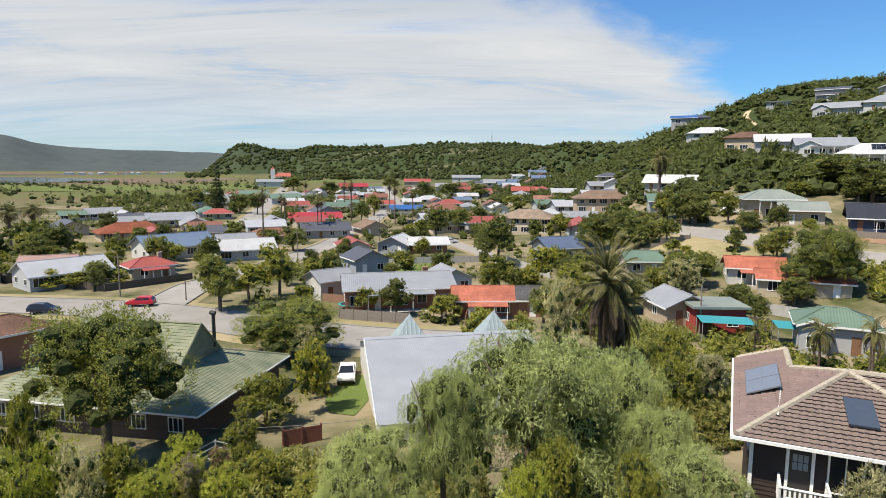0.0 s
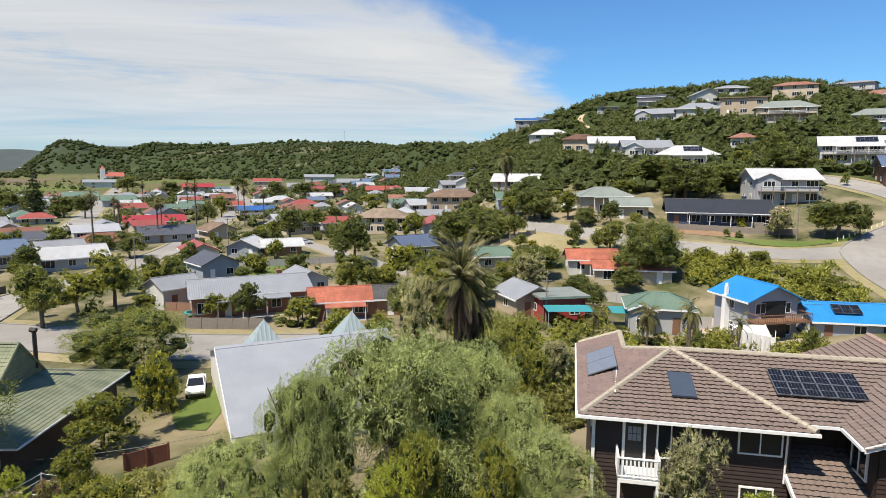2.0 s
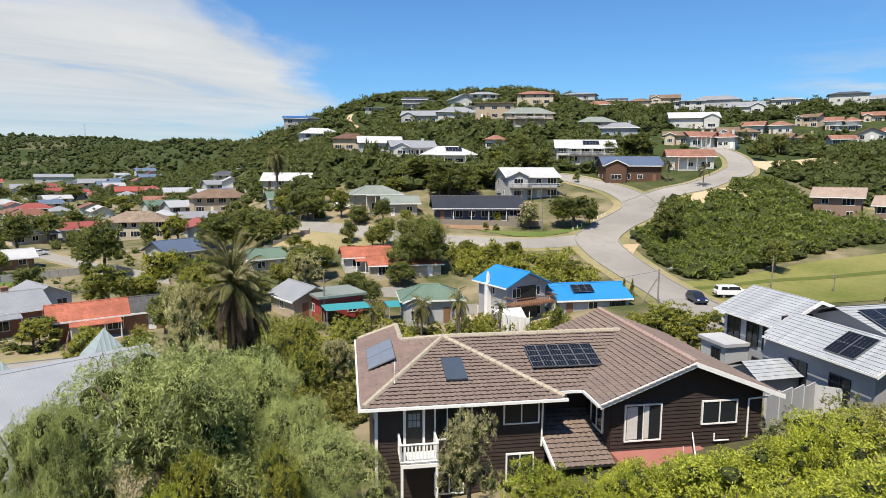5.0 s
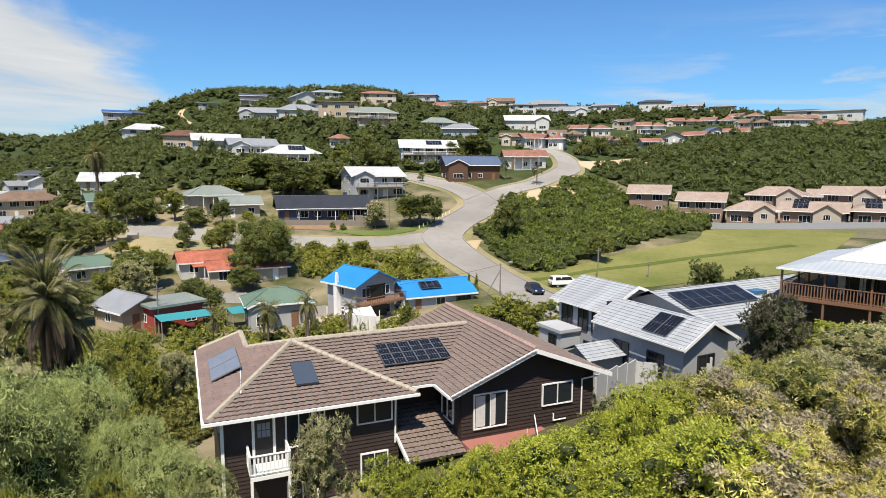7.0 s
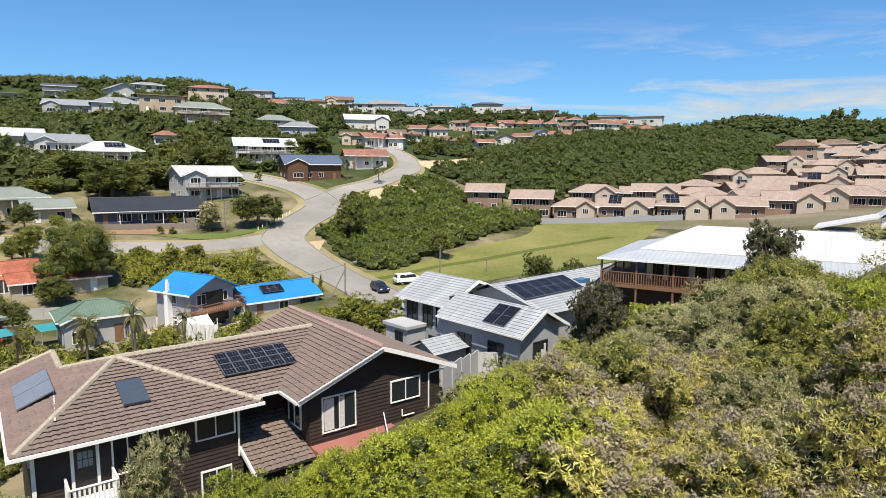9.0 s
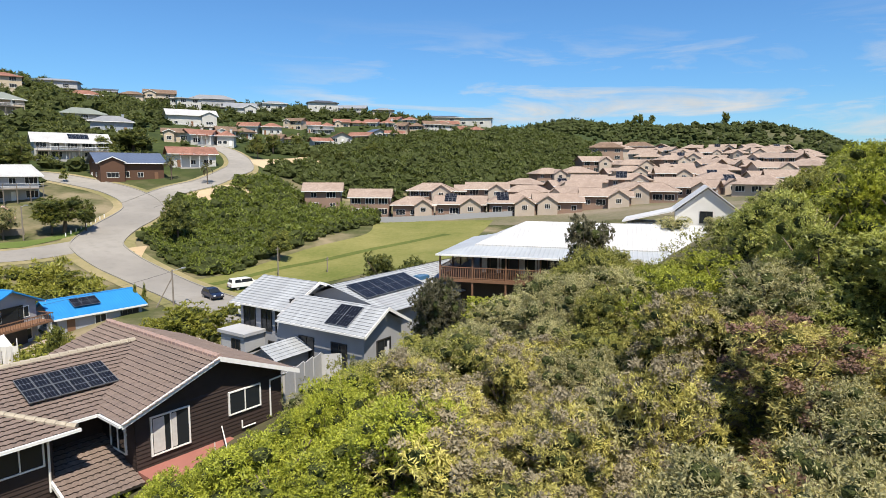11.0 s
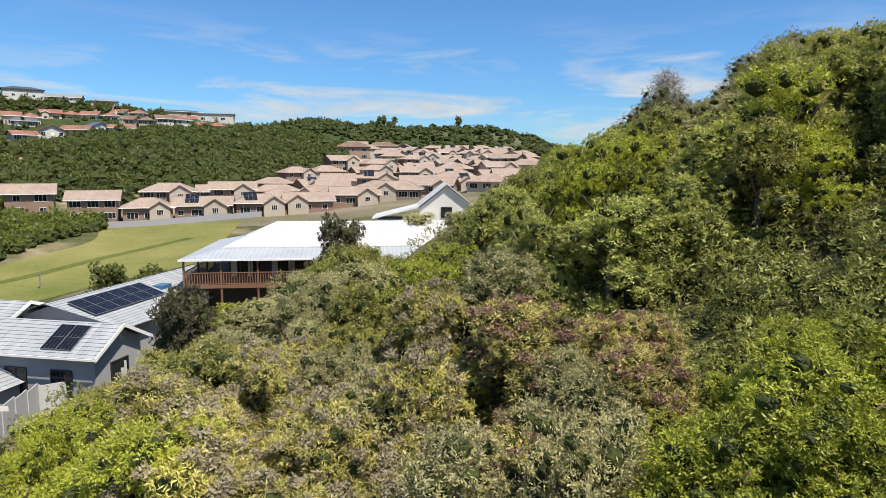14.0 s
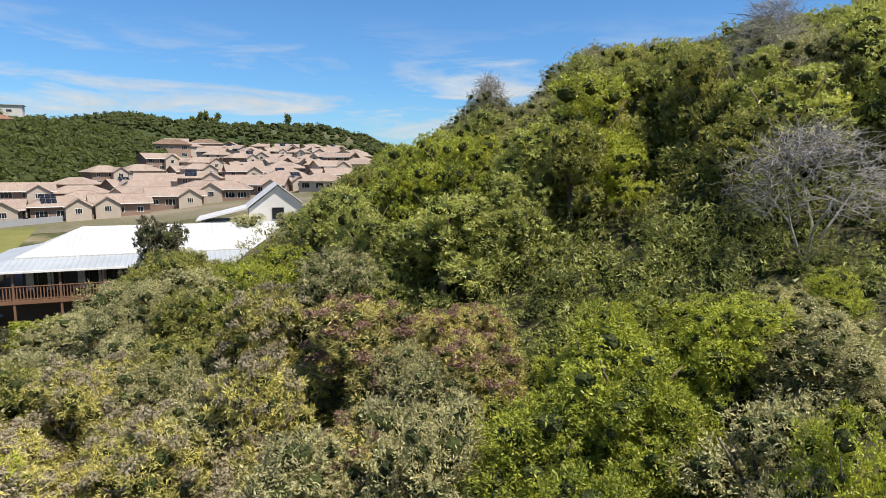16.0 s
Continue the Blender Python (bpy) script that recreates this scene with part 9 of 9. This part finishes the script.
thicket("garden_scrub", 16, lambda b, r: np.ones(len(b), bool), 230, 2.2, LIGHT, "lush light green garden shrubs behind the dark house", leaves=240, leaf=0.16, span=(22, 46, 54, 82), core=0.55)


thicket("undergrowth", 10, lambda b, r: (b > 62) | (r < 18), 1150, 2.4, leafy((0.060, 0.078, 0.020), (0.20, 0.235, 0.070)), "low tangled undergrowth on the slope", leaves=190, leaf=0.085, span=(48, 153, 8, 62), core=0.3, lumps=2)
thicket("slope_scrub", 17, lambda b, r: np.ones(len(b), bool), 330, 2.5, SLOPE, "leafy scrub between the trees of the slope", leaves=480, leaf=0.07, span=(108, 153, 17, 36), core=0.3)
thicket("garden_scrub", 11, lambda b, r: r < np.interp(b, [-37, -25, -13, 0], [40, 41, 42, 38]), 430, 1.9, leafy((0.07, 0.095, 0.024), (0.28, 0.30, 0.095)), "overgrown garden shrubs and flowers", leaves=240, leaf=0.14, span=(-38, 4, 24, 43), core=0.5)
thicket("garden_scrub", 12, lambda b, r: np.sin(r / 9 + b * 0.5) > -0.2, 520, 2.4, MID, "hedges and shrubs in the town gardens", leaves=70, leaf=0.26, span=(-37, 30, 74, 190))


thicket("town_trees", 13, lambda b, r: ((b > -30) | (r < 270)) & ((b < 10) | (r < 330)), 950, 5.4, DARK, "dark garden trees of the far town", leaves=90, leaf=0.45, span=(-36, 16, 185, 560))
thicket("estate_trees", 14, lambda b, r: r > np.interp(b, [70, 80, 90, 95], [160, 190, 245, 300]), 210, 3.0, DARK, "small garden trees between the estate houses", leaves=80, leaf=0.34, span=(70, 104, 160, 430))
thicket("ridge_trees", 15, lambda b, r: r > np.interp(b, [46, 52, 60], [200, 215, 235]), 260, 3.6, HILL, "shrubs and trees between the townhouses on the hill", leaves=70, leaf=0.36, span=(46, 78, 195, 400))


def scatter_town():
    rng = np.random.default_rng(5)
    n = 900
    b, r = rng.uniform(-38, 30, n), np.sqrt(rng.uniform(78 ** 2, 185 ** 2, n))
    x, y = r * np.sin(np.radians(b)), r * np.cos(np.radians(b))
    ok = free_of(x, y, 1.0) & ((b > -30) | (r < 260)) & ((b < 16) | (r < 150))
    k = 0
    for xx, yy, rr in zip(x[ok], y[ok], r[ok]):
        if k > 125:
            break
        k += 1
        s = rng.uniform(0.6, 1.15)
        far = rr > 170
        kind = rng.choice(["far", "farlight"] if far else ["round", "broad", "light", "bush", "yellow"], p=[0.7, 0.3] if far else [0.22, 0.24, 0.28, 0.14, 0.12])
        h = {"bush": 2.2, "yellow": 2.6}.get(kind, rng.uniform(3.5, 7.5)) * s
        plant(kind, xx, yy, h * rng.uniform(0.9, 1.3), h, k)
    for x, y in ((-40, 190), (-44, 215), (-70, 260), (-14, 250), (-20, 236), (-28, 300), (-55, 330), (-80, 350)):
        plant("thin_palm", x, y, 5.2, rng.uniform(10, 15), k)
        k += 1


scatter_town()


def scatter_slope():
    """The thicket on the slope beside the camera, in patches of a kind."""
    rng = np.random.default_rng(11)
    top_b = [46, 50, 54, 58, 62, 66, 73, 80, 88, 92, 94, 99.5, 101.5, 104, 106, 108.5, 111, 115.7, 117.7, 119.5, 122.3, 124.5, 126.2, 129, 137.7, 141, 144, 152]
    top_e = [-30, -27, -25, -23.5, -22, -19, -15.5, -12.5, -8.0, -6.2, -7.2, -7.2, -2.8, -1.5, 0.0, 1.0, 2.5, 4.4, 5.8, 7.8, 6.2, 7.6, 10.2, 11.4, 11.2, 12.2, 12.6, 13.4]
    low_b = [72, 80, 92, 102, 112, 121, 126, 134, 150]
    low_e = [-14.5, -11.8, -12.6, -10.5, -10.6, -12.0, -15.0, -10.2, -7.8]
    k = 0
    ring = 9.5
    while ring < 64:
        step = 2.5 if ring < 26 else 2.75
        m = int(radians(106) * ring / step)
        for j in range(m):
            b = 48 + 106 * (j + rng.uniform(0.1, 0.9)) / m
            r = ring + rng.uniform(-0.9, 0.9)
            x, y = polar(b, r)
            if not free_of(np.array([x]), np.array([y]), -3.0 if r < 27 else 0.6)[0]:
                continue
            if b < 50 and r > 19 or b < 58 and r > 24 or b < 66 and r > 26 or b < 84 and r > 36 or b < 92 and r > 44:
                continue
            g = height(x, y)
            lim = np.interp(b, top_b, top_e) + (1.0 if b < 70 else 0)
            near = r < 25
            if near and b > 72:
                lim = min(lim, (np.interp(b, low_b, low_e) if edge > 72 else lim) + rng.normal() * 0.9)
            else:
                lim -= abs(rng.normal()) * (0.4 if near else (0.9 if b < 100 else 2.0)) * (0.4 if r > 36 else 1.0)
            cap = EYE + r * math.tan(radians(lim))
            h = min(rng.uniform(3.2, 5.6) + (2.0 if r > 28 else 0) + (1.2 if r > 38 else 0), cap - g)
            if h < 0.9:
                continue
            patch = math.sin(b * 0.31 + 1.0) + math.sin(r * 0.33 + b * 0.11)
            edge = b - math.degrees(0.9 / r)
            if near and edge < 72:
                kind = "near"
            elif near and b < 102:
                kind = "flower" if patch > -1.2 else "nearwild"
            elif near and b < 104.5:
                kind = "nearwild"
            elif near and b < 122:
                kind = "rust" if patch > -1.1 else "nearwild"
            elif near:
                kind = "near" if b < 143 or patch < 0 else "nearwild"
            elif b < 95:
                kind = "dusk" if patch > -0.4 else "dark"
            elif b < 102 and r < 40:
                kind = "lime"
            elif r > 42 and 116 < b < 141:
                kind = "wispy"
            else:
                kind = "dusk" if patch > 1.0 else ("lime" if patch < -0.8 else ("dark" if patch < -0.3 else "wild"))
            w = max(2.6, min(h, 5.0) * rng.uniform(0.85, 1.2))
            plant(kind, x, y, w, h, k)
            k += 1
        ring += step * 0.9


scatter_slope()
for i, b in enumerate((93.7, 94.2, 94.7, 95.2, 95.6, 101.5)):
    plant("far", *polar(b, 800 + 8 * (i % 3)), 13.0, 15.0 + 2.5 * (i % 3), i, "dark umbrella pine on the far skyline")


def dead_brush(x, y, w, h, seed, twigs=950):
    """A leafless grey tangle."""
    rng = random.Random(seed)
    ob = thing("dead_bush", x, y, height(x, y), 0, "leafless grey tangle of dead branches", "dead bush")
    s = Shape()
    for i in range(twigs):
        a, e, t = rng.uniform(0, 6.283), rng.uniform(-0.5, 1.4), rng.uniform(0.6, 1.0)
        out = Vector((math.cos(a) * math.cos(e), math.sin(a) * math.cos(e), math.sin(e)))
        p = Vector((out.x * w * 0.5 * t, out.y * w * 0.5 * t, h * 0.55 + out.z * h * 0.42 * t))
        d = (out * 0.5 + Vector((rng.gauss(0, 1), rng.gauss(0, 1), rng.gauss(0, 0.6)))).normalized()
        pts = [p]
        for j in range(4):
            d = (d + Vector((rng.gauss(0, 0.45), rng.gauss(0, 0.45), rng.gauss(0, 0.35)))).normalized()
            pts.append(pts[-1] + d * rng.uniform(0.15, 0.34))
        s.tube(pts, (0.014, 0.012, 0.009, 0.006, 0.003), 3)
    for i in range(5):
        a = 6.283 * i / 5
        s.tube([(0, 0, -0.3), (math.cos(a) * w * 0.12, math.sin(a) * w * 0.12, h * 0.25), (math.cos(a + 0.4) * w * 0.3, math.sin(a + 0.4) * w * 0.3, h * 0.55)], (0.06, 0.045, 0.02), 5)
    part("branch_tangle", s, GREYTWIG, ob)["kind"] = "stuff"


for b, r in ((80.5, 47.5), (83.5, 48.0), (86.5, 48.5)):
    x, y = polar(b, r)
    plant("lime" if b < 85 else "wild", x, y, 4.2, max(1.5, 14.6 - height(x, y)), int(b))
for i, (b, r, e, w) in enumerate(((119.3, 47, 8.0, 4.6), (118.0, 48, 6.6, 4.0), (124.8, 47, 7.6, 4.4), (126.4, 47, 10.2, 5.0), (128.8, 46, 11.4, 5.2), (132.0, 47, 11.2, 5.0), (135.5, 46, 11.0, 5.4), (139.0, 44, 11.6, 5.0))):
    x, y = polar(b, r)
    plant("wispy", x, y, w, EYE + r * math.tan(radians(e)) - height(x, y), i, "wind-bent wispy grey-green tree on the crest")
for b, r, w, h, s in ((146.0, 23.5, 4.8, 4.4, 1), (142.5, 33, 3.4, 6.6, 2), (119.5, 48, 2.6, 6.2, 4), (148.5, 13.2, 1.6, 2.6, 5)):
    dead_brush(*polar(b, r), w, h, s)
# ---- single trees ----
plant("grand", -23.2, 39.7, 12.6, 11.2, 0)
plant("dome", -17.6, 66.7, 13.8, 6.9, 1)
plant("light", -27.1, 98.1, 9.0, 9.4, 2)
plant("broad", -33.4, 89.1, 9.2, 8.6, 3)
plant("round", -7.3, 86.5, 5.9, 5.9, 4)
plant("light", -11.6, 89.2, 4.3, 4.0, 5)
plant("round", 11.0, 133.0, 11.2, 11.6, 6)
plant("yellow", 17.2, 110.6, 8.1, 7.7, 7)
plant("broad", 38.0, 96.6, 9.7, 5.8, 8)
plant("dome", 54.5, 88.6, 13.3, 10.1, 9)
plant("round", 48.4, 84.7, 6.0, 4.5, 10)
plant("light", 53.7, 104.1, 4.9, 5.0, 11)
plant("round", 40.0, 84.3, 5.4, 4.1, 12)
plant("fine", -12.5, 55.6, 5.1, 3.7, 13)
plant("fine", -14.7, 47.8, 5.7, 4.7, 14)
plant("light", 0.8, 84.7, 4.0, 3.6, 15)
plant("date_palm", 48.4, 142.0, 6.7, 15.2, 16)
plant("olive", 10.9, 57.0, 6.4, 11.6, 17)
plant("old_palm", 14.6, 55.6, 8.0, 12.6, 18)
plant("thin_palm", -50.1, 167.2, 5.2, 15.8, 19)
plant("thin_palm", -59.4, 225.4, 6.2, 10.3, 20)
plant("thin_palm", -39.1, 251.5, 6.5, 16.1, 21)
plant("queen_palm", 38.0, 61.2, 3.8, 4.7, 22)
plant("queen_palm", 41.1, 57.9, 3.8, 5.7, 23)
plant("queen_palm", 44.3, 54.2, 3.5, 5.1, 24)
plant("queen_palm", 34.8, 56.1, 3.1, 5.9, 25)
plant("queen_palm", 38.0, 53.9, 2.9, 6.9, 26)
plant("pepper", 4.4, 30.7, 12.1, 11.1, 27)
plant("pepper", -3.4, 26.8, 6.1, 7.0, 28)
plant("pepper", 9.2, 32.7, 7.5, 9.5, 29)
plant("pepper", 0.0, 29.0, 5.6, 9.7, 30)
plant("pepper", 10.2, 28.2, 5.1, 6.7, 31)
plant("fine", 4.8, 25.6, 3.5, 6.3, 32)
plant("near", 3.3, 23.8, 3.0, 5.8, 33)
plant("fine", 17.1, 44.9, 4.9, 6.0, 34)
plant("olive", 20.0, 45.8, 3.8, 6.1, 35)
plant("fine", 7.9, 23.7, 2.6, 5.0, 36)
for i, (b, r, e) in enumerate(((43.2, 19.0, -28.6), (46.6, 18.6, -26.2), (50.0, 18.2, -25.0), (53.4, 18.4, -24.0), (56.8, 18.6, -23.2), (60.2, 18.8, -22.4), (63.4, 19.4, -20.4), (66.2, 20.0, -18.2))):
    x, y = polar(b, r)
    plant("near", x, y, 3.4, EYE + r * math.tan(radians(e)) - height(x, y), i)
plant("near", 13.0, 13.9, 3.3, 4.8, 37)
plant("near", 14.1, 11.2, 2.9, 4.7, 38)
plant("near", *polar(150.5, 12.5), 3.2, 5.4, 176)
plant("nearwild", *polar(146.5, 11.6), 2.8, 4.6, 177)
plant("near", 15.2, 9.7, 2.7, 4.2, 39)
plant("olive", 14.9, 20.1, 3.4, 5.4, 40)
plant("pepper", 10.7, 24.8, 5.9, 5.1, 41)
plant("dusky", 35.0, 8.3, 4.1, 6.4, 42)
plant("dusky", 33.1, 7.7, 4.1, 6.4, 43)
plant("near", -20.7, 30.7, 3.4, 6.9, 44)
plant("fine", -17.7, 31.3, 3.7, 5.3, 45)
plant("near", -20.9, 28.1, 3.6, 6.9, 46)
plant("near", -15.5, 34.7, 3.5, 4.7, 47)
plant("fine", -10.7, 34.4, 4.1, 3.6, 48)
plant("near", -15.6, 30.2, 4.2, 4.3, 49)
plant("near", -12.1, 31.8, 3.5, 3.9, 50)
plant("olive", -17.7, 27.8, 3.1, 6.2, 51)
plant("light", 50.3, 36.2, 8.5, 5.9, 52)
plant("light", 50.4, 32.5, 6.0, 5.3, 53)
plant("light", 48.6, 38.5, 4.5, 5.0, 54)
plant("round", 71.1, 23.7, 6.0, 7.0, 55)
plant("round", 71.3, 19.6, 5.3, 5.4, 56)
plant("dusky", *polar(90.6, 45.0), 5.6, 7.0, 57, "airy dark green tree in front of a white roof")
plant("olive", 59.4, -8.2, 4.8, 3.0, 58)
plant("round", 102.8, 74.5, 8.1, 9.8, 59)
plant("round", 95.1, 93.0, 12.2, 7.3, 60)
plant("round", 51.1, 130.2, 9.2, 7.4, 61)
plant("round", 59.4, 121.9, 5.8, 3.5, 62)
plant("light", 78.7, 140.1, 8.4, 3.4, 63)
plant("olive", 86.7, 97.2, 5.9, 5.9, 64)
plant("round", 89.1, 130.2, 15.4, 9.0, 65)
plant("round", 89.5, 143.4, 17.9, 8.0, 66)
plant("round", 101.3, 132.5, 13.5, 6.6, 67)
plant("round", 39.2, 132.8, 13.0, 7.1, 68)
plant("round", 34.3, 140.3, 10.9, 9.9, 69)
plant("date_palm", -119.4, 176.9, 12.0, 10.8, 70)
plant("date_palm", -114.9, 160.6, 8.9, 10.7, 71)
plant("round", -89.0, 138.2, 10.7, 9.0, 72)
plant("round", -111.5, 200.8, 8.5, 7.4, 73)
plant("broad", -61.9, 107.6, 5.9, 4.7, 74)
plant("light", -59.8, 109.4, 7.0, 2.8, 75)
plant("yellow", -69.5, 105.4, 6.4, 4.0, 76)
plant("light", -65.2, 105.5, 4.9, 3.2, 77)
plant("round", -60.6, 104.1, 4.2, 4.4, 78)
plant("light", -62.1, 139.2, 7.7, 3.9, 79)
plant("light", -53.2, 132.8, 6.1, 3.1, 80)
plant("round", -132.4, 326.6, 14.4, 11.3, 81)
plant("round", -99.9, 296.8, 13.6, 9.8, 82)
plant("round", -115.9, 310.6, 13.1, 12.8, 83)
plant("round", -89.4, 289.4, 10.6, 10.6, 84)
plant("light", -51.1, 172.3, 7.9, 4.3, 85)
plant("round", -39.4, 157.0, 8.6, 6.5, 86)
plant("round", -43.4, 191.0, 6.3, 4.9, 87)
plant("light", -33.6, 282.7, 10.9, 9.5, 88)
plant("round", -35.0, 251.6, 7.8, 7.8, 89)
plant("round", -3.3, 185.6, 10.9, 10.6, 90)
plant("broad", 3.8, 201.4, 11.8, 8.5, 91)
plant("round", 11.2, 226.4, 8.3, 7.3, 92)
plant("round", 8.9, 163.7, 5.4, 6.3, 93)
plant("light", 32.1, 173.6, 8.9, 7.3, 94)
plant("bush", 9.0, 117.7, 2.8, 3.2, 95)
plant("light", 31.3, 283.6, 14.0, 7.0, 96)
plant("round", -14.7, 387.4, 18.4, 13.4, 97)
plant("round", 3.2, 412.9, 21.2, 11.2, 98)
plant("round", -52.1, 561.6, 20.6, 13.2, 99)
plant("round", -95.5, 505.9, 20.4, 11.5, 100)
plant("round", -145.9, 588.0, 23.7, 14.9, 101)
plant("round", -133.7, 807.1, 29.6, 15.3, 102)
plant("round", 21.4, 401.8, 16.2, 9.1, 103)
plant("light", 30.0, 212.7, 8.6, 5.4, 104)
plant("round", 40.8, 156.6, 10.0, 6.9, 105)
plant("round", 37.4, 156.8, 10.0, 8.2, 106)
plant("round", 38.2, 122.3, 8.9, 6.7, 107)
plant("broad", 42.5, 118.9, 6.5, 4.9, 108)
plant("round", 51.4, 127.9, 8.2, 7.0, 109)
plant("light", 41.4, 112.5, 4.1, 3.1, 110)
plant("bush", 37.6, 108.7, 4.0, 3.0, 111)
plant("light", 28.8, 107.4, 5.9, 3.0, 112)
plant("yellow", 37.2, 132.8, 6.1, 3.1, 113)
plant("round", 42.4, 133.0, 6.6, 5.3, 114)
plant("light", 47.6, 135.6, 6.9, 5.2, 115)
plant("round", 49.0, 129.3, 7.0, 7.3, 116)
plant("light", 61.5, 141.9, 5.2, 3.4, 117)
plant("round", 57.8, 118.6, 5.2, 4.0, 118)
plant("round", 63.1, 117.3, 5.3, 5.3, 119)
plant("light", 66.8, 113.8, 4.1, 3.2, 120)
plant("olive", 92.9, 148.7, 9.3, 6.0, 121)
plant("round", 92.1, 125.0, 7.0, 6.2, 122)
plant("round", 85.4, 129.5, 8.2, 6.8, 123)
plant("round", 129.7, 138.9, 12.1, 7.3, 124)
plant("round", 138.5, 162.1, 11.6, 9.0, 125)
plant("round", 128.7, 145.5, 10.6, 7.3, 126)
plant("round", 165.1, 134.5, 16.4, 8.1, 127)
plant("round", 155.7, 136.5, 7.6, 6.4, 128)
plant("light", 120.0, 151.2, 8.7, 6.0, 129)
plant("bush", 126.9, 123.0, 2.6, 3.5, 130)
plant("light", 93.8, 94.2, 7.3, 6.7, 131)
plant("round", 98.3, 91.0, 4.4, 5.9, 132)
plant("flowering", 87.7, 98.4, 5.5, 5.8, 133)
plant("bush", 81.6, 112.4, 1.7, 2.1, 134)
plant("bush", 83.3, 111.6, 1.8, 2.0, 135)
plant("yellow", 86.0, 107.0, 2.5, 2.4, 136)
plant("bush", 78.6, 101.6, 1.9, 1.9, 137)
plant("bush", 80.5, 100.3, 1.9, 1.6, 138)
plant("queen_palm", 145.4, 106.8, 5.6, 6.4, 139)
plant("queen_palm", 146.7, 97.0, 5.4, 5.9, 140)
plant("round", 213.1, 113.1, 7.3, 7.7, 141)
plant("round", 192.5, 107.8, 5.9, 8.6, 142)
plant("round", 234.5, 113.8, 6.9, 6.7, 143)
plant("round", 217.1, 88.1, 4.8, 4.7, 144)
plant("round", 236.0, 82.1, 10.5, 5.8, 145)
plant("olive", 34.2, 87.9, 6.2, 7.7, 146)
plant("round", 41.8, 86.8, 4.6, 3.5, 147)
plant("round", 49.2, 86.4, 5.0, 4.0, 148)
plant("bush", 69.4, 57.3, 1.0, 3.4, 149)
plant("bush", 70.0, 56.5, 1.0, 3.6, 150)
plant("light", 64.8, 88.3, 4.9, 3.5, 151)
plant("light", 67.3, 85.2, 4.9, 3.4, 152)
plant("light", 70.2, 82.5, 4.9, 3.7, 153)
plant("light", 71.3, 75.1, 5.7, 3.1, 154)
plant("light", 73.1, 71.4, 5.6, 3.2, 155)
plant("broad", 105.8, 55.5, 6.4, 5.9, 156)
plant("old_palm", 16.4, 57.2, 6.0, 9.6, 157)
plant("fine", 11.7, 62.9, 4.0, 5.2, 158)
plant("light", 3.9, 65.9, 5.8, 5.7, 159)
plant("light", 7.9, 65.5, 4.7, 5.3, 160)
plant("yellow", -11.3, 50.7, 4.4, 6.6, 161)
plant("olive", -14.5, 62.3, 3.9, 5.2, 162)
plant("fine", 20.5, 54.3, 4.2, 6.0, 163)
plant("olive", 21.1, 47.5, 4.3, 5.4, 164)
plant("queen_palm", 36.9, 59.5, 3.8, 5.0, 165)
plant("queen_palm", 32.8, 64.1, 3.3, 4.0, 166)
plant("bush", 50.6, 51.3, 2.4, 4.0, 167)
plant("light", 0.0, 86.1, 3.4, 3.1, 168)
plant("rust", -13.7, 35.5, 2.0, 3.8, 169)
plant("flower", -14.3, 31.9, 2.6, 4.3, 170)
plant("fine", -7.4, 33.2, 3.3, 2.5, 171)
plant("near", -19.9, 30.0, 3.0, 5.3, 172)
plant("fine", -24.7, 34.0, 3.4, 7.6, 173)
plant("fine", -13.4, 38.7, 3.2, 4.1, 174)
plant("rust", -19.5, 32.6, 2.1, 4.5, 175)


# the pattern plants are no part of the place
for kinds in PROTO.values():
    for pattern, _, _ in kinds:
        for o in [*pattern.children_recursive, pattern]:
            bpy.data.objects.remove(o)
